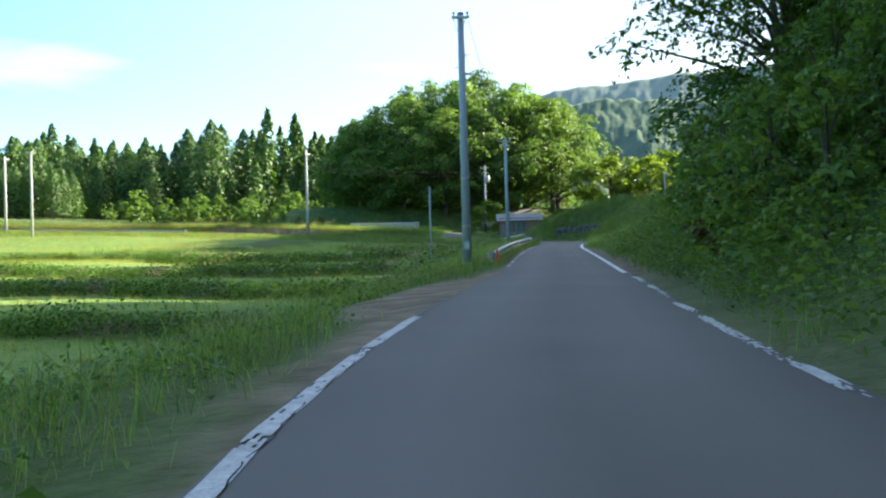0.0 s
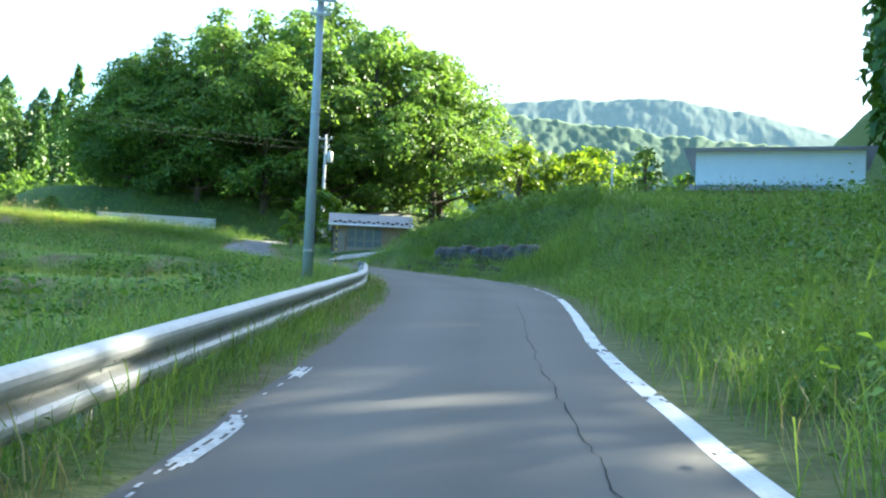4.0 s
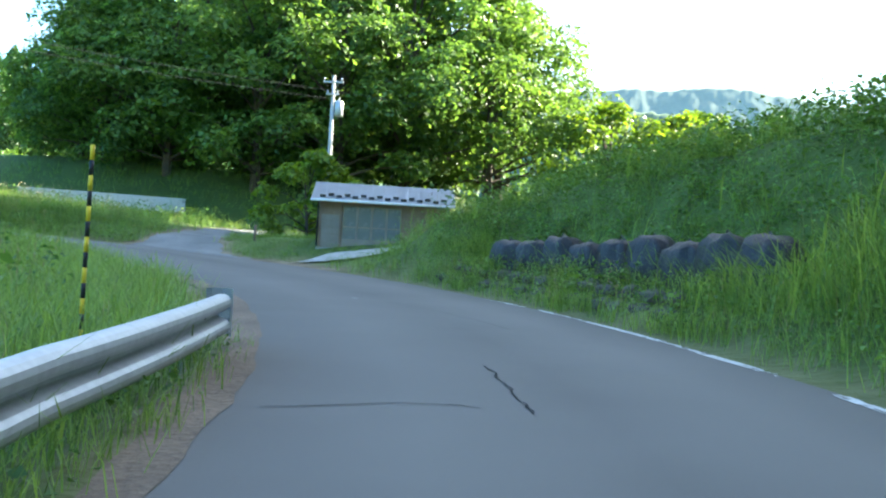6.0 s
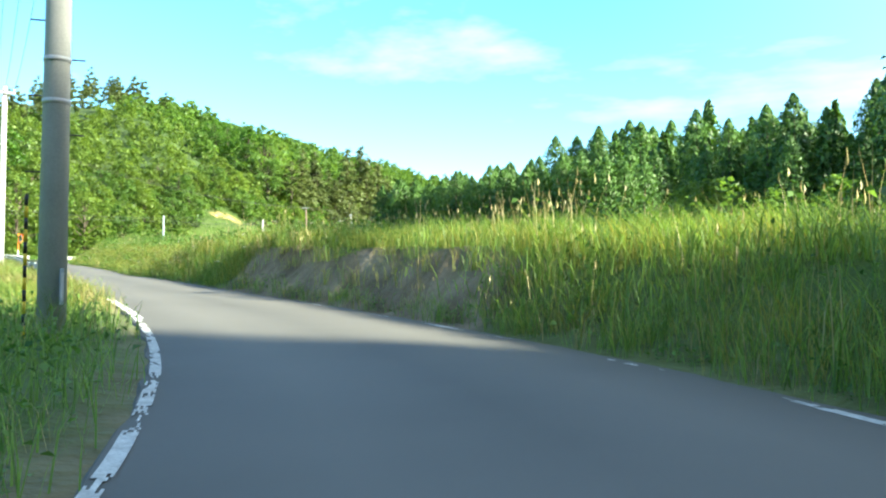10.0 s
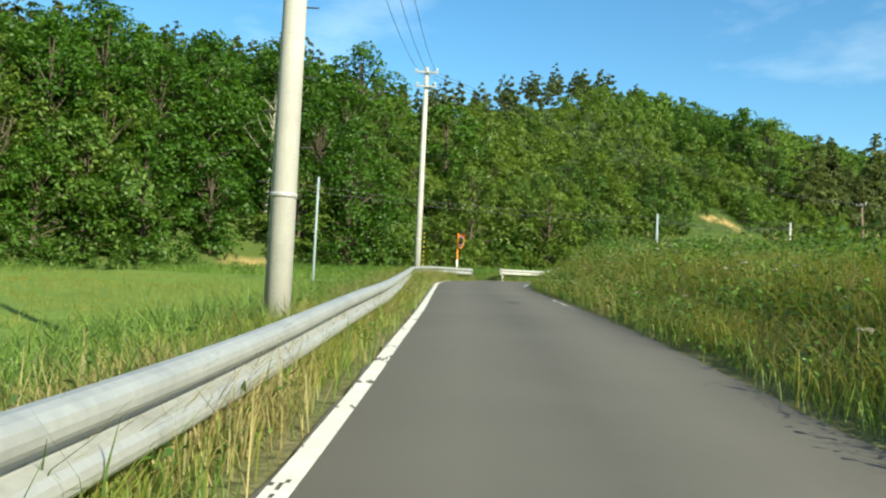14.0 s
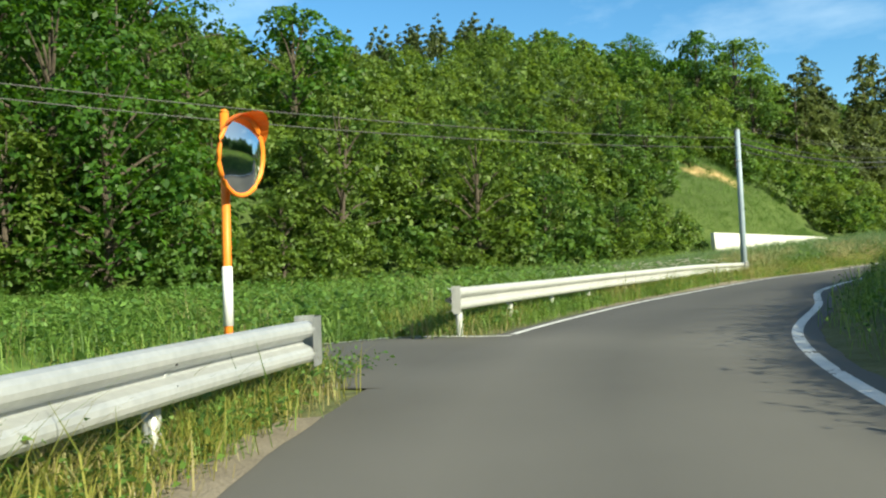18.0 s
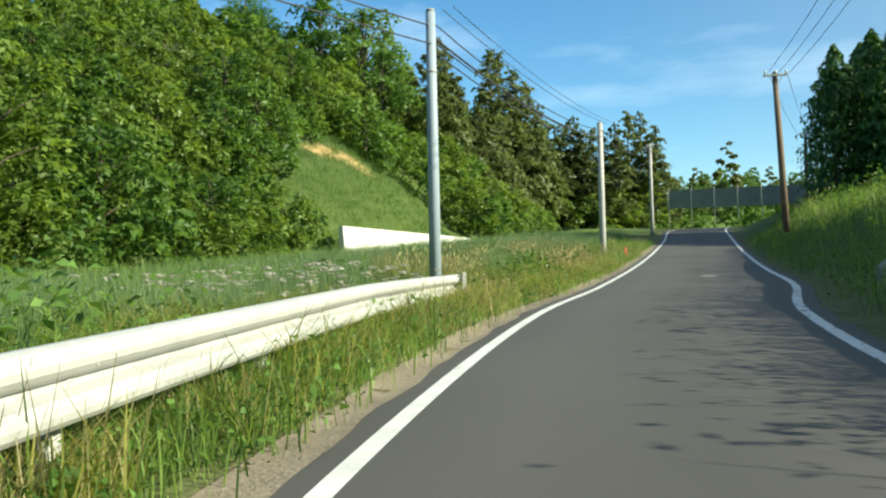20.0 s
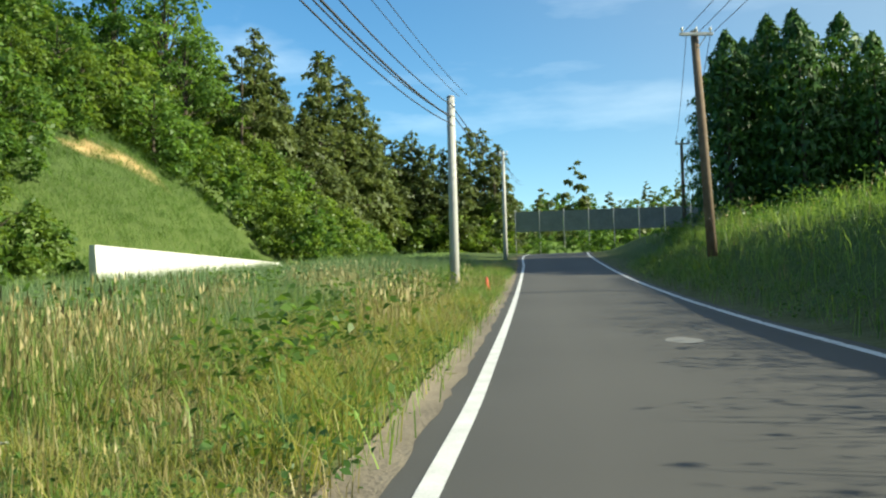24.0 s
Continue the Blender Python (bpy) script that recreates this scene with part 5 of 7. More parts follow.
    sow("meadow_fringe", fringe[pick >= 0.3], CLUMP, 0.7, 1.15, GRASS_GOLD, "yellow-green grass between the meadow and the road", g2)
    sow("meadow_fringe", fringe[pick < 0.3], CLUMP, 0.6, 1.0, GRASS_DRY, "tan drying grass between the meadow and the road", g2)
    sow("fringe_weeds", fringe[pick > 0.6], WEEDS, 0.5, 1.0, WEED, "small leafy weeds between the meadow and the road", g2)
    pick = g2.uniform(0, 1, len(meadow))
    drift = bumps(meadow[:, 0], meadow[:, 1], 4.0, 5) > -0.05
    sow("meadow_reeds", meadow[(pick < 0.965) & drift], REED, 0.7, 1.25, GRASS_BLUE, "blue-green reeds in drifts over the meadow", g2)
    sow("meadow_grass", meadow[(pick < 0.965) & ~drift], REED, 0.6, 1.1, GRASS, "tall thin grass of the meadow below the road", g2)
    sow("meadow_seed_grass", meadow[pick >= 0.965], REED, 0.5, 0.9, GRASS_DRY, "tan drying grass in the meadow", g2)
    foot = np.vstack([strip(197, 214, 3, 34, -1, 3.2, g2), strip(140, 192, 26, 62, -1, 1.0, g2)])
    foot = foot[(hill_depth(foot[:, 0], foot[:, 1])[0] < 4) & (np.hypot(foot[:, 0] + 136, foot[:, 1] - 101) > 4.5)]
    sow("foot_grass", foot, WIDE, 0.7, 1.4, GRASS, "rough grass below the hill", g2)
    sow("foot_weeds", foot[::2] + 0.4, TALL_WEEDS, 0.6, 1.2, WEED, "leafy weeds below the hill", g2)
    inner_edge = strip(72, 97, 0.75, 3.4, -1, 22, g2)
    sow("bend_grass", inner_edge, TALL, 0.6, 1.1, GRASS, "tall grass on the inside of the bend", g2)
    lush = strip(103, 135, 0.25, 5.0, 1, 6, g2)
    pick = g2.uniform(0, 1, len(lush))
    sow("lush_bank_grass", off_lane(lush[pick < 0.8]), CLUMP, 1.0, 1.6, GRASS, "tall bright green grass over the low bank", g2)
    sow("bank_seed_heads", off_lane(lush[pick >= 0.8]), SEEDED, 0.7, 1.2, GRASS_DRY, "pale seed heads above the bank grass", g2)
    slope = np.c_[g2.uniform(-172, -147, 7500), g2.uniform(149, 172, 7500)]
    deep = hill_depth(slope[:, 0], slope[:, 1])[0]
    sow("slope_grass", slope[(deep > 0.7) & (deep < 13)], WIDE, 0.4, 0.7, LEAF_MID, "short dense grass on the netted slope", g2)
    wide_ = np.vstack([strip(a, b, 11, 40, -1, 0.3, g2) for a, b in ((-2, 96), (98, 192))] + [strip(a, b, 12, 34, 1, 0.5, g2) for a, b in ((26, 88), (98, 262))] + [strip(196, 270, 11, 24, -1, 1.0, g2)])
    wide_ = off_lane(wide_)
    depth = hill_depth(wide_[:, 0], wide_[:, 1])[0]
    step = np.mod((wide_[:, 1] + 0.06 * wide_[:, 0] - 18) / 13.0, 1)
    ws, wo = road_frame(wide_[:, 0], wide_[:, 1])[:2]
    flat = (wo < 0) & (ws < 195) & (step > 0.02) & (step < 0.86)
    risers = strip(-2, 96, 4.5, 62, -1, 5.5, g2)
    step = np.mod((risers[:, 1] + 0.06 * risers[:, 0] - 18) / 13.0, 1)
    risers = risers[(step > 0.905) & (step < 0.965)]
    sow("terrace_bank_grass", risers, WIDE, 0.3, 0.6, GRASS, "dense grass on the banks between the paddies", g2)
    sow("terrace_bank_weeds", risers, TALL_WEEDS, 0.35, 0.6, LEAF_DEEP, "leafy weeds on the banks between the paddies", g2)
    hedge = [weed(g2, 70, 0.75, 0.12, 0.55) for _ in range(3)]
    rows_ = []
    for k in range(6):
        for x in np.arange(-62, -3, 0.2):
            rows_.append((x, 18 + 13 * (k - 0.085) - 0.06 * x + g2.normal(0, 0.22) + 0.3 * math.sin(x * 0.5 + k)))
    rows_ = np.array(rows_)
    hs, ho, _, hw_, _ = road_frame(rows_[:, 0], rows_[:, 1])
    rows_ = rows_[(-ho - hw_ > 4.6) & (hs < 88)]
    sow("terrace_hedge", rows_, hedge, 0.9, 1.35, LEAF_DEEP, "dark leafy hedge along the edges of the paddies", g2)
    tan = strip(219, 245, 0.9, 5.5, -1, 16, g2)
    clump = np.sin(tan[:, 0] * 1.3 + 0.7 * np.sin(tan[:, 1])) + np.cos(tan[:, 1] * 1.1 + np.sin(tan[:, 0] * 0.8))
    sow("dry_verge_grass", tan[clump > 0.35], SEEDED, 0.55, 0.95, GRASS_DRY, "tan dry grass in patches beside the road", g2)
    sow("verge_weeds", tan[(clump < -0.9)][::4], TALL_WEEDS, 0.6, 1.0, LEAF_MID, "leafy green weeds in clumps beside the road", g2)
    front_ = strip(75, 88, 0.75, 1.6, 1, 9, g2)
    sow("bank_weeds", front_, TALL_WEEDS, 0.3, 0.62, LEAF_MID, "leafy weeds growing in front of the sacks", g2)
    sow("bank_drooping_grass", np.vstack([strip(76, 88, 2.05, 2.7, 1, 14, g2), strip(74, 79, 1.2, 2.2, 1, 12, g2)]), CLUMP, 1.3, 2.0, GRASS, "long grass drooping over the sacks", g2)
    sow("bank_dry_tufts", front_[::5], SEEDED, 0.4, 0.7, GRASS_DRY, "dry grass between the stones of the bank", g2)
    field_ = strip(112, 192, 6.5, 34, -1, 2.4, g2)
    field_ = field_[hill_depth(field_[:, 0], field_[:, 1])[0] < -5]
    sow("mown_grass", field_, SHORT, 0.6, 1.1, GRASS_GOLD, "short yellow-green grass over the mown field", g2)
    dense = np.vstack([strip(126, 192, 0.22, 1.5, -1, 26, g2), strip(197.5, 262, 0.22, 1.4, -1, 22, g2), strip(104, 192, 0.2, 1.1, 1, 20, g2), strip(30, 76, 0.2, 1.2, -1, 18, g2)])
    tint = bumps(dense[:, 0], dense[:, 1], 1.7, 9)
    sow("edge_grass", dense[tint < 0.1], SHORT, 0.7, 1.25, GRASS, "short grass growing up to the edge of the asphalt", g2)
    sow("edge_weeds", dense[(tint >= 0.1) & (tint < 0.35)], WEEDS, 0.6, 1.0, WEED, "leafy weeds growing up to the edge of the asphalt", g2)
    sow("edge_dry_grass", dense[tint >= 0.35], SHORT, 0.7, 1.3, GRASS_DRY, "tan grass growing up to the edge of the asphalt", g2)
    lushly = np.vstack([strip(172, 193, 0.45, 2.4, -1, 9, g2), strip(198, 217, 0.7, 3.0, -1, 5, g2)])
    sow("leafy_verge", lushly, TALL_WEEDS, 0.30, 0.55, WEED, "lush leafy weeds below the guard rails", g2)
    sow("lush_verge_grass", lushly[::2] + 0.1, CLUMP, 1.0, 1.6, GRASS_GOLD, "lush yellow-green grass below the guard rails", g2)
    rice = strip(-2, 96, 6, 55, -1, 1.1, g2)
    rstep = np.mod((rice[:, 1] + 0.06 * rice[:, 0] - 18) / 13.0, 1)
    sow("paddy_grass", rice[(rstep > 0.03) & (rstep < 0.85)], SHORT, 0.7, 1.1, GRASS_GOLD, "short yellow-green growth on the paddies", g2)
    sow("field_grass", wide_[(depth < 3) & ~flat], WIDE, 0.55, 1.1, GRASS, "rough grass over the fields", g2)
    mound = np.c_[g2.uniform(-38, 32, 3200), g2.uniform(101, 128, 3200)]
    mound = off_lane(mound)
    sow("mound_grass", mound, WIDE, 0.5, 0.95, GRASS, "grass on the slope below the wood", g2)


grass_all()


# ------------------------------------------------------------------ guard rails
def rail_section(top):
    """The W of a steel beam, seen along it: across (towards the road is positive) and height."""
    pts = [(0.0, 0.35), (0.03, 0.352), (0.058, 0.338), (0.076, 0.312), (0.082, 0.28), (0.078, 0.248), (0.060, 0.222), (0.012, 0.198), (0.0, 0.186), (0.0, 0.164), (0.012, 0.152), (0.060, 0.128), (0.078, 0.102), (0.082, 0.07), (0.076, 0.038), (0.058, 0.012), (0.03, -0.002), (0.0, 0.0)]
    back = [(a - 0.006, b) for a, b in pts[::-1]]
    return [(a * 1.35, b - 0.35 + top) for a, b in pts + back + pts[:1]]


def guard_rail(s0, s1, gaps, tops, mat, label, post_gap=4.0, flat_end=False):
    """A steel guard rail on the road's left: gaps and tops are (s, metres from the edge) and (s, height of the top)."""
    o = thing("guard_rail", Matrix(), label, "guard rail", "guard rails")
    ss = np.arange(s0, s1 + 0.01, 0.5)
    place = []
    for s in ss:
        p, n = along(s, -float(np.interp(s, *gaps)), -1)
        place.append((p, n))
    rows = []
    for s, (p, n) in zip(ss, place):
        rows.append((p + Vector((0, 0, float(np.interp(s, *tops)))), n))
    n_piece = max(1, round((s1 - s0) / 4.0))
    cut = np.linspace(0, len(rows) - 1, n_piece + 1).round().astype(int)
    for a, b in zip(cut, cut[1:]):
        part("beam", sweep(rail_section(0), rows[a:b + 1]), mat, o)
    for k, (a, sign) in enumerate(((0, -1), (len(rows) - 1, 1))):
        p, n = rows[a]
        q = rows[a + (1 if sign < 0 else -1)][0]
        d = (p - q).normalized()
        bm = bmesh.new()
        arc = [(-0.05, 0.06), (0.14, 0.05), (0.27, 0.01), (0.34, -0.08), (0.30, -0.17), (0.18, -0.20)]
        if flat_end:
            arc = [(-0.26, 0.115), (-0.02, 0.115), (0.10, 0.11), (0.15, 0.10)]
        ring = [[bm.verts.new(p + d * u + n * (0.05 + w) + Vector((0, 0, z * (0.9 if flat_end and u > 0.12 else 1)))) for z in (-0.385, -0.17, 0.035)] for u, w in arc]
        for r1, r2 in zip(ring, ring[1:]):
            for j in range(2):
                bm.faces.new((r1[j], r1[j + 1], r2[j + 1], r2[j]))
        bmesh.ops.solidify(bm, geom=bm.faces[:], thickness=0.008)
        part("end_piece", bm, mat, o)
    for a in np.arange(s0 + 0.9, s1 - 0.3, post_gap):
        p, n = along(a, -float(np.interp(a, *gaps)) - 0.10, -1)
        top = p.z + float(np.interp(a, *tops))
        part("post", tube([(p.x, p.y, p.z - 0.5), (p.x, p.y, top - 0.06)], 0.057, 12), mat, o)
        part("bracket", tube([p + Vector((0, 0, top - p.z - 0.18)), p + n * 0.11 + Vector((0, 0, top - p.z - 0.18))], 0.035, 8), mat, o)
        for w in (-0.06, 0.06):
            for u in (-0.11, -0.25):
                c = along(a + w, -float(np.interp(a, *gaps)) + 0.084, -1)[0] + Vector((0, 0, float(np.interp(a, *tops)) + u))
                part("bolt", tube([c - n * 0.02, c + n * 0.012], 0.012, 6), DARK_METAL if mat is GALV else mat, o)
    return o


guard_rail(33.0, 75.2, ((33, 60, 71, 75.2), (0.65, 0.75, 0.62, 0.28)), ((33, 50, 75), (0.37, 0.42, 0.50)), GALV, "weathered galvanised guard rail with dented beams beside the road")
guard_rail(128.5, 191.6, ((128, 155, 166, 178, 184, 191.6), (0.40, 0.45, 0.70, 1.0, 1.1, 0.3)), ((128, 165, 178, 191), (0.60, 0.60, 0.66, 0.71)), GALV, "grey galvanised guard rail between the road and the field")
guard_rail(197.2, 219.6, ((197, 205, 212, 219.6), (0.45, 0.60, 0.90, 1.25)), ((197, 205, 214, 219), (0.80, 0.74, 0.68, 0.58)), RAIL_WHITE, "white guard rail on the outside of the bend", 2.6, flat_end=True)


# ------------------------------------------------------------------ poles and wires
def insulator(at, parent, up=0.16):
    part("insulator", tube([at, at + Vector((0, 0, up * 0.45)), at + Vector((0, 0, up * 0.5)), at + Vector((0, 0, up))], [0.02, 0.02, 0.055, 0.03], 8), WHITE_METAL, parent)


def utility_pole(x, y, zb, top, r0, r1, mat, label, arms=(), turn=0.0, lean=(0, 0), steps=False, bands=(), can=None, lamp=False, group="utility poles", name="utility_pole"):
    """arms: (metres below the top, half length, insulators)."""
    o = thing(name, pose(x, y, zb, 0, 0, turn), label, "utility pole", group)
    h = top - zb
    part("pole", tube([(0, 0, -0.6), (lean[0] * 0.5, lean[1] * 0.5, h * 0.5), (lean[0], lean[1], h)], [r0, (r0 + r1) / 2, r1], 16), mat, o)
    part("cap", tube([(lean[0], lean[1], h), (lean[0], lean[1], h + 0.05)], [r1 * 1.1, r1 * 0.8], 12), GREY_CONCRETE, o)
    for drop, half, count in arms:
        z = h - drop
        arm = part("crossarm", block(-half + lean[0], -0.13 + lean[1] - r1, z - 0.045, half + lean[0], -0.05 + lean[1] - r1, z + 0.045, 0.008), GALV, o)
        for k in range(count):
            u = -half + 0.08 + (2 * half - 0.16) * (k / max(1, count - 1))
            insulator(Vector((u + lean[0], -0.09 + lean[1] - r1, z + 0.045)), arm)
        part("brace", tube([(half * 0.6 + lean[0], -0.10 - r1 + lean[1], z - 0.04), (lean[0], lean[1] - r1 * 0.8, z - 0.5)], 0.014, 6), GALV, o)
    for z in bands:
        r = r0 + (r1 - r0) * z / h
        part("band", tube([(0, 0, z), (0, 0, z + 0.06)], r + 0.008, 16), GALV, o)
    if steps:
        for k in range(int((h - 3) / 0.45)):
            z = 2.2 + 0.45 * k
            r = r0 + (r1 - r0) * z / h
            sg = 1 if k % 2 else -1
            part("step_bolt", tube([(sg * r * 0.9, 0, z), (sg * (r + 0.16), 0, z)], 0.010, 6), DARK_METAL, o)
    if can:
        z = h - can
        t = part("transformer", tube([(0.36, 0, z - 0.42), (0.36, 0, z - 0.38), (0.36, 0, z + 0.38), (0.36, 0, z + 0.42)], [0.20, 0.23, 0.23, 0.18], 16), GALV, o)
        part("bushing", tube([(0.36, 0, z + 0.42), (0.36, 0, z + 0.6)], [0.035, 0.02], 8), WHITE_METAL, t)
    return o


def striped_guard(x, y, zb, h, label):
    """A stay wire's yellow and black sleeve, as a thing with its bands."""
    o = thing("stay_wire_guard", pose(x, y, zb), label, "stay wire")
    n = int(h / 0.12)
    for k in range(n):
        part("band", tube([(0, 0, k * h / n), (0, 0, (k + 1) * h / n)], 0.019, 8, caps=True), YELLOW if k % 2 else BLACK, o)
    return o


def wire(parent, a, b, sag, r=0.010, n=16):
    pts = [Vector(a).lerp(Vector(b), k / n) - Vector((0, 0, sag * 4 * (k / n) * (1 - k / n))) for k in range(n + 1)]
    return part("wire", tube(pts, r, 5, False), DARK_METAL, parent)


utility_pole(1.83, 31.26, 1.25, 10.77, 0.17, 0.11, POLE_STEEL, "tall grey-blue utility pole with one crossarm beside the road", [(0.18, 0.32, 2)], 0, bands=(1.9, 3.6), steps=True)
sign = thing("pole_plate", pose(1.83, 31.26 - 0.175, 2.35), "blue-grey band with three white bars on the pole", "sign")
part("plate", block(-0.10, -0.004, 0, 0.10, 0.004, 0.32, 0.002), POLE_STEEL, sign)
for u in (-0.05, 0.0, 0.05):
    part("bar", block(u - 0.012, -0.008, 0.05, u + 0.012, -0.0045, 0.27), WHITE_METAL, sign)
utility_pole(5.16, 70.0, 3.1, 11.78, 0.16, 0.10, POLE_STEEL, "grey utility pole with two crossarms behind the guard rail", [(0.2, 0.45, 3), (0.62, 0.30, 2)], 0, steps=True, bands=(1.2, 5.2))
utility_pole(4.54, 114.24, level(4.54, 114.24), 14.78, 0.15, 0.09, POLE_CONCRETE, "concrete utility pole with crossarms and a transformer behind the shed", [(0.35, 0.55, 3), (1.0, 0.35, 2)], -8, can=1.75, bands=(6.2,))
utility_pole(-15.75, 98.84, 5.3, 15.4, 0.17, 0.11, POLE_CONCRETE, "pale concrete utility pole in the grass inside the bend", [(0.5, 0.5, 3)], 70, steps=True, bands=(3.0, 3.5, 6.5))
plate = thing("pole_plate", pose(-15.60, 98.92, 5.95, 0, 0, 60), "small pale plate with grey bars on the pole", "sign")
part("plate", block(-0.004, -0.12, 0, 0.004, 0.12, 0.42, 0.002), POLE_STEEL, plate)
for u in (-0.06, 0.0, 0.06):
    part("bar", block(0.0045, u - 0.012, 0.05, 0.008, u + 0.012, 0.37), WHITE_METAL, plate)
utility_pole(-53.23, 105.23, 7.2, 16.6, 0.18, 0.12, POLE_CONCRETE, "thick pale concrete utility pole behind the guard rail", [(0.3, 0.5, 3)], 80, steps=True, bands=(2.0, 4.6, 6.4))
utility_pole(-88.0, 111.2, 8.9, 20.2, 0.18, 0.11, POLE_CONCRETE, "tall concrete utility pole with crossarms at the bend", [(0.25, 0.62, 3), (1.0, 0.55, 3)], 80, steps=True, bands=(4.8, 2.2))
utility_pole(-100.46, 105.96, 8.0, 15.65, 0.09, 0.07, POLE_STEEL, "thin pale steel pole standing in the field", [], 0, bands=(6.8,))
utility_pole(-108.0, 103.1, 8.1, 17.7, 0.13, 0.09, POLE_WOOD, "weathered wooden utility pole with a crossarm in the field", [(0.8, 0.75, 3), (0.35, 0.3, 2)], 75)
utility_pole(-117.1, 136.0, 10.7, 16.6, 0.13, 0.10, POLE_STEEL, "grey steel pole at the end of the white guard rail", [], 0, bands=(4.6,))
utility_pole(-128.19, 155.06, 11.6, 17.9, 0.15, 0.12, POLE_CONCRETE, "concrete utility pole carrying cables beside the road", [], 0, bands=(5.4, 5.7))
utility_pole(-143.42, 179.6, 14.2, 21.2, 0.15, 0.10, POLE_CONCRETE, "concrete utility pole where the road climbs", [(0.2, 0.3, 2)], 40)
utility_pole(-121.77, 159.11, 13.4, 19.5, 0.15, 0.11, POLE_WOOD, "dark wooden utility pole with a crossarm on the grassy bank", [(0.12, 0.5, 3)], 40, (-0.25, 0.05))
utility_pole(-133.5, 184.0, 15.4, 21.0, 0.13, 0.09, POLE_WOOD, "wooden utility pole beyond the bank", [(0.1, 0.42, 2)], 40)
utility_pole(21.0, 66.5, 6.6, 11.2, 0.10, 0.08, POLE_STEEL, "slim dark pole on the grassy rise", [], 0)
utility_pole(-0.1, 48.4, level(-0.1, 48.4), 6.2, 0.05, 0.045, POLE_STEEL, "thin dark stay pole in the grass", [], 0)
utility_pole(-41.6, 88, level(-41.6, 88), 14.6, 0.15, 0.10, POLE_CONCRETE, "pale concrete pole out in the fields", [(0.2, 0.35, 2)], 0)
utility_pole(27.0, 112.0, level(27, 112), 13.2, 0.11, 0.09, POLE_CONCRETE, "pale concrete pole beside the low trees", [], 0)
striped_guard(-14.6, 98.3, 5.0, 2.1, "yellow and black striped sleeve of a stay wire")
striped_guard(-89.6, 111.7, 9.2, 2.6, "yellow and black striped stay wire sleeve at the bend")
striped_guard(5.93, 73.4, 3.1, 2.2, "yellow and black striped stay wire sleeve by the guard rail")


def line_of(label, spans, r=0.010):
    o = thing("power_line", Matrix(), label, "power line", "power lines")
    for a, b, sag in spans:
        wire(o, a, b, sag, r)
    return o


def fan(a, b, offs, sag):
    """Parallel spans between two poles: offs are (across, down)."""
    d = Vector((b[0] - a[0], b[1] - a[1], 0)).normalized()
    n = Vector((d.y, -d.x, 0))
    return [(Vector(a) + n * u - Vector((0, 0, w)), Vector(b) + n * u - Vector((0, 0, w)), sag) for u, w in offs]


line_of("thin dark wires between the concrete poles along the field", fan((-15.75, 98.84, 15.0), (-53.23, 105.23, 16.4), ((-0.4, 0), (0, 0), (0.4, 0)), 0.9)
        + fan((-53.23, 105.23, 16.4), (-88.0, 111.2, 20.1), ((-0.45, 0), (0, 0), (0.45, 0)), 0.8))
line_of("thin dark wires above the bend and past the bank", fan((-88.0, 111.2, 20.0), (-121.9, 159.1, 19.5), ((-0.45, 0), (0, 0), (0.45, 0)), 1.4)
        + fan((-121.9, 159.1, 19.5), (-133.5, 184.0, 21.0), ((-0.35, 0), (0.35, 0)), 0.4))
line_of("dark cables slung from pole to pole below the hill", fan((-108.0, 103.1, 16.3), (-117.1, 136.0, 16.4), ((0, 0.1), (0.05, 0.5)), 0.5) + fan((-117.1, 136.0, 16.4), (-128.19, 155.06, 17.7), ((-0.1, 0.3), (0.12, 0.1), (0, 0.6)), 0.45)
        + fan((-128.19, 155.06, 17.7), (-143.42, 179.6, 20.9), ((0, 0), (0.1, 0.4)), 0.4) + fan((-143.42, 179.6, 20.9), (-165, 214, 25), ((0, 0), (0.1, 0.4)), 0.5), 0.016)
line_of("thin wires high between the roadside poles", fan((-117.1, 136.0, 16.6), (-128.19, 155.06, 17.9), ((0.28, 0), (0.5, -0.05)), 0.3), 0.009)
line_of("thick black cable between the roadside poles", fan((-117.1, 136.0, 16.1), (-128.19, 155.06, 17.3), ((0.0, 0),), 0.4), 0.026)
line_of("service wires above the shed and lane", fan((-15.75, 98.84, 13.6), (4.54, 114.24, 14.0), ((0, 0), (0.3, 0.5)), 0.35) + fan((4.54, 114.24, 14.0), (27.0, 112.0, 13.0), ((0, 0),), 0.5) + fan((5.16, 70.0, 11.4), (4.54, 114.24, 14.2), ((-0.3, 0), (0.3, 0)), 0.7) + fan((1.83, 31.26, 10.6), (5.16, 70.0, 11.5), ((-0.25, 0), (0.25, 0)), 0.6))


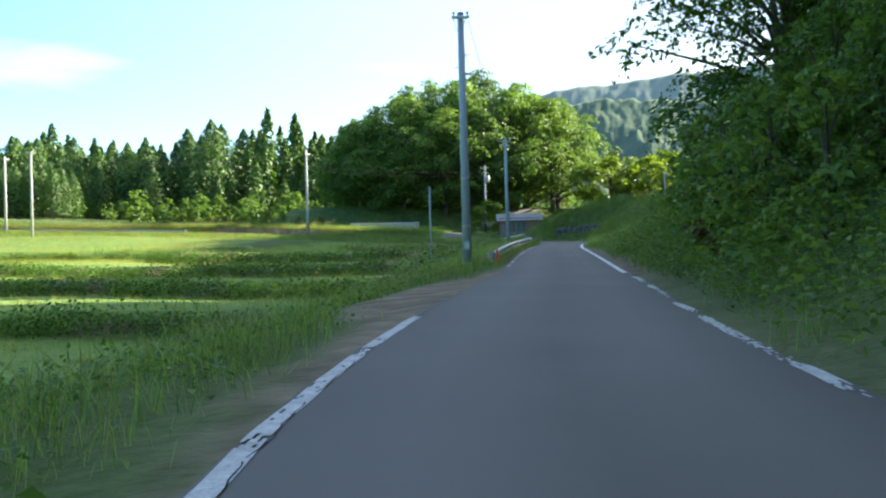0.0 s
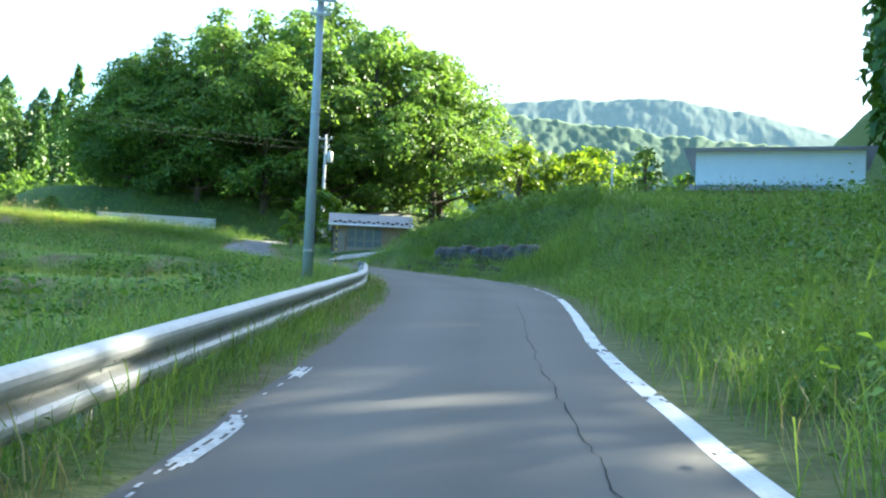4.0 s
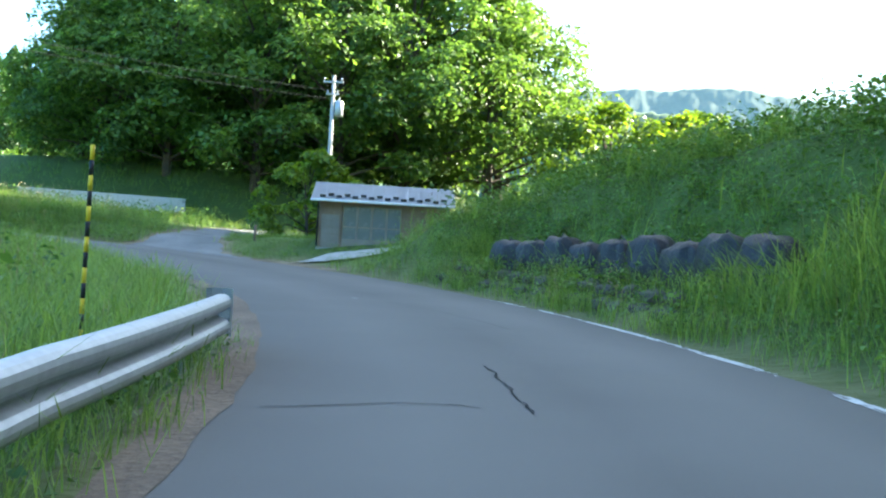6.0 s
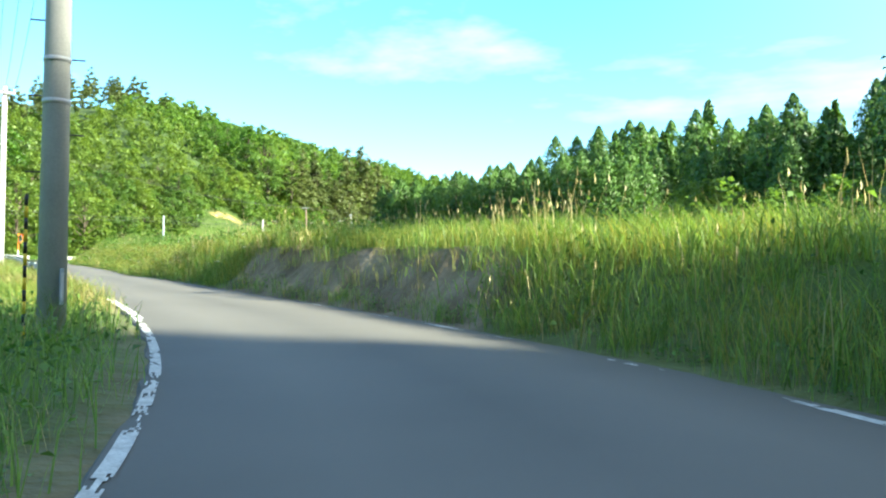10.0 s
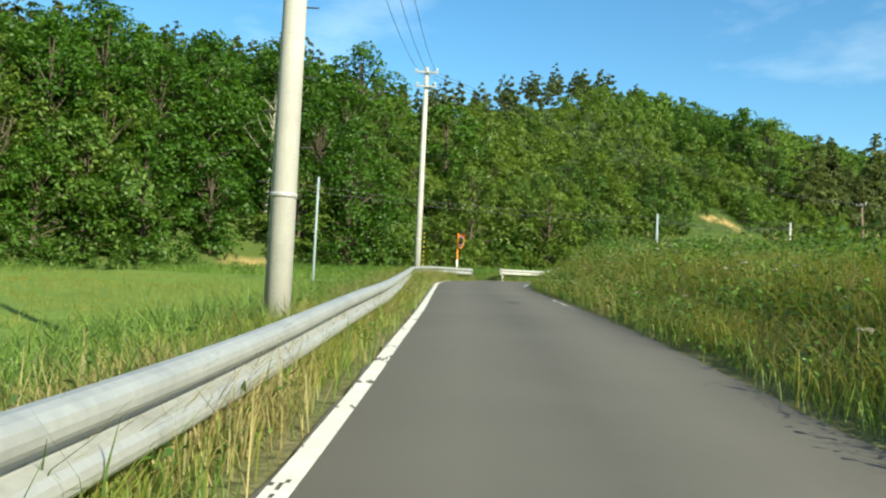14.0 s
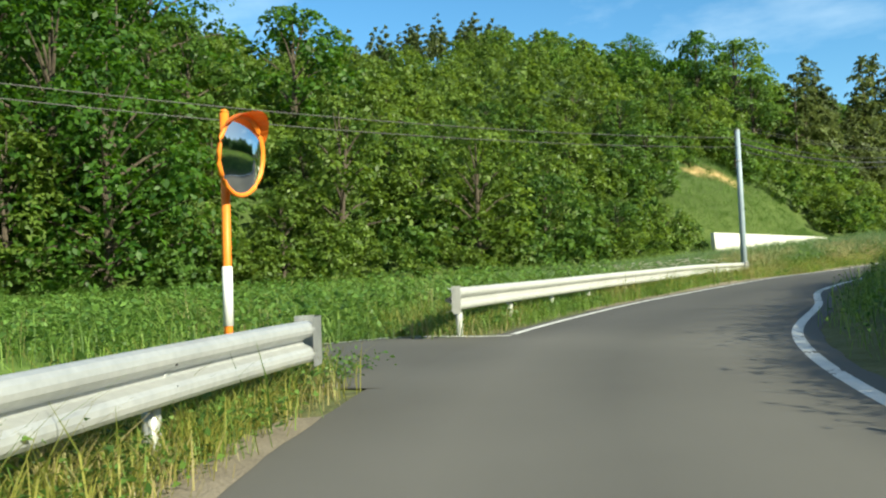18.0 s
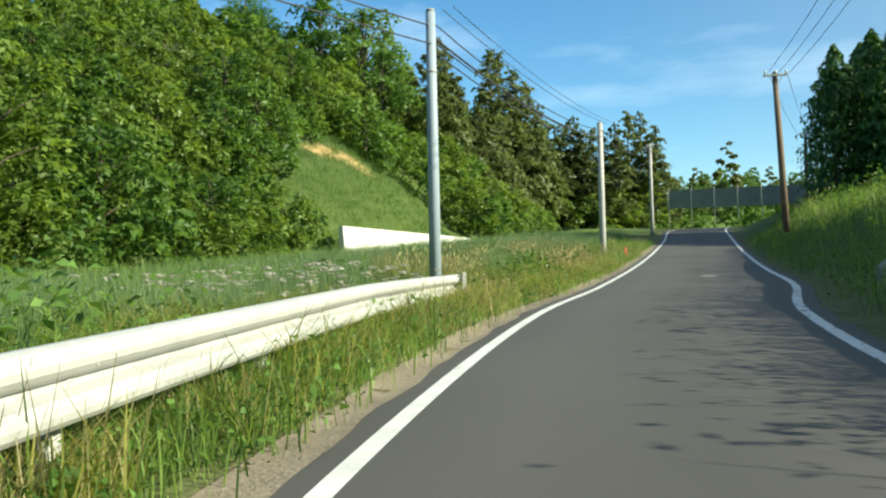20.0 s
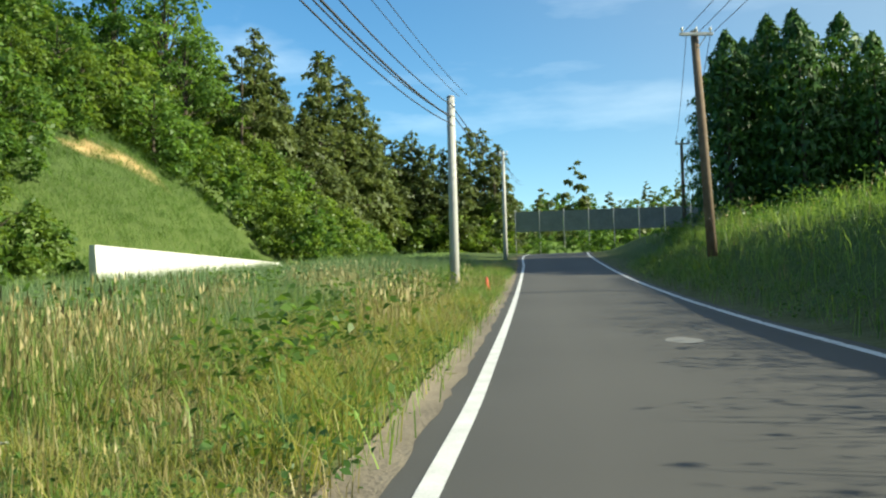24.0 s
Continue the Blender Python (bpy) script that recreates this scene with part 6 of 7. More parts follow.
# ------------------------------------------------------------------ buildings and walls
def shed():
    z = 5.12
    o = thing("shed", pose(5.6, 98.0, z, 0, 0, 0), "small wooden shed with a pale metal roof and glazed sliding doors", "shed")
    w, d, h = 4.5, 2.9, 1.72
    part("plinth", block(-0.05, -0.05, -0.4, w + 0.05, d + 0.05, 0.06, 0.01), GREY_CONCRETE, o)
    for nm, b in (("back_wall", (0, d - 0.08, 0.06, w, d, h + 0.35)), ("side_wall", (0, 0, 0.06, 0.08, d, h)), ("side_wall", (w - 0.08, 0, 0.06, w, d, h))):
        part(nm, block(*b), WOOD, o)
    front = part("front_wall", block(0.08, 0.03, 0.06, w - 0.08, 0.06, h), WOOD, o)
    for k in range(7):
        zz = 0.08 + k * 0.23
        part("board", block(0.04, -0.012, zz, 0.72, 0.03, zz + 0.225, 0.004), PALE_WOOD if zz < 1.2 else WOOD, front)
        part("board", block(w - 1.5, -0.012, zz, w - 0.04, 0.03, zz + 0.225, 0.004), WOOD, front)
    for x in (0.0, 0.72, w - 1.56, w - 0.10):
        part("post", block(x, -0.035, 0.0, x + 0.09, 0.04, h + 0.02, 0.006), WOOD, o)
    part("lintel", block(0, -0.03, h - 0.12, w, 0.05, h + 0.03, 0.006), WOOD, o)
    n = 4
    x0, x1 = 0.83, w - 1.58
    for k in range(n):
        a, b = x0 + (x1 - x0) * k / n, x0 + (x1 - x0) * (k + 1) / n
        yy = -0.02 if k % 2 else -0.004
        leaf = part("sliding_door", block(a, yy, 0.07, b, yy + 0.022, 0.40, 0.003), PALE_WOOD, o, "grey sliding door with panes of dull glass")
        for u0, v0, u1, v1 in ((a, 0.40, a + 0.04, h - 0.14), (b - 0.04, 0.40, b, h - 0.14), (a, h - 0.18, b, h - 0.13), (a, 0.80, b, 0.84)):
            part("door_frame", block(u0, yy - 0.004, v0, u1, yy + 0.026, v1, 0.003), PALE_WOOD, leaf)
        for v0, v1 in ((0.40, 0.80), (0.84, h - 0.18)):
            part("pane", block(a + 0.04, yy + 0.006, v0, b - 0.04, yy + 0.012, v1), GLASS, leaf)
    # roof: two slopes of standing-seam sheet, low at the front
    rise, run = 0.78, d / 2 + 0.35
    for sg in (1, -1):
        bm = bmesh.new()
        y_e, y_r = (-0.35, d / 2) if sg > 0 else (d + 0.35, d / 2)
        v = [bm.verts.new(p) for p in ((-0.30, y_e, h), (w + 0.30, y_e, h), (w + 0.30, y_r, h + rise), (-0.30, y_r, h + rise))]
        bm.faces.new(v if sg > 0 else v[::-1])
        bmesh.ops.solidify(bm, geom=bm.faces[:], thickness=0.05)
        roof = part("roof", bm, ROOF_METAL, o, "pale blue-grey metal roof sheet")
        for k in range(13):
            u = -0.28 + (w + 0.56) * k / 12
            part("seam", tube([(u, y_e, h + 0.012), (u, y_r, h + rise + 0.012)], 0.014, 5), ROOF_METAL, roof)
        if sg > 0:
            for row in range(2):
                for k in range(8):
                    f = 0.14 + 0.10 * row
                    u = 0.1 + (w - 0.2) * (k + 0.5 * row) / 7.5
                    yy, zz = y_e + (y_r - y_e) * f, h + rise * f
                    part("snow_stop", block(u - 0.10, yy - 0.05, zz, u + 0.10, yy + 0.02, zz + 0.09, 0.01), DARK_METAL, roof)
    part("gutter", tube([(-0.3, -0.39, h - 0.02), (w + 0.3, -0.39, h - 0.02)], 0.045, 8), WHITE_METAL, o)
    part("downpipe", tube([(-0.02, -0.37, h - 0.04), (-0.04, -0.06, h - 0.25), (-0.04, -0.06, 0.1)], 0.03, 8), DARK_METAL, o)
    for x in (-0.001, w - 0.079):
        bm = bmesh.new()
        vs = [bm.verts.new(p) for p in ((x, 0, h), (x, d, h), (x, d / 2, h + rise - 0.03))]
        f = bm.faces.new(vs)
        r = bmesh.ops.extrude_face_region(bm, geom=[f])
        bmesh.ops.translate(bm, vec=(0.08, 0, 0), verts=[q for q in r["geom"] if isinstance(q, bmesh.types.BMVert)])
        part("gable", bm, WOOD, o)
    return o


def glass_material():
    m = bpy.data.materials.new("dull_window_glass")
    m.use_nodes = True
    p = m.node_tree.nodes["Principled BSDF"]
    p.inputs["Base Color"].default_value = (0.10, 0.13, 0.15, 1)
    p.inputs["Roughness"].default_value, p.inputs["Specular IOR Level"].default_value = 0.12, 0.7
    n, l = m.node_tree.nodes, m.node_tree.links
    t = n.new("ShaderNodeTexNoise")
    t.inputs["Scale"].default_value = 3
    r = n.new("ShaderNodeMapRange")
    r.inputs["To Min"].default_value, r.inputs["To Max"].default_value = 0.08, 0.4
    l.new(t.outputs["Fac"], r.inputs["Value"])
    l.new(r.outputs["Result"], p.inputs["Roughness"])
    return m


GLASS = glass_material()
shed()


def block_wall():
    """The pale block wall below the wood: each block a piece with open joints."""
    a, b = Vector((-13.45, 118.4, 0)), Vector((-4.4, 120.55, 0))
    d = (b - a).normalized()
    o = thing("block_wall", Matrix.Translation((a.x, a.y, 6.8)) @ pose(0, 0, 0, 0, 0, math.degrees(math.atan2(d.y, d.x))), "low pale concrete block wall at the foot of the slope", "wall")
    ln = (b - a).length
    part("backing", block(0, 0.02, -0.8, ln, 0.16, 1.22), GREY_CONCRETE, o)
    rows, cols = 6, 23
    bm = block(0, 0, 0, ln / cols - 0.012, 0.12, 0.2, 0.006)
    me = bpy.data.meshes.new("block")
    bm.to_mesh(me)
    bm.free()
    me.materials.append(CONCRETE)
    for r in range(rows):
        for c in range(cols):
            shift = 0.5 * (r % 2)
            if c + shift > cols - 0.9:
                continue
            q = part("block", me, None, o)
            q.location = ((c + shift) * ln / cols + 0.006, -0.02 + 0.004 * math.sin(c * 3.1 + r), 0.02 + r * 0.205)
    part("coping", block(-0.02, -0.03, 1.24, ln + 0.02, 0.18, 1.32, 0.01), CONCRETE, o)
    return o


block_wall()


def retaining_wall():
    """Pale concrete wall under the netted slope; its foot rises to the north."""
    a, b = Vector((-147.3, 154.3, 0)), Vector((-149.6, 166.8, 0))
    d = (b - a).normalized()
    n = Vector((d.y, -d.x, 0))
    o = thing("retaining_wall", Matrix(), "pale concrete retaining wall at the foot of the green slope", "wall")
    ln, k = (b - a).length, 4
    for i in range(k):
        bm = bmesh.new()
        u0, u1 = ln * i / k, ln * (i + 1) / k - 0.02
        vs = []
        for u in (u0, u1):
            f = u / ln
            top, bot = 14.56 - 0.36 * f, 13.0 + 0.75 * f - 0.6
            c = a + d * u
            vs.append([bm.verts.new((*(c + n * w).xy, z)) for w, z in ((0.22, bot), (0, top), (-0.35, top), (-0.35, bot))])
        for j in range(4):
            bm.faces.new((vs[0][j], vs[0][(j + 1) % 4], vs[1][(j + 1) % 4], vs[1][j]))
        bm.faces.new(vs[0][::-1])
        bm.faces.new(vs[1])
        bmesh.ops.recalc_face_normals(bm, faces=bm.faces[:])
        part("wall_section", bm, CONCRETE, o)
    return o


retaining_wall()


def barn():
    a, b = Vector((27.1, 95.6, 0)), Vector((35.2, 91.4, 0))
    d = (b - a).normalized()
    z = 8.3
    o = thing("barn", Matrix.Translation((a.x, a.y, z)) @ pose(0, 0, 0, 0, 0, math.degrees(math.atan2(d.y, d.x))), "pale blue barn with a lean-to roof on the grassy rise", "barn")
    w, dep, h = 9.3, 5.0, 3.9
    part("wall", block(0, 0, -1.5, w, 0.1, h), BARN_WALL, o)
    part("wall", block(0, dep - 0.1, -1.5, w, dep, h - 0.7), BARN_WALL, o)
    part("wall", block(0, 0.1, -1.5, 0.1, dep - 0.1, h - 0.1), BARN_WALL, o)
    part("wall", block(w - 0.1, 0.1, -1.5, w, dep - 0.1, h - 0.1), BARN_WALL, o)
    for k in range(18):
        part("batten", block(0.1 + k * 0.53, -0.02, 1.9, 0.13 + k * 0.53, 0, h - 0.05), BARN_WALL, o)
    bm = bmesh.new()
    v = [bm.verts.new(p) for p in ((-0.7, -0.7, h + 0.12), (w + 0.6, -0.7, h + 0.12), (w + 0.6, dep + 0.4, h - 0.5), (-0.7, dep + 0.4, h - 0.5))]
    bm.faces.new(v)
    bmesh.ops.solidify(bm, geom=bm.faces[:], thickness=0.14)
    part("roof", bm, ROOF_METAL, o)
    bm = bmesh.new()
    v = [bm.verts.new(p) for p in ((-0.4, -1.9, 1.35), (w * 0.85, -1.9, 1.35), (w * 0.85, 0, 1.9), (-0.4, 0, 1.9))]
    bm.faces.new(v)
    bmesh.ops.solidify(bm, geom=bm.faces[:], thickness=0.08)
    part("lean_to_roof", bm, ROOF_METAL, o)
    part("lean_to_wall", block(0, -1.55, -1.5, w * 0.8, -1.45, 1.42), WOOD, o)
    for x in (0.1, 2.4, 4.8, 7.2):
        part("post", block(x, -1.78, -1.5, x + 0.1, -1.68, 1.42, 0.01), WOOD, o)
    return o


barn()


# ------------------------------------------------------------------ paint on the road
def painted(name, s0, s1, o, edge, width, mat, label, keepf=None, lift=0.010, wob=0.0):
    """An edge line of width metres whose outer side lies o inside the road's edge; worn paint is a field of flakes."""
    if keepf is None:
        me = ribbon(name, s0, s1, -edge * o, -edge * (o + width), edge, lift, mat, 0.25, wob)
        if edge > 0:
            me.flip_normals()
        return tagged(new(name, me), label, "road marking", kind="structure")
    long_, across = 0.07, 6
    v, f = [], []
    n = int((s1 - s0) / long_)
    for i in range(n + 1):
        st = s0 + i * long_
        w = wob * noise.noise((st * 0.9, o, 3.1))
        p, q = along(st, -edge * (o + w), edge)[0], along(st, -edge * (o + width + w), edge)[0]
        v += [tuple(p + (q - p) * (j / across) + Vector((0, 0, lift))) for j in range(across + 1)]
    m = across + 1
    for i in range(n):
        st = s0 + i * long_
        base = keepf(st)
        for j in range(across):
            side = abs(j - 2.5) / 2.5
            grain = 0.30 * noise.noise((st * 5.0, j * 0.55, o * 9)) + 0.22 * noise.noise((st * 13.0, j * 1.3, 4.0)) - 0.10 * side
            if base + grain > 0:
                k = i * m + j
                f.append((k, k + m, k + m + 1, k + 1))
    me = mesh_np(name, np.array(v), np.array(f), mat)
    if sum(g.normal.z for g in me.polygons) < 0:
        me.flip_normals()
    return tagged(new(name, me), label, "road marking", kind="structure")


def worn(freq, share, seed):
    return lambda s: 0.5 * noise.noise((s * freq, seed, 0.3)) + (share - 0.5) * 0.75


painted("edge_line", -30, 12.5, 0.02, -1, 0.14, WORN, "worn white edge line on grey asphalt", worn(2.0, 0.9, 1.0), wob=0.03)
painted("edge_line", 30, 52, 0.04, -1, 0.12, WORN, "flaking white edge line on grey asphalt", worn(1.6, 0.52, 5.0), wob=0.06)
painted("edge_line", -30, 26, 0.0, 1, 0.14, WORN, "worn white edge line half hidden by weeds", worn(0.8, 0.55, 9.0), wob=0.05)
painted("edge_line", 25, 66, 0.02, 1, 0.16, PAINT, "white edge line along the foot of the bank", worn(3.0, 0.96, 2.0), wob=0.015)
painted("edge_line", 66, 84, 0.02, 1, 0.14, WORN, "fading white edge line along the foot of the bank", worn(1.0, 0.5, 12.0), wob=0.04)
painted("edge_line", 105, 116, 0.02, -1, 0.10, WORN, "worn white edge line inside the bend", worn(2.2, 0.75, 3.0), wob=0.01)
painted("edge_line", 116, 178, 0.03, -1, 0.14, PAINT, "white edge line beside the verge", worn(3.5, 0.93, 4.0), wob=0.008)
painted("edge_line", 178, 183.5, 0.05, -1, 0.11, WORN, "worn white edge line beside the verge", worn(1.4, 0.6, 6.0), wob=0.03)
painted("edge_line", 104, 122, 0.12, 1, 0.11, WORN, "broken remains of a white edge line", worn(0.7, 0.42, 8.0), wob=0.03)
painted("edge_line", 160, 184, 0.15, 1, 0.10, WORN, "broken remains of a white edge line", worn(0.6, 0.40, 11.0), wob=0.03)
painted("edge_line", 198.2, 300, 0.24, -1, 0.13, PAINT, "fresh white edge line along the climbing road")
painted("edge_line", 184, 300, 0.22, 1, 0.15, PAINT, "white edge line on the inside of the bend", worn(3.0, 0.97, 13.0))


# ------------------------------------------------------------------ small things beside the road
def convex_mirror(x, y, zb, top, face):
    o = thing("traffic_mirror", pose(x, y, zb, 0, 0, face), "orange traffic mirror on an orange post at the bend", "mirror")
    h = top - zb
    part("post", tube([(0, 0, -0.4), (0, 0, h)], 0.045, 14), ORANGE, o)
    part("post_cap", tube([(0, 0, h), (0, 0, h + 0.03)], [0.05, 0.03], 12), ORANGE, o)
    part("sleeve", tube([(0, 0, 0.75), (0, 0, 1.35)], 0.052, 14), WHITE_METAL, o, "white plastic sleeve with grey bars")
    zc, r = h - 0.46, 0.40
    for dz in (-0.2, 0.2):
        part("bracket", tube([(0.0, 0, zc + dz), (0.0, -0.14, zc + dz)], 0.02, 8), ORANGE, o)
    bm = bmesh.new()
    bmesh.ops.create_circle(bm, cap_ends=False, radius=r, segments=40)
    rim = list(bm.verts)
    rings = [rim]
    for f, bulge in ((0.75, 0.035), (0.5, 0.06), (0.25, 0.073)):
        rings.append([bm.verts.new((v.co.x * f, v.co.y * f, bulge)) for v in rim])
    tip = bm.verts.new((0, 0, 0.078))
    for a, b in zip(rings, rings[1:]):
        for k in range(40):
            bm.faces.new((a[k], a[(k + 1) % 40], b[(k + 1) % 40], b[k])).smooth = True
    for k in range(40):
        bm.faces.new((rings[-1][k], rings[-1][(k + 1) % 40], tip)).smooth = True
    turn = Matrix.Translation((0.0, -0.20, zc)) @ Matrix.Rotation(radians(90 + 6), 4, "X")
    bmesh.ops.transform(bm, matrix=turn, verts=bm.verts[:])
    part("mirror_face", bm, MIRROR, o, "convex mirror face showing the road")
    ring = [turn @ Vector((math.cos(a) * r, math.sin(a) * r, 0)) for a in [2 * math.pi * k / 40 for k in range(41)]]
    part("rim", tube(ring, 0.024, 8, False), ORANGE, o)
    bm = bmesh.new()
    arc = [2 * math.pi * k / 40 for k in range(3, 18)]
    lo = [bm.verts.new(turn @ Vector((math.cos(a) * (r + 0.02), math.sin(a) * (r + 0.02), 0))) for a in arc]
    hi = [bm.verts.new(turn @ Vector((math.cos(a) * (r + 0.05), math.sin(a) * (r + 0.05), 0.17 * math.sin((a - arc[0]) / (arc[-1] - arc[0]) * math.pi) + 0.02))) for a in arc]
    for k in range(len(arc) - 1):
        bm.faces.new((lo[k], lo[k + 1], hi[k + 1], hi[k]))
    bmesh.ops.solidify(bm, geom=bm.faces[:], thickness=0.006)
    part("hood", bm, ORANGE, o)
    bm = bmesh.new()
    bmesh.ops.create_cone(bm, cap_ends=True, segments=32, radius1=r, radius2=r * 0.7, depth=0.08)
    bmesh.ops.transform(bm, matrix=turn @ Matrix.Translation((0, 0, -0.045)) @ Matrix.Rotation(math.pi, 4, "X"), verts=bm.verts[:])
    part("backing", bm, ORANGE, o)
    return o


MIRROR = bpy.data.materials.new("mirror")
MIRROR.use_nodes = True
MIRROR.node_tree.nodes["Principled BSDF"].inputs["Metallic"].default_value = 1.0
MIRROR.node_tree.nodes["Principled BSDF"].inputs["Roughness"].default_value = 0.03
MIRROR.node_tree.nodes["Principled BSDF"].inputs["Base Color"].default_value = (0.82, 0.86, 0.88, 1)
convex_mirror(-94.61, 114.4, 9.15, 12.07, 144)


def traffic_cone(x, y, zb, h, lean, label):
    o = thing("traffic_cone", pose(x, y, zb, lean, 0, 20), label, "traffic cone")
    part("body", tube([(0, 0, 0.03), (0, 0, h * 0.5), (0, 0, h * 0.97), (0, 0, h)], [h * 0.19, h * 0.125, 0.03, 0.018], 20), CONE_RED, o)
    part("base", block(-h * 0.23, -h * 0.23, 0, h * 0.23, h * 0.23, 0.035, 0.012), CONE_RED, o)
    return o


cone_at = along(32.4, -0.42, -1)[0]
traffic_cone(cone_at.x, cone_at.y, level(cone_at.x, cone_at.y), 0.55, 0, "faded red traffic cone at the end of the guard rail")
traffic_cone(-127.6, 155.9, level(-127.6, 155.9), 0.55, 6, "orange traffic cone in the roadside grass")


def boulder(name, x, y, size, label, gen, mat=None, sink=0.3):
    bm = bmesh.new()
    bmesh.ops.create_icosphere(bm, subdivisions=2, radius=1)
    off = gen.uniform(0, 50)
    for v in bm.verts:
        v.co *= 1 + 0.30 * noise.noise(v.co * 1.3 + Vector((off, 0, 0)))
        v.co.z *= 0.7
    for f in bm.faces:
        f.smooth = False
    bmesh.ops.scale(bm, vec=(size, size * gen.uniform(0.7, 1.0), size), verts=bm.verts[:])
    me = bpy.data.meshes.new(name)
    bm.to_mesh(me)
    bm.free()
    me.materials.append(mat or STONE)
    ob = new(name, me)
    ob.matrix_world = pose(x, y, level(x, y) + size * (0.7 - sink) * 0.6, gen.uniform(-15, 15), gen.uniform(-15, 15), gen.uniform(0, 360))
    return tagged(ob, label, "stone", "stones")


g3 = np.random.default_rng(31)
b_at = along(219.5, 1.1, 1)[0]
boulder("boulder", b_at.x, b_at.y, 0.42, "grey boulder in the grass at the foot of the bank", g3)
b_at = along(220.9, 1.5, 1)[0]
boulder("boulder", b_at.x, b_at.y, 0.28, "small grey boulder at the foot of the bank", g3)
for k in range(26):
    boulder("field_stone", -134.5 + 6 * k / 25 + g3.uniform(-0.15, 0.15) - 2, 141.0 + 5.0 * k / 25 + g3.uniform(-0.4, 0.4), g3.uniform(0.12, 0.24), "pale stone in a row at the edge of the field", g3)
J = Vector((-117.3, 139.3, 0))
litter = thing("litter", pose(J.x, J.y, level(J.x, J.y)), "crumpled white plastic bag in the roadside grass", "litter")
bm = bmesh.new()
bmesh.ops.create_icosphere(bm, subdivisions=3, radius=0.09)
for v in bm.verts:
    v.co *= 1 + 0.35 * noise.noise(v.co * 9)
    v.co.z = max(v.co.z * 0.7, -0.03) + 0.05
part("bag", bm, WHITE_METAL, litter)


# dry-stone wall and the black sheets on the bank before the shed
def bank_wall():
    o = thing("stone_wall", Matrix(), "low wall of rough grey stones at the foot of the bank", "wall")
    for row in range(2):
        s = 79.2
        while s < 87.5:
            w = g3.uniform(0.35, 0.75)
            p, n = along(s + w / 2, 1.05 + row * 0.22, 1)
            bm = bmesh.new()
            bmesh.ops.create_icosphere(bm, subdivisions=1, radius=1)
            for v in bm.verts:
                v.co *= 1 + 0.25 * noise.noise(v.co * 1.7 + Vector((s, row, 0)))
            bmesh.ops.scale(bm, vec=(w * 0.55, 0.28, 0.17), verts=bm.verts[:])
            d = Vector((-n.y, n.x, 0))
            q = part("stone", bm, DARK_STONE, o)
            q.matrix_world = Matrix.Translation((p.x, p.y, p.z + 0.17 + row * 0.26)) @ pose(0, 0, 0, g3.uniform(-6, 6), g3.uniform(-6, 6), math.degrees(math.atan2(d.y, d.x)))
            s += w
    return o


bank_wall()


def black_bag(s, off, w, h, label):
    """A bulging black sheet-wrapped sack standing against the bank."""
    p, n = along(s, off, 1)
    bm = bmesh.new()
    bmesh.ops.create_cube(bm, size=1)
    bmesh.ops.subdivide_edges(bm, edges=bm.edges[:], cuts=7, use_grid_fill=True)
    for v in bm.verts:
        c = v.co.copy()
        rr = max(abs(c.x), abs(c.y)) * 2
        up = max(0, c.z + 0.5)
        pull = 1.04 - 0.24 * up ** 3
        v.co.x = c.x * (1 - 0.22 * (abs(c.y) * 2) ** 2) * pull
        v.co.y = c.y * (1 - 0.22 * (abs(c.x) * 2) ** 2) * pull
        v.co.z = c.z - 0.13 * up * rr ** 3
        fold = 0.07 * math.sin(math.atan2(c.y, c.x) * 11 + s) * rr * (0.4 + up)
        v.co += Vector((c.x, c.y, 0)) * fold + Vector((0.03, 0.03, 0.09)) * noise.noise(c * 3.1 + Vector((s * 3, 0, 0)))
    bmesh.ops.scale(bm, vec=(w, 0.75, h), verts=bm.verts[:])
    for f in bm.faces:
        f.smooth = True
    o = thing("black_sack", Matrix.Translation((p.x, p.y, p.z + 0.36 + h / 2)) @ pose(0, 0, 0, 0, 0, math.degrees(math.atan2(n.x, -n.y))), label, "sack", "black sacks")
    part("sheet", bm, BLACK, o)
    part("tie", tube([(-w * 0.10, 0, h * 0.46), (0, 0.02, h * 0.56), (w * 0.10, 0, h * 0.46)], 0.016, 6), DARK_METAL, o)
    return o


for k in range(9):
    black_bag(78.4 + k * 0.98, 2.0 - 0.02 * k, 1.3, 1.12 - 0.02 * k + 0.07 * math.sin(k * 2.3), "black plastic-wrapped sack half overgrown on the bank")


# concrete slab at the shed's yard and the timber posts of the lane
slab = thing("concrete_slab", pose(0, 0, 0), "pale concrete apron at the entrance beside the shed", "slab")
bm = bmesh.new()
grid = [[bm.verts.new((x, y, level(x, y) + 0.07)) for x, y in [(5.2 + 4.2 * i / 9 + 0.2 * j, 95.0 + 1.5 * j / 5 + 0.06 * i) for i in range(10)]] for j in range(6)]
for r, q in zip(grid, grid[1:]):
    for i in range(9):
        bm.faces.new((r[i], r[i + 1], q[i + 1], q[i]))
bmesh.ops.solidify(bm, geom=bm.faces[:], thickness=0.25)
part("slab", bm, CONCRETE, slab)
post = thing("timber_post", pose(3.0, 100.5, level(3.0, 100.5)), "short dark timber post at the corner of the lane", "post")
part("post", tube([(0, 0, -0.2), (0, 0, 0.62)], [0.06, 0.05], 9), POLE_WOOD, post)


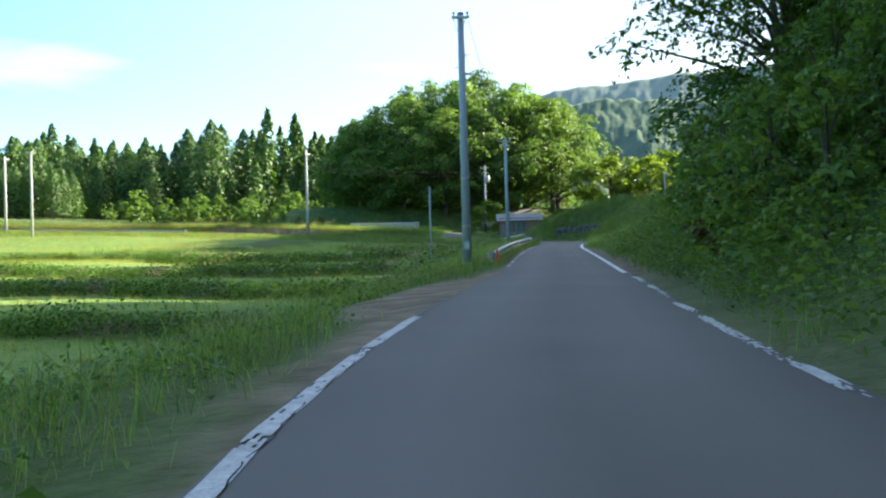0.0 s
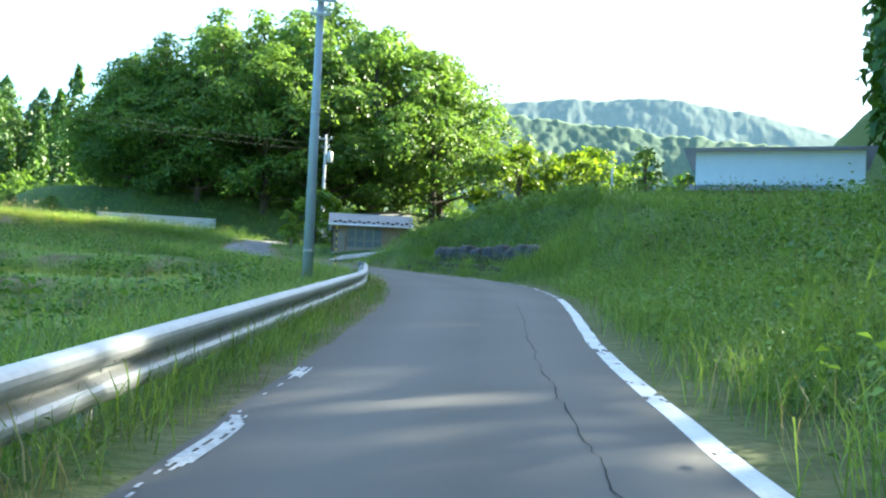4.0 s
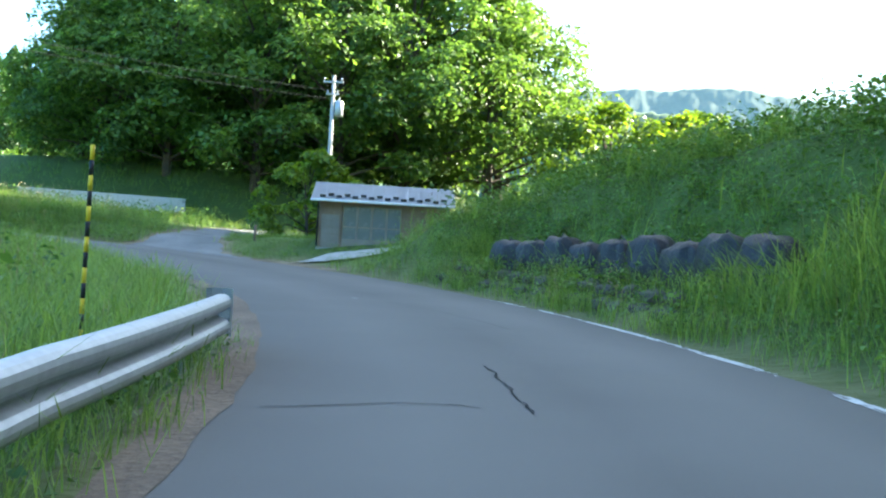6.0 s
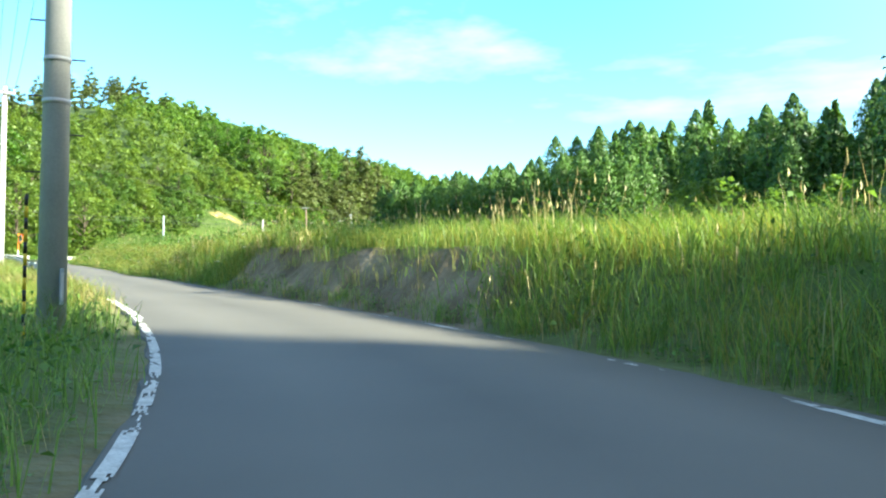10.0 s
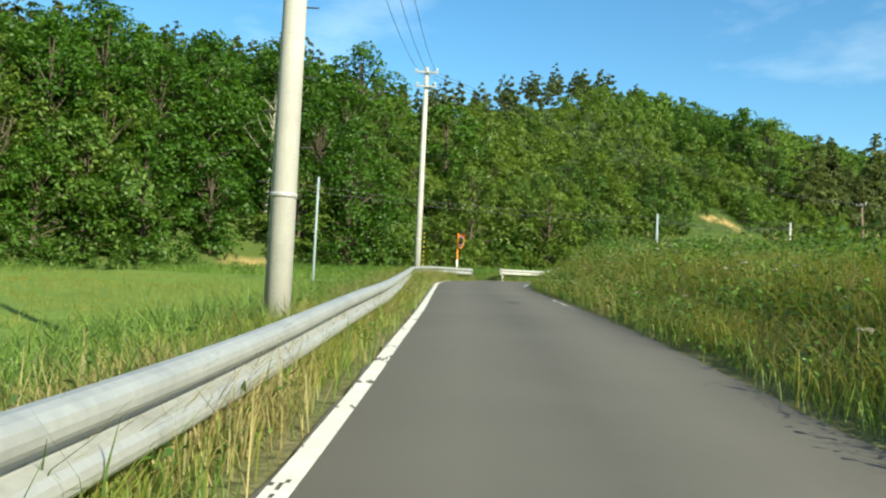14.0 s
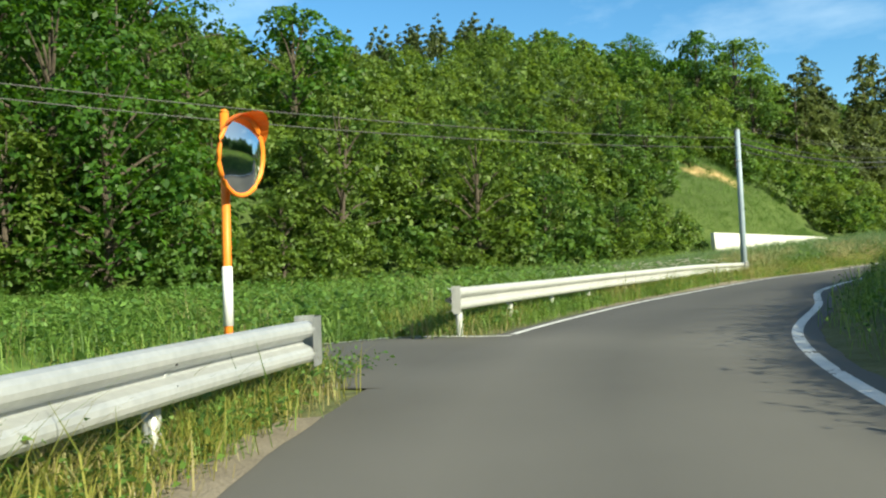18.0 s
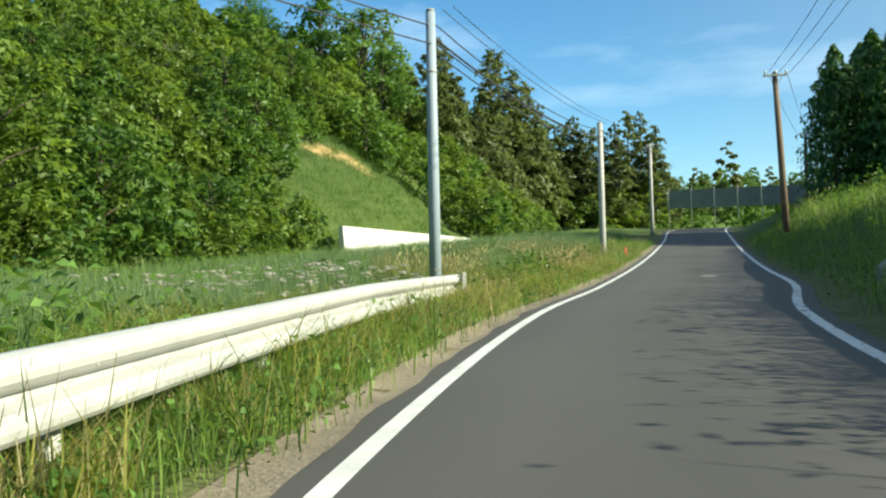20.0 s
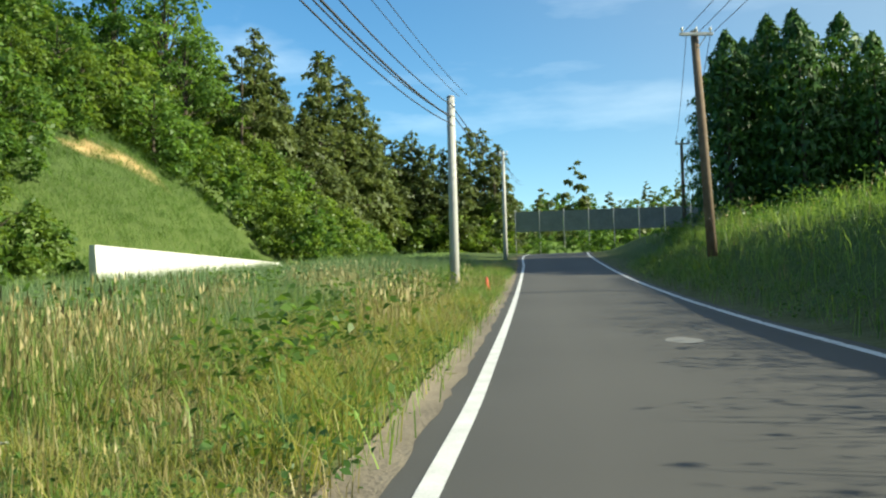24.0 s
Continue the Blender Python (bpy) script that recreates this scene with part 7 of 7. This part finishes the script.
def slope_fence():
    """The dark panelled fence and wall across the head of the valley, on the inside of the climb."""
    a, b = Vector((-166, 214, 19.5)), Vector((-128, 232, 19.0))
    o = thing("panel_fence", Matrix(), "long dark grey panel fence above the head of the road", "fence")
    n = 16
    d = (b - a) / n
    for k in range(n):
        p, q = a + d * k, a + d * (k + 0.96)
        bm = bmesh.new()
        nn = Vector((d.y, -d.x, 0)).normalized() * 0.05
        v = [bm.verts.new(w) for w in (p - nn, q - nn, q + nn, p + nn)]
        f = bm.faces.new(v)
        r = bmesh.ops.extrude_face_region(bm, geom=[f])
        bmesh.ops.translate(bm, vec=(0, 0, 2.2), verts=[g for g in r["geom"] if isinstance(g, bmesh.types.BMVert)])
        part("panel", bm, SOLAR, o)
        part("post", tube([p + Vector((0, 0, -2.5)), p + Vector((0, 0, 2.4))], 0.07, 8), GREY_CONCRETE, o)
    return o


slope_fence()


def dead_tree(x, y, zb, tall):
    o = thing("dead_tree", pose(x, y, zb), "pale leafless dead tree among the green wood", "tree")
    limbs = [([(0, 0, 0), (0.3, 0.2, tall * 0.5), (0.1, 0.5, tall)], [0.22, 0.15, 0.03])]
    for k in range(12):
        h = 0.4 + 0.05 * k
        a = k * 2.3
        ln = tall * 0.32 * (1.2 - h)
        limbs.append(([(0.25, 0.25, tall * h), (0.25 + ln * 0.5 * math.cos(a), 0.25 + ln * 0.5 * math.sin(a), tall * h + ln * 0.5), (0.25 + ln * math.cos(a + 0.3), 0.25 + ln * math.sin(a + 0.3), tall * h + ln * 1.1)], [0.08, 0.05, 0.015]))
    part("branch", limb_mesh("branch", limbs, DEADWOOD, 6), None, o)
    return o


dead_tree(-144.0, 100.5, level(-144, 100.5), 14.5)


# the side road that leaves over the edge of the fields
def side_road():
    bm = bmesh.new()
    rows = []
    for i in range(13):
        u = i / 12
        row = []
        for j in range(9):
            out = 4.2 * j / 8
            st = 192.4 + 5.6 * u + (0.35 - u) * 0.16 * out
            p, _ = along(st, 0.35 - out, -1)
            w = min(1, max(0, (out - 0.5) / 1.5))
            z = (p.z + 0.004) * (1 - w) + (level(p.x, p.y) + 0.05) * w
            row.append(bm.verts.new((p.x, p.y, z)))
        rows.append(row)
    for r, q in zip(rows, rows[1:]):
        for k in range(8):
            bm.faces.new((r[k], r[k + 1], q[k + 1], q[k])).smooth = True
    me = bpy.data.meshes.new("side_road")
    bmesh.ops.recalc_face_normals(bm, faces=bm.faces[:])
    if sum(f.normal.z for f in bm.faces) < 0:
        bmesh.ops.reverse_faces(bm, faces=bm.faces[:])
    line = [tuple(v.co + Vector((0, 0, 0.008))) for v in rows[-1]] + [tuple(v.co + Vector((0, 0, 0.008))) for v in rows[-2]]
    bm.to_mesh(me)
    bm.free()
    me.materials.append(ASPHALT)
    tagged(new("side_road", me), "grey asphalt mouth of a side road", "road", kind="structure")
    a, b = np.array(line[:9]), np.array(line[9:])
    inner = a + (b - a) * 0.28
    v = np.vstack([a[:7], inner[:7]])
    f = np.array([(k, k + 1, k + 8, k + 7) for k in range(6)])
    me = mesh_np("edge_line", v, f, PAINT)
    if sum(q.normal.z for q in me.polygons) < 0:
        me.flip_normals()
    tagged(new("edge_line", me), "white edge line turning into the side road", "road marking", kind="structure")


side_road()


# ------------------------------------------------------------------ wear on the road
def crack(name, points, width, label, mat=CRACK):
    """A wandering crack or seam through (station, offset from the middle) points."""
    v, f = [], []
    steps = []
    for (s0, o0), (s1, o1) in zip(points, points[1:]):
        k = max(2, int(math.hypot(s1 - s0, o1 - o0) / 0.12))
        steps += [(s0 + (s1 - s0) * i / k, o0 + (o1 - o0) * i / k) for i in range(k)]
    for i, (st, o) in enumerate(steps):
        o += 0.06 * noise.noise((st * 1.7, o * 1.3, 2.0)) + 0.03 * noise.noise((st * 7, o * 5, 5.0))
        w = width * (0.5 + abs(noise.noise((st * 3.1, 1.0, o))) * 1.4)
        a, n = along(st, o)
        d = Vector((-n.y, n.x, 0))
        nxt = steps[min(i + 1, len(steps) - 1)]
        go = (d * (nxt[0] - st) + n * (nxt[1] - o))
        side = Vector((go.y, -go.x, 0)).normalized() if go.length > 1e-4 else n
        half = along(st, 0, 1)[0] - along(st, 0)[0]
        z = a.z + 0.03 * (1 - min(1, (o / max(half.length, 0.1)) ** 2)) + 0.006
        v += [(a.x + side.x * w / 2, a.y + side.y * w / 2, z), (a.x - side.x * w / 2, a.y - side.y * w / 2, z)]
        if i:
            f.append((2 * i - 2, 2 * i - 1, 2 * i + 1, 2 * i))
    me = mesh_np(name, np.array(v), np.array(f), mat)
    if sum(g.normal.z for g in me.polygons) < 0:
        me.flip_normals()
    return tagged(new(name, me), label, "crack", kind="structure")


crack("road_seam", [(28, 0.75), (40, 0.72), (52, 0.6), (62, 0.7)], 0.010, "thin dark seam between two strips of asphalt")
crack("road_crack", [(3, -1.78), (8, -1.8), (12, -1.85), (18, -1.9)], 0.014, "broken crack along the crumbling edge of the asphalt")


def patch(name, s0, o0, ln, wd, mat, label, lift=0.004):
    """An irregular thin patch on the asphalt."""
    bm = bmesh.new()
    c = []
    for k in range(22):
        a = 2 * math.pi * k / 22
        r = 1 + 0.28 * noise.noise((math.cos(a) * 1.5 + s0, math.sin(a) * 1.5, 0.7))
        st, o = s0 + ln / 2 * r * math.cos(a), o0 + wd / 2 * r * math.sin(a)
        p, _ = along(st, o)
        half = (along(st, 0, 1)[0] - along(st, 0)[0]).length
        c.append(bm.verts.new((p.x, p.y, p.z + 0.03 * (1 - min(1, (o / half) ** 2)) + lift)))
    fc = bm.faces.new(c)
    if fc.normal.z < 0:
        fc.normal_flip()
    bm.normal_update()
    if fc.normal.z < 0:
        fc.normal_flip()
    me = bpy.data.meshes.new(name)
    bm.to_mesh(me)
    bm.free()
    me.materials.append(mat)
    return tagged(new(name, me), label, "road patch", kind="structure")


patch("road_patch", 230.2, 0.35, 0.9, 0.5, PALE_PATCH, "pale scuffed patch in the asphalt")
patch("road_patch", 82.3, -0.6, 0.28, 0.1, PALE_PATCH, "small pale chip in the asphalt")

def on_road(*points):
    """Stations and offsets of places given in metres."""
    p = np.array(points, float)
    f = road_frame(p[:, 0], p[:, 1])
    return list(zip(f[0], f[1]))


crack("road_crack", on_road((7.6, 71.7), (7.9, 71.75), (8.45, 71.95), (8.85, 71.95), (9.1, 71.8)), 0.03, "open crack across the asphalt")
crack("road_crack", on_road((9.22, 73.9), (9.27, 72.7), (9.27, 71.6)), 0.022, "open crack along the asphalt")
crack("road_crack", on_road((9.9, 77.5), (9.3, 79.5), (8.2, 81.5)), 0.012, "fine crack along the asphalt")

def beside_left(*pairs):
    """Stations and offsets from the middle for places so many metres inside the left edge."""
    return [(st, -float(np.interp(st, RS, RH)) + inside) for st, inside in pairs]


crack("road_crack", beside_left((84, 0.26), (87, 0.16), (90, 0.24), (93, 0.16), (96, 0.22)), 0.009, "ragged crack along the crumbling inner edge of the bend")
crack("road_crack", on_road((4.9, 91.6), (2.6, 93.0), (0.2, 94.6)), 0.012, "fine crack along the asphalt")
stain = on_road((-63.2, 110.6))[0]
patch("road_patch", stain[0], stain[1], 1.1, 0.35, PATCHED, "small dark stain in the asphalt")


def shoulder(s0, s1, side, wide, mat, label):
    """A ragged strip of dirt from the edge of the asphalt down onto the verge."""
    st = np.arange(s0, s1, 0.35)
    v = []
    for s in st:
        taper = min(1.0, (s - s0) / 2 + 0.15, (s1 - s) / 2 + 0.15)
        rag = noise.noise((s * 0.9, side, 1.0)) + 0.5 * noise.noise((s * 3.1, side, 4.0))
        out = (-(0.02 + 0.08 * taper * max(0, 0.6 + rag)), 0.07, 0.12 + taper * wide * (0.45 + 0.2 * rag), 0.16 + taper * wide * (1 + 0.5 * rag))
        for k, e in enumerate(out):
            q = along(s, e * side, side)[0]
            v.append((q.x, q.y, q.z + 0.007 if k == 0 else max(level(q.x, q.y), q.z - 0.012 - 0.05 * (k - 1)) + 0.012))
    n = np.arange(len(st) - 1)[:, None] * 4 + np.arange(3)[None]
    n = n.ravel()
    me = mesh_np("verge", np.array(v), np.c_[n, n + 1, n + 5, n + 4], mat, smooth=True)
    if sum(g.normal.z for g in me.polygons) < 0:
        me.flip_normals()
    return tagged(new("verge", me), label, "verge", kind="structure")


shoulder(70, 104, -1, 0.14, EARTH, "brown gritty dirt beside the inside of the bend")
shoulder(172, 191, -1, 0.3, SAND, "sandy dirt beside the asphalt")
shoulder(204, 262, -1, 0.10, SAND, "sandy dirt beside the asphalt of the climb")
shoulder(24, 46, 1, 0.6, EARTH, "brown bare dirt beside the white edge line")

# ------------------------------------------------------------------ flowers and broad leaves in the meadow
g4 = np.random.default_rng(41)
bloom = np.vstack([leaf_quads(np.c_[g4.normal(0, 0.03, 5), g4.normal(0, 0.03, 5), np.full(5, 0.6)], np.tile((0, 0, 1.0), (5, 1)), 0.075, g4)[0], tuft(g4, 2, 0.55, 0.004, 0.1, 0.02, bent=False)])
sow("white_flowers", strip(214, 222, 1.6, 5, -1, 7, g4), [bloom], 0.8, 1.3, FLOWER, "small white flowers in the meadow grass", g4)
sow("white_flowers", strip(120, 190, 0.4, 3, 1, 0.5, g4), [bloom], 0.7, 1.2, FLOWER, "small white flowers in the verge", g4)
sow("broad_leaf_weeds", strip(214.0, 218.5, 0.9, 2.6, -1, 3.0, g4), [weed(g4, 9, 0.42, 0.2, 0.16) for _ in range(3)], 0.7, 1.1, WEED, "broad-leaved weeds at the edge of the meadow", g4)
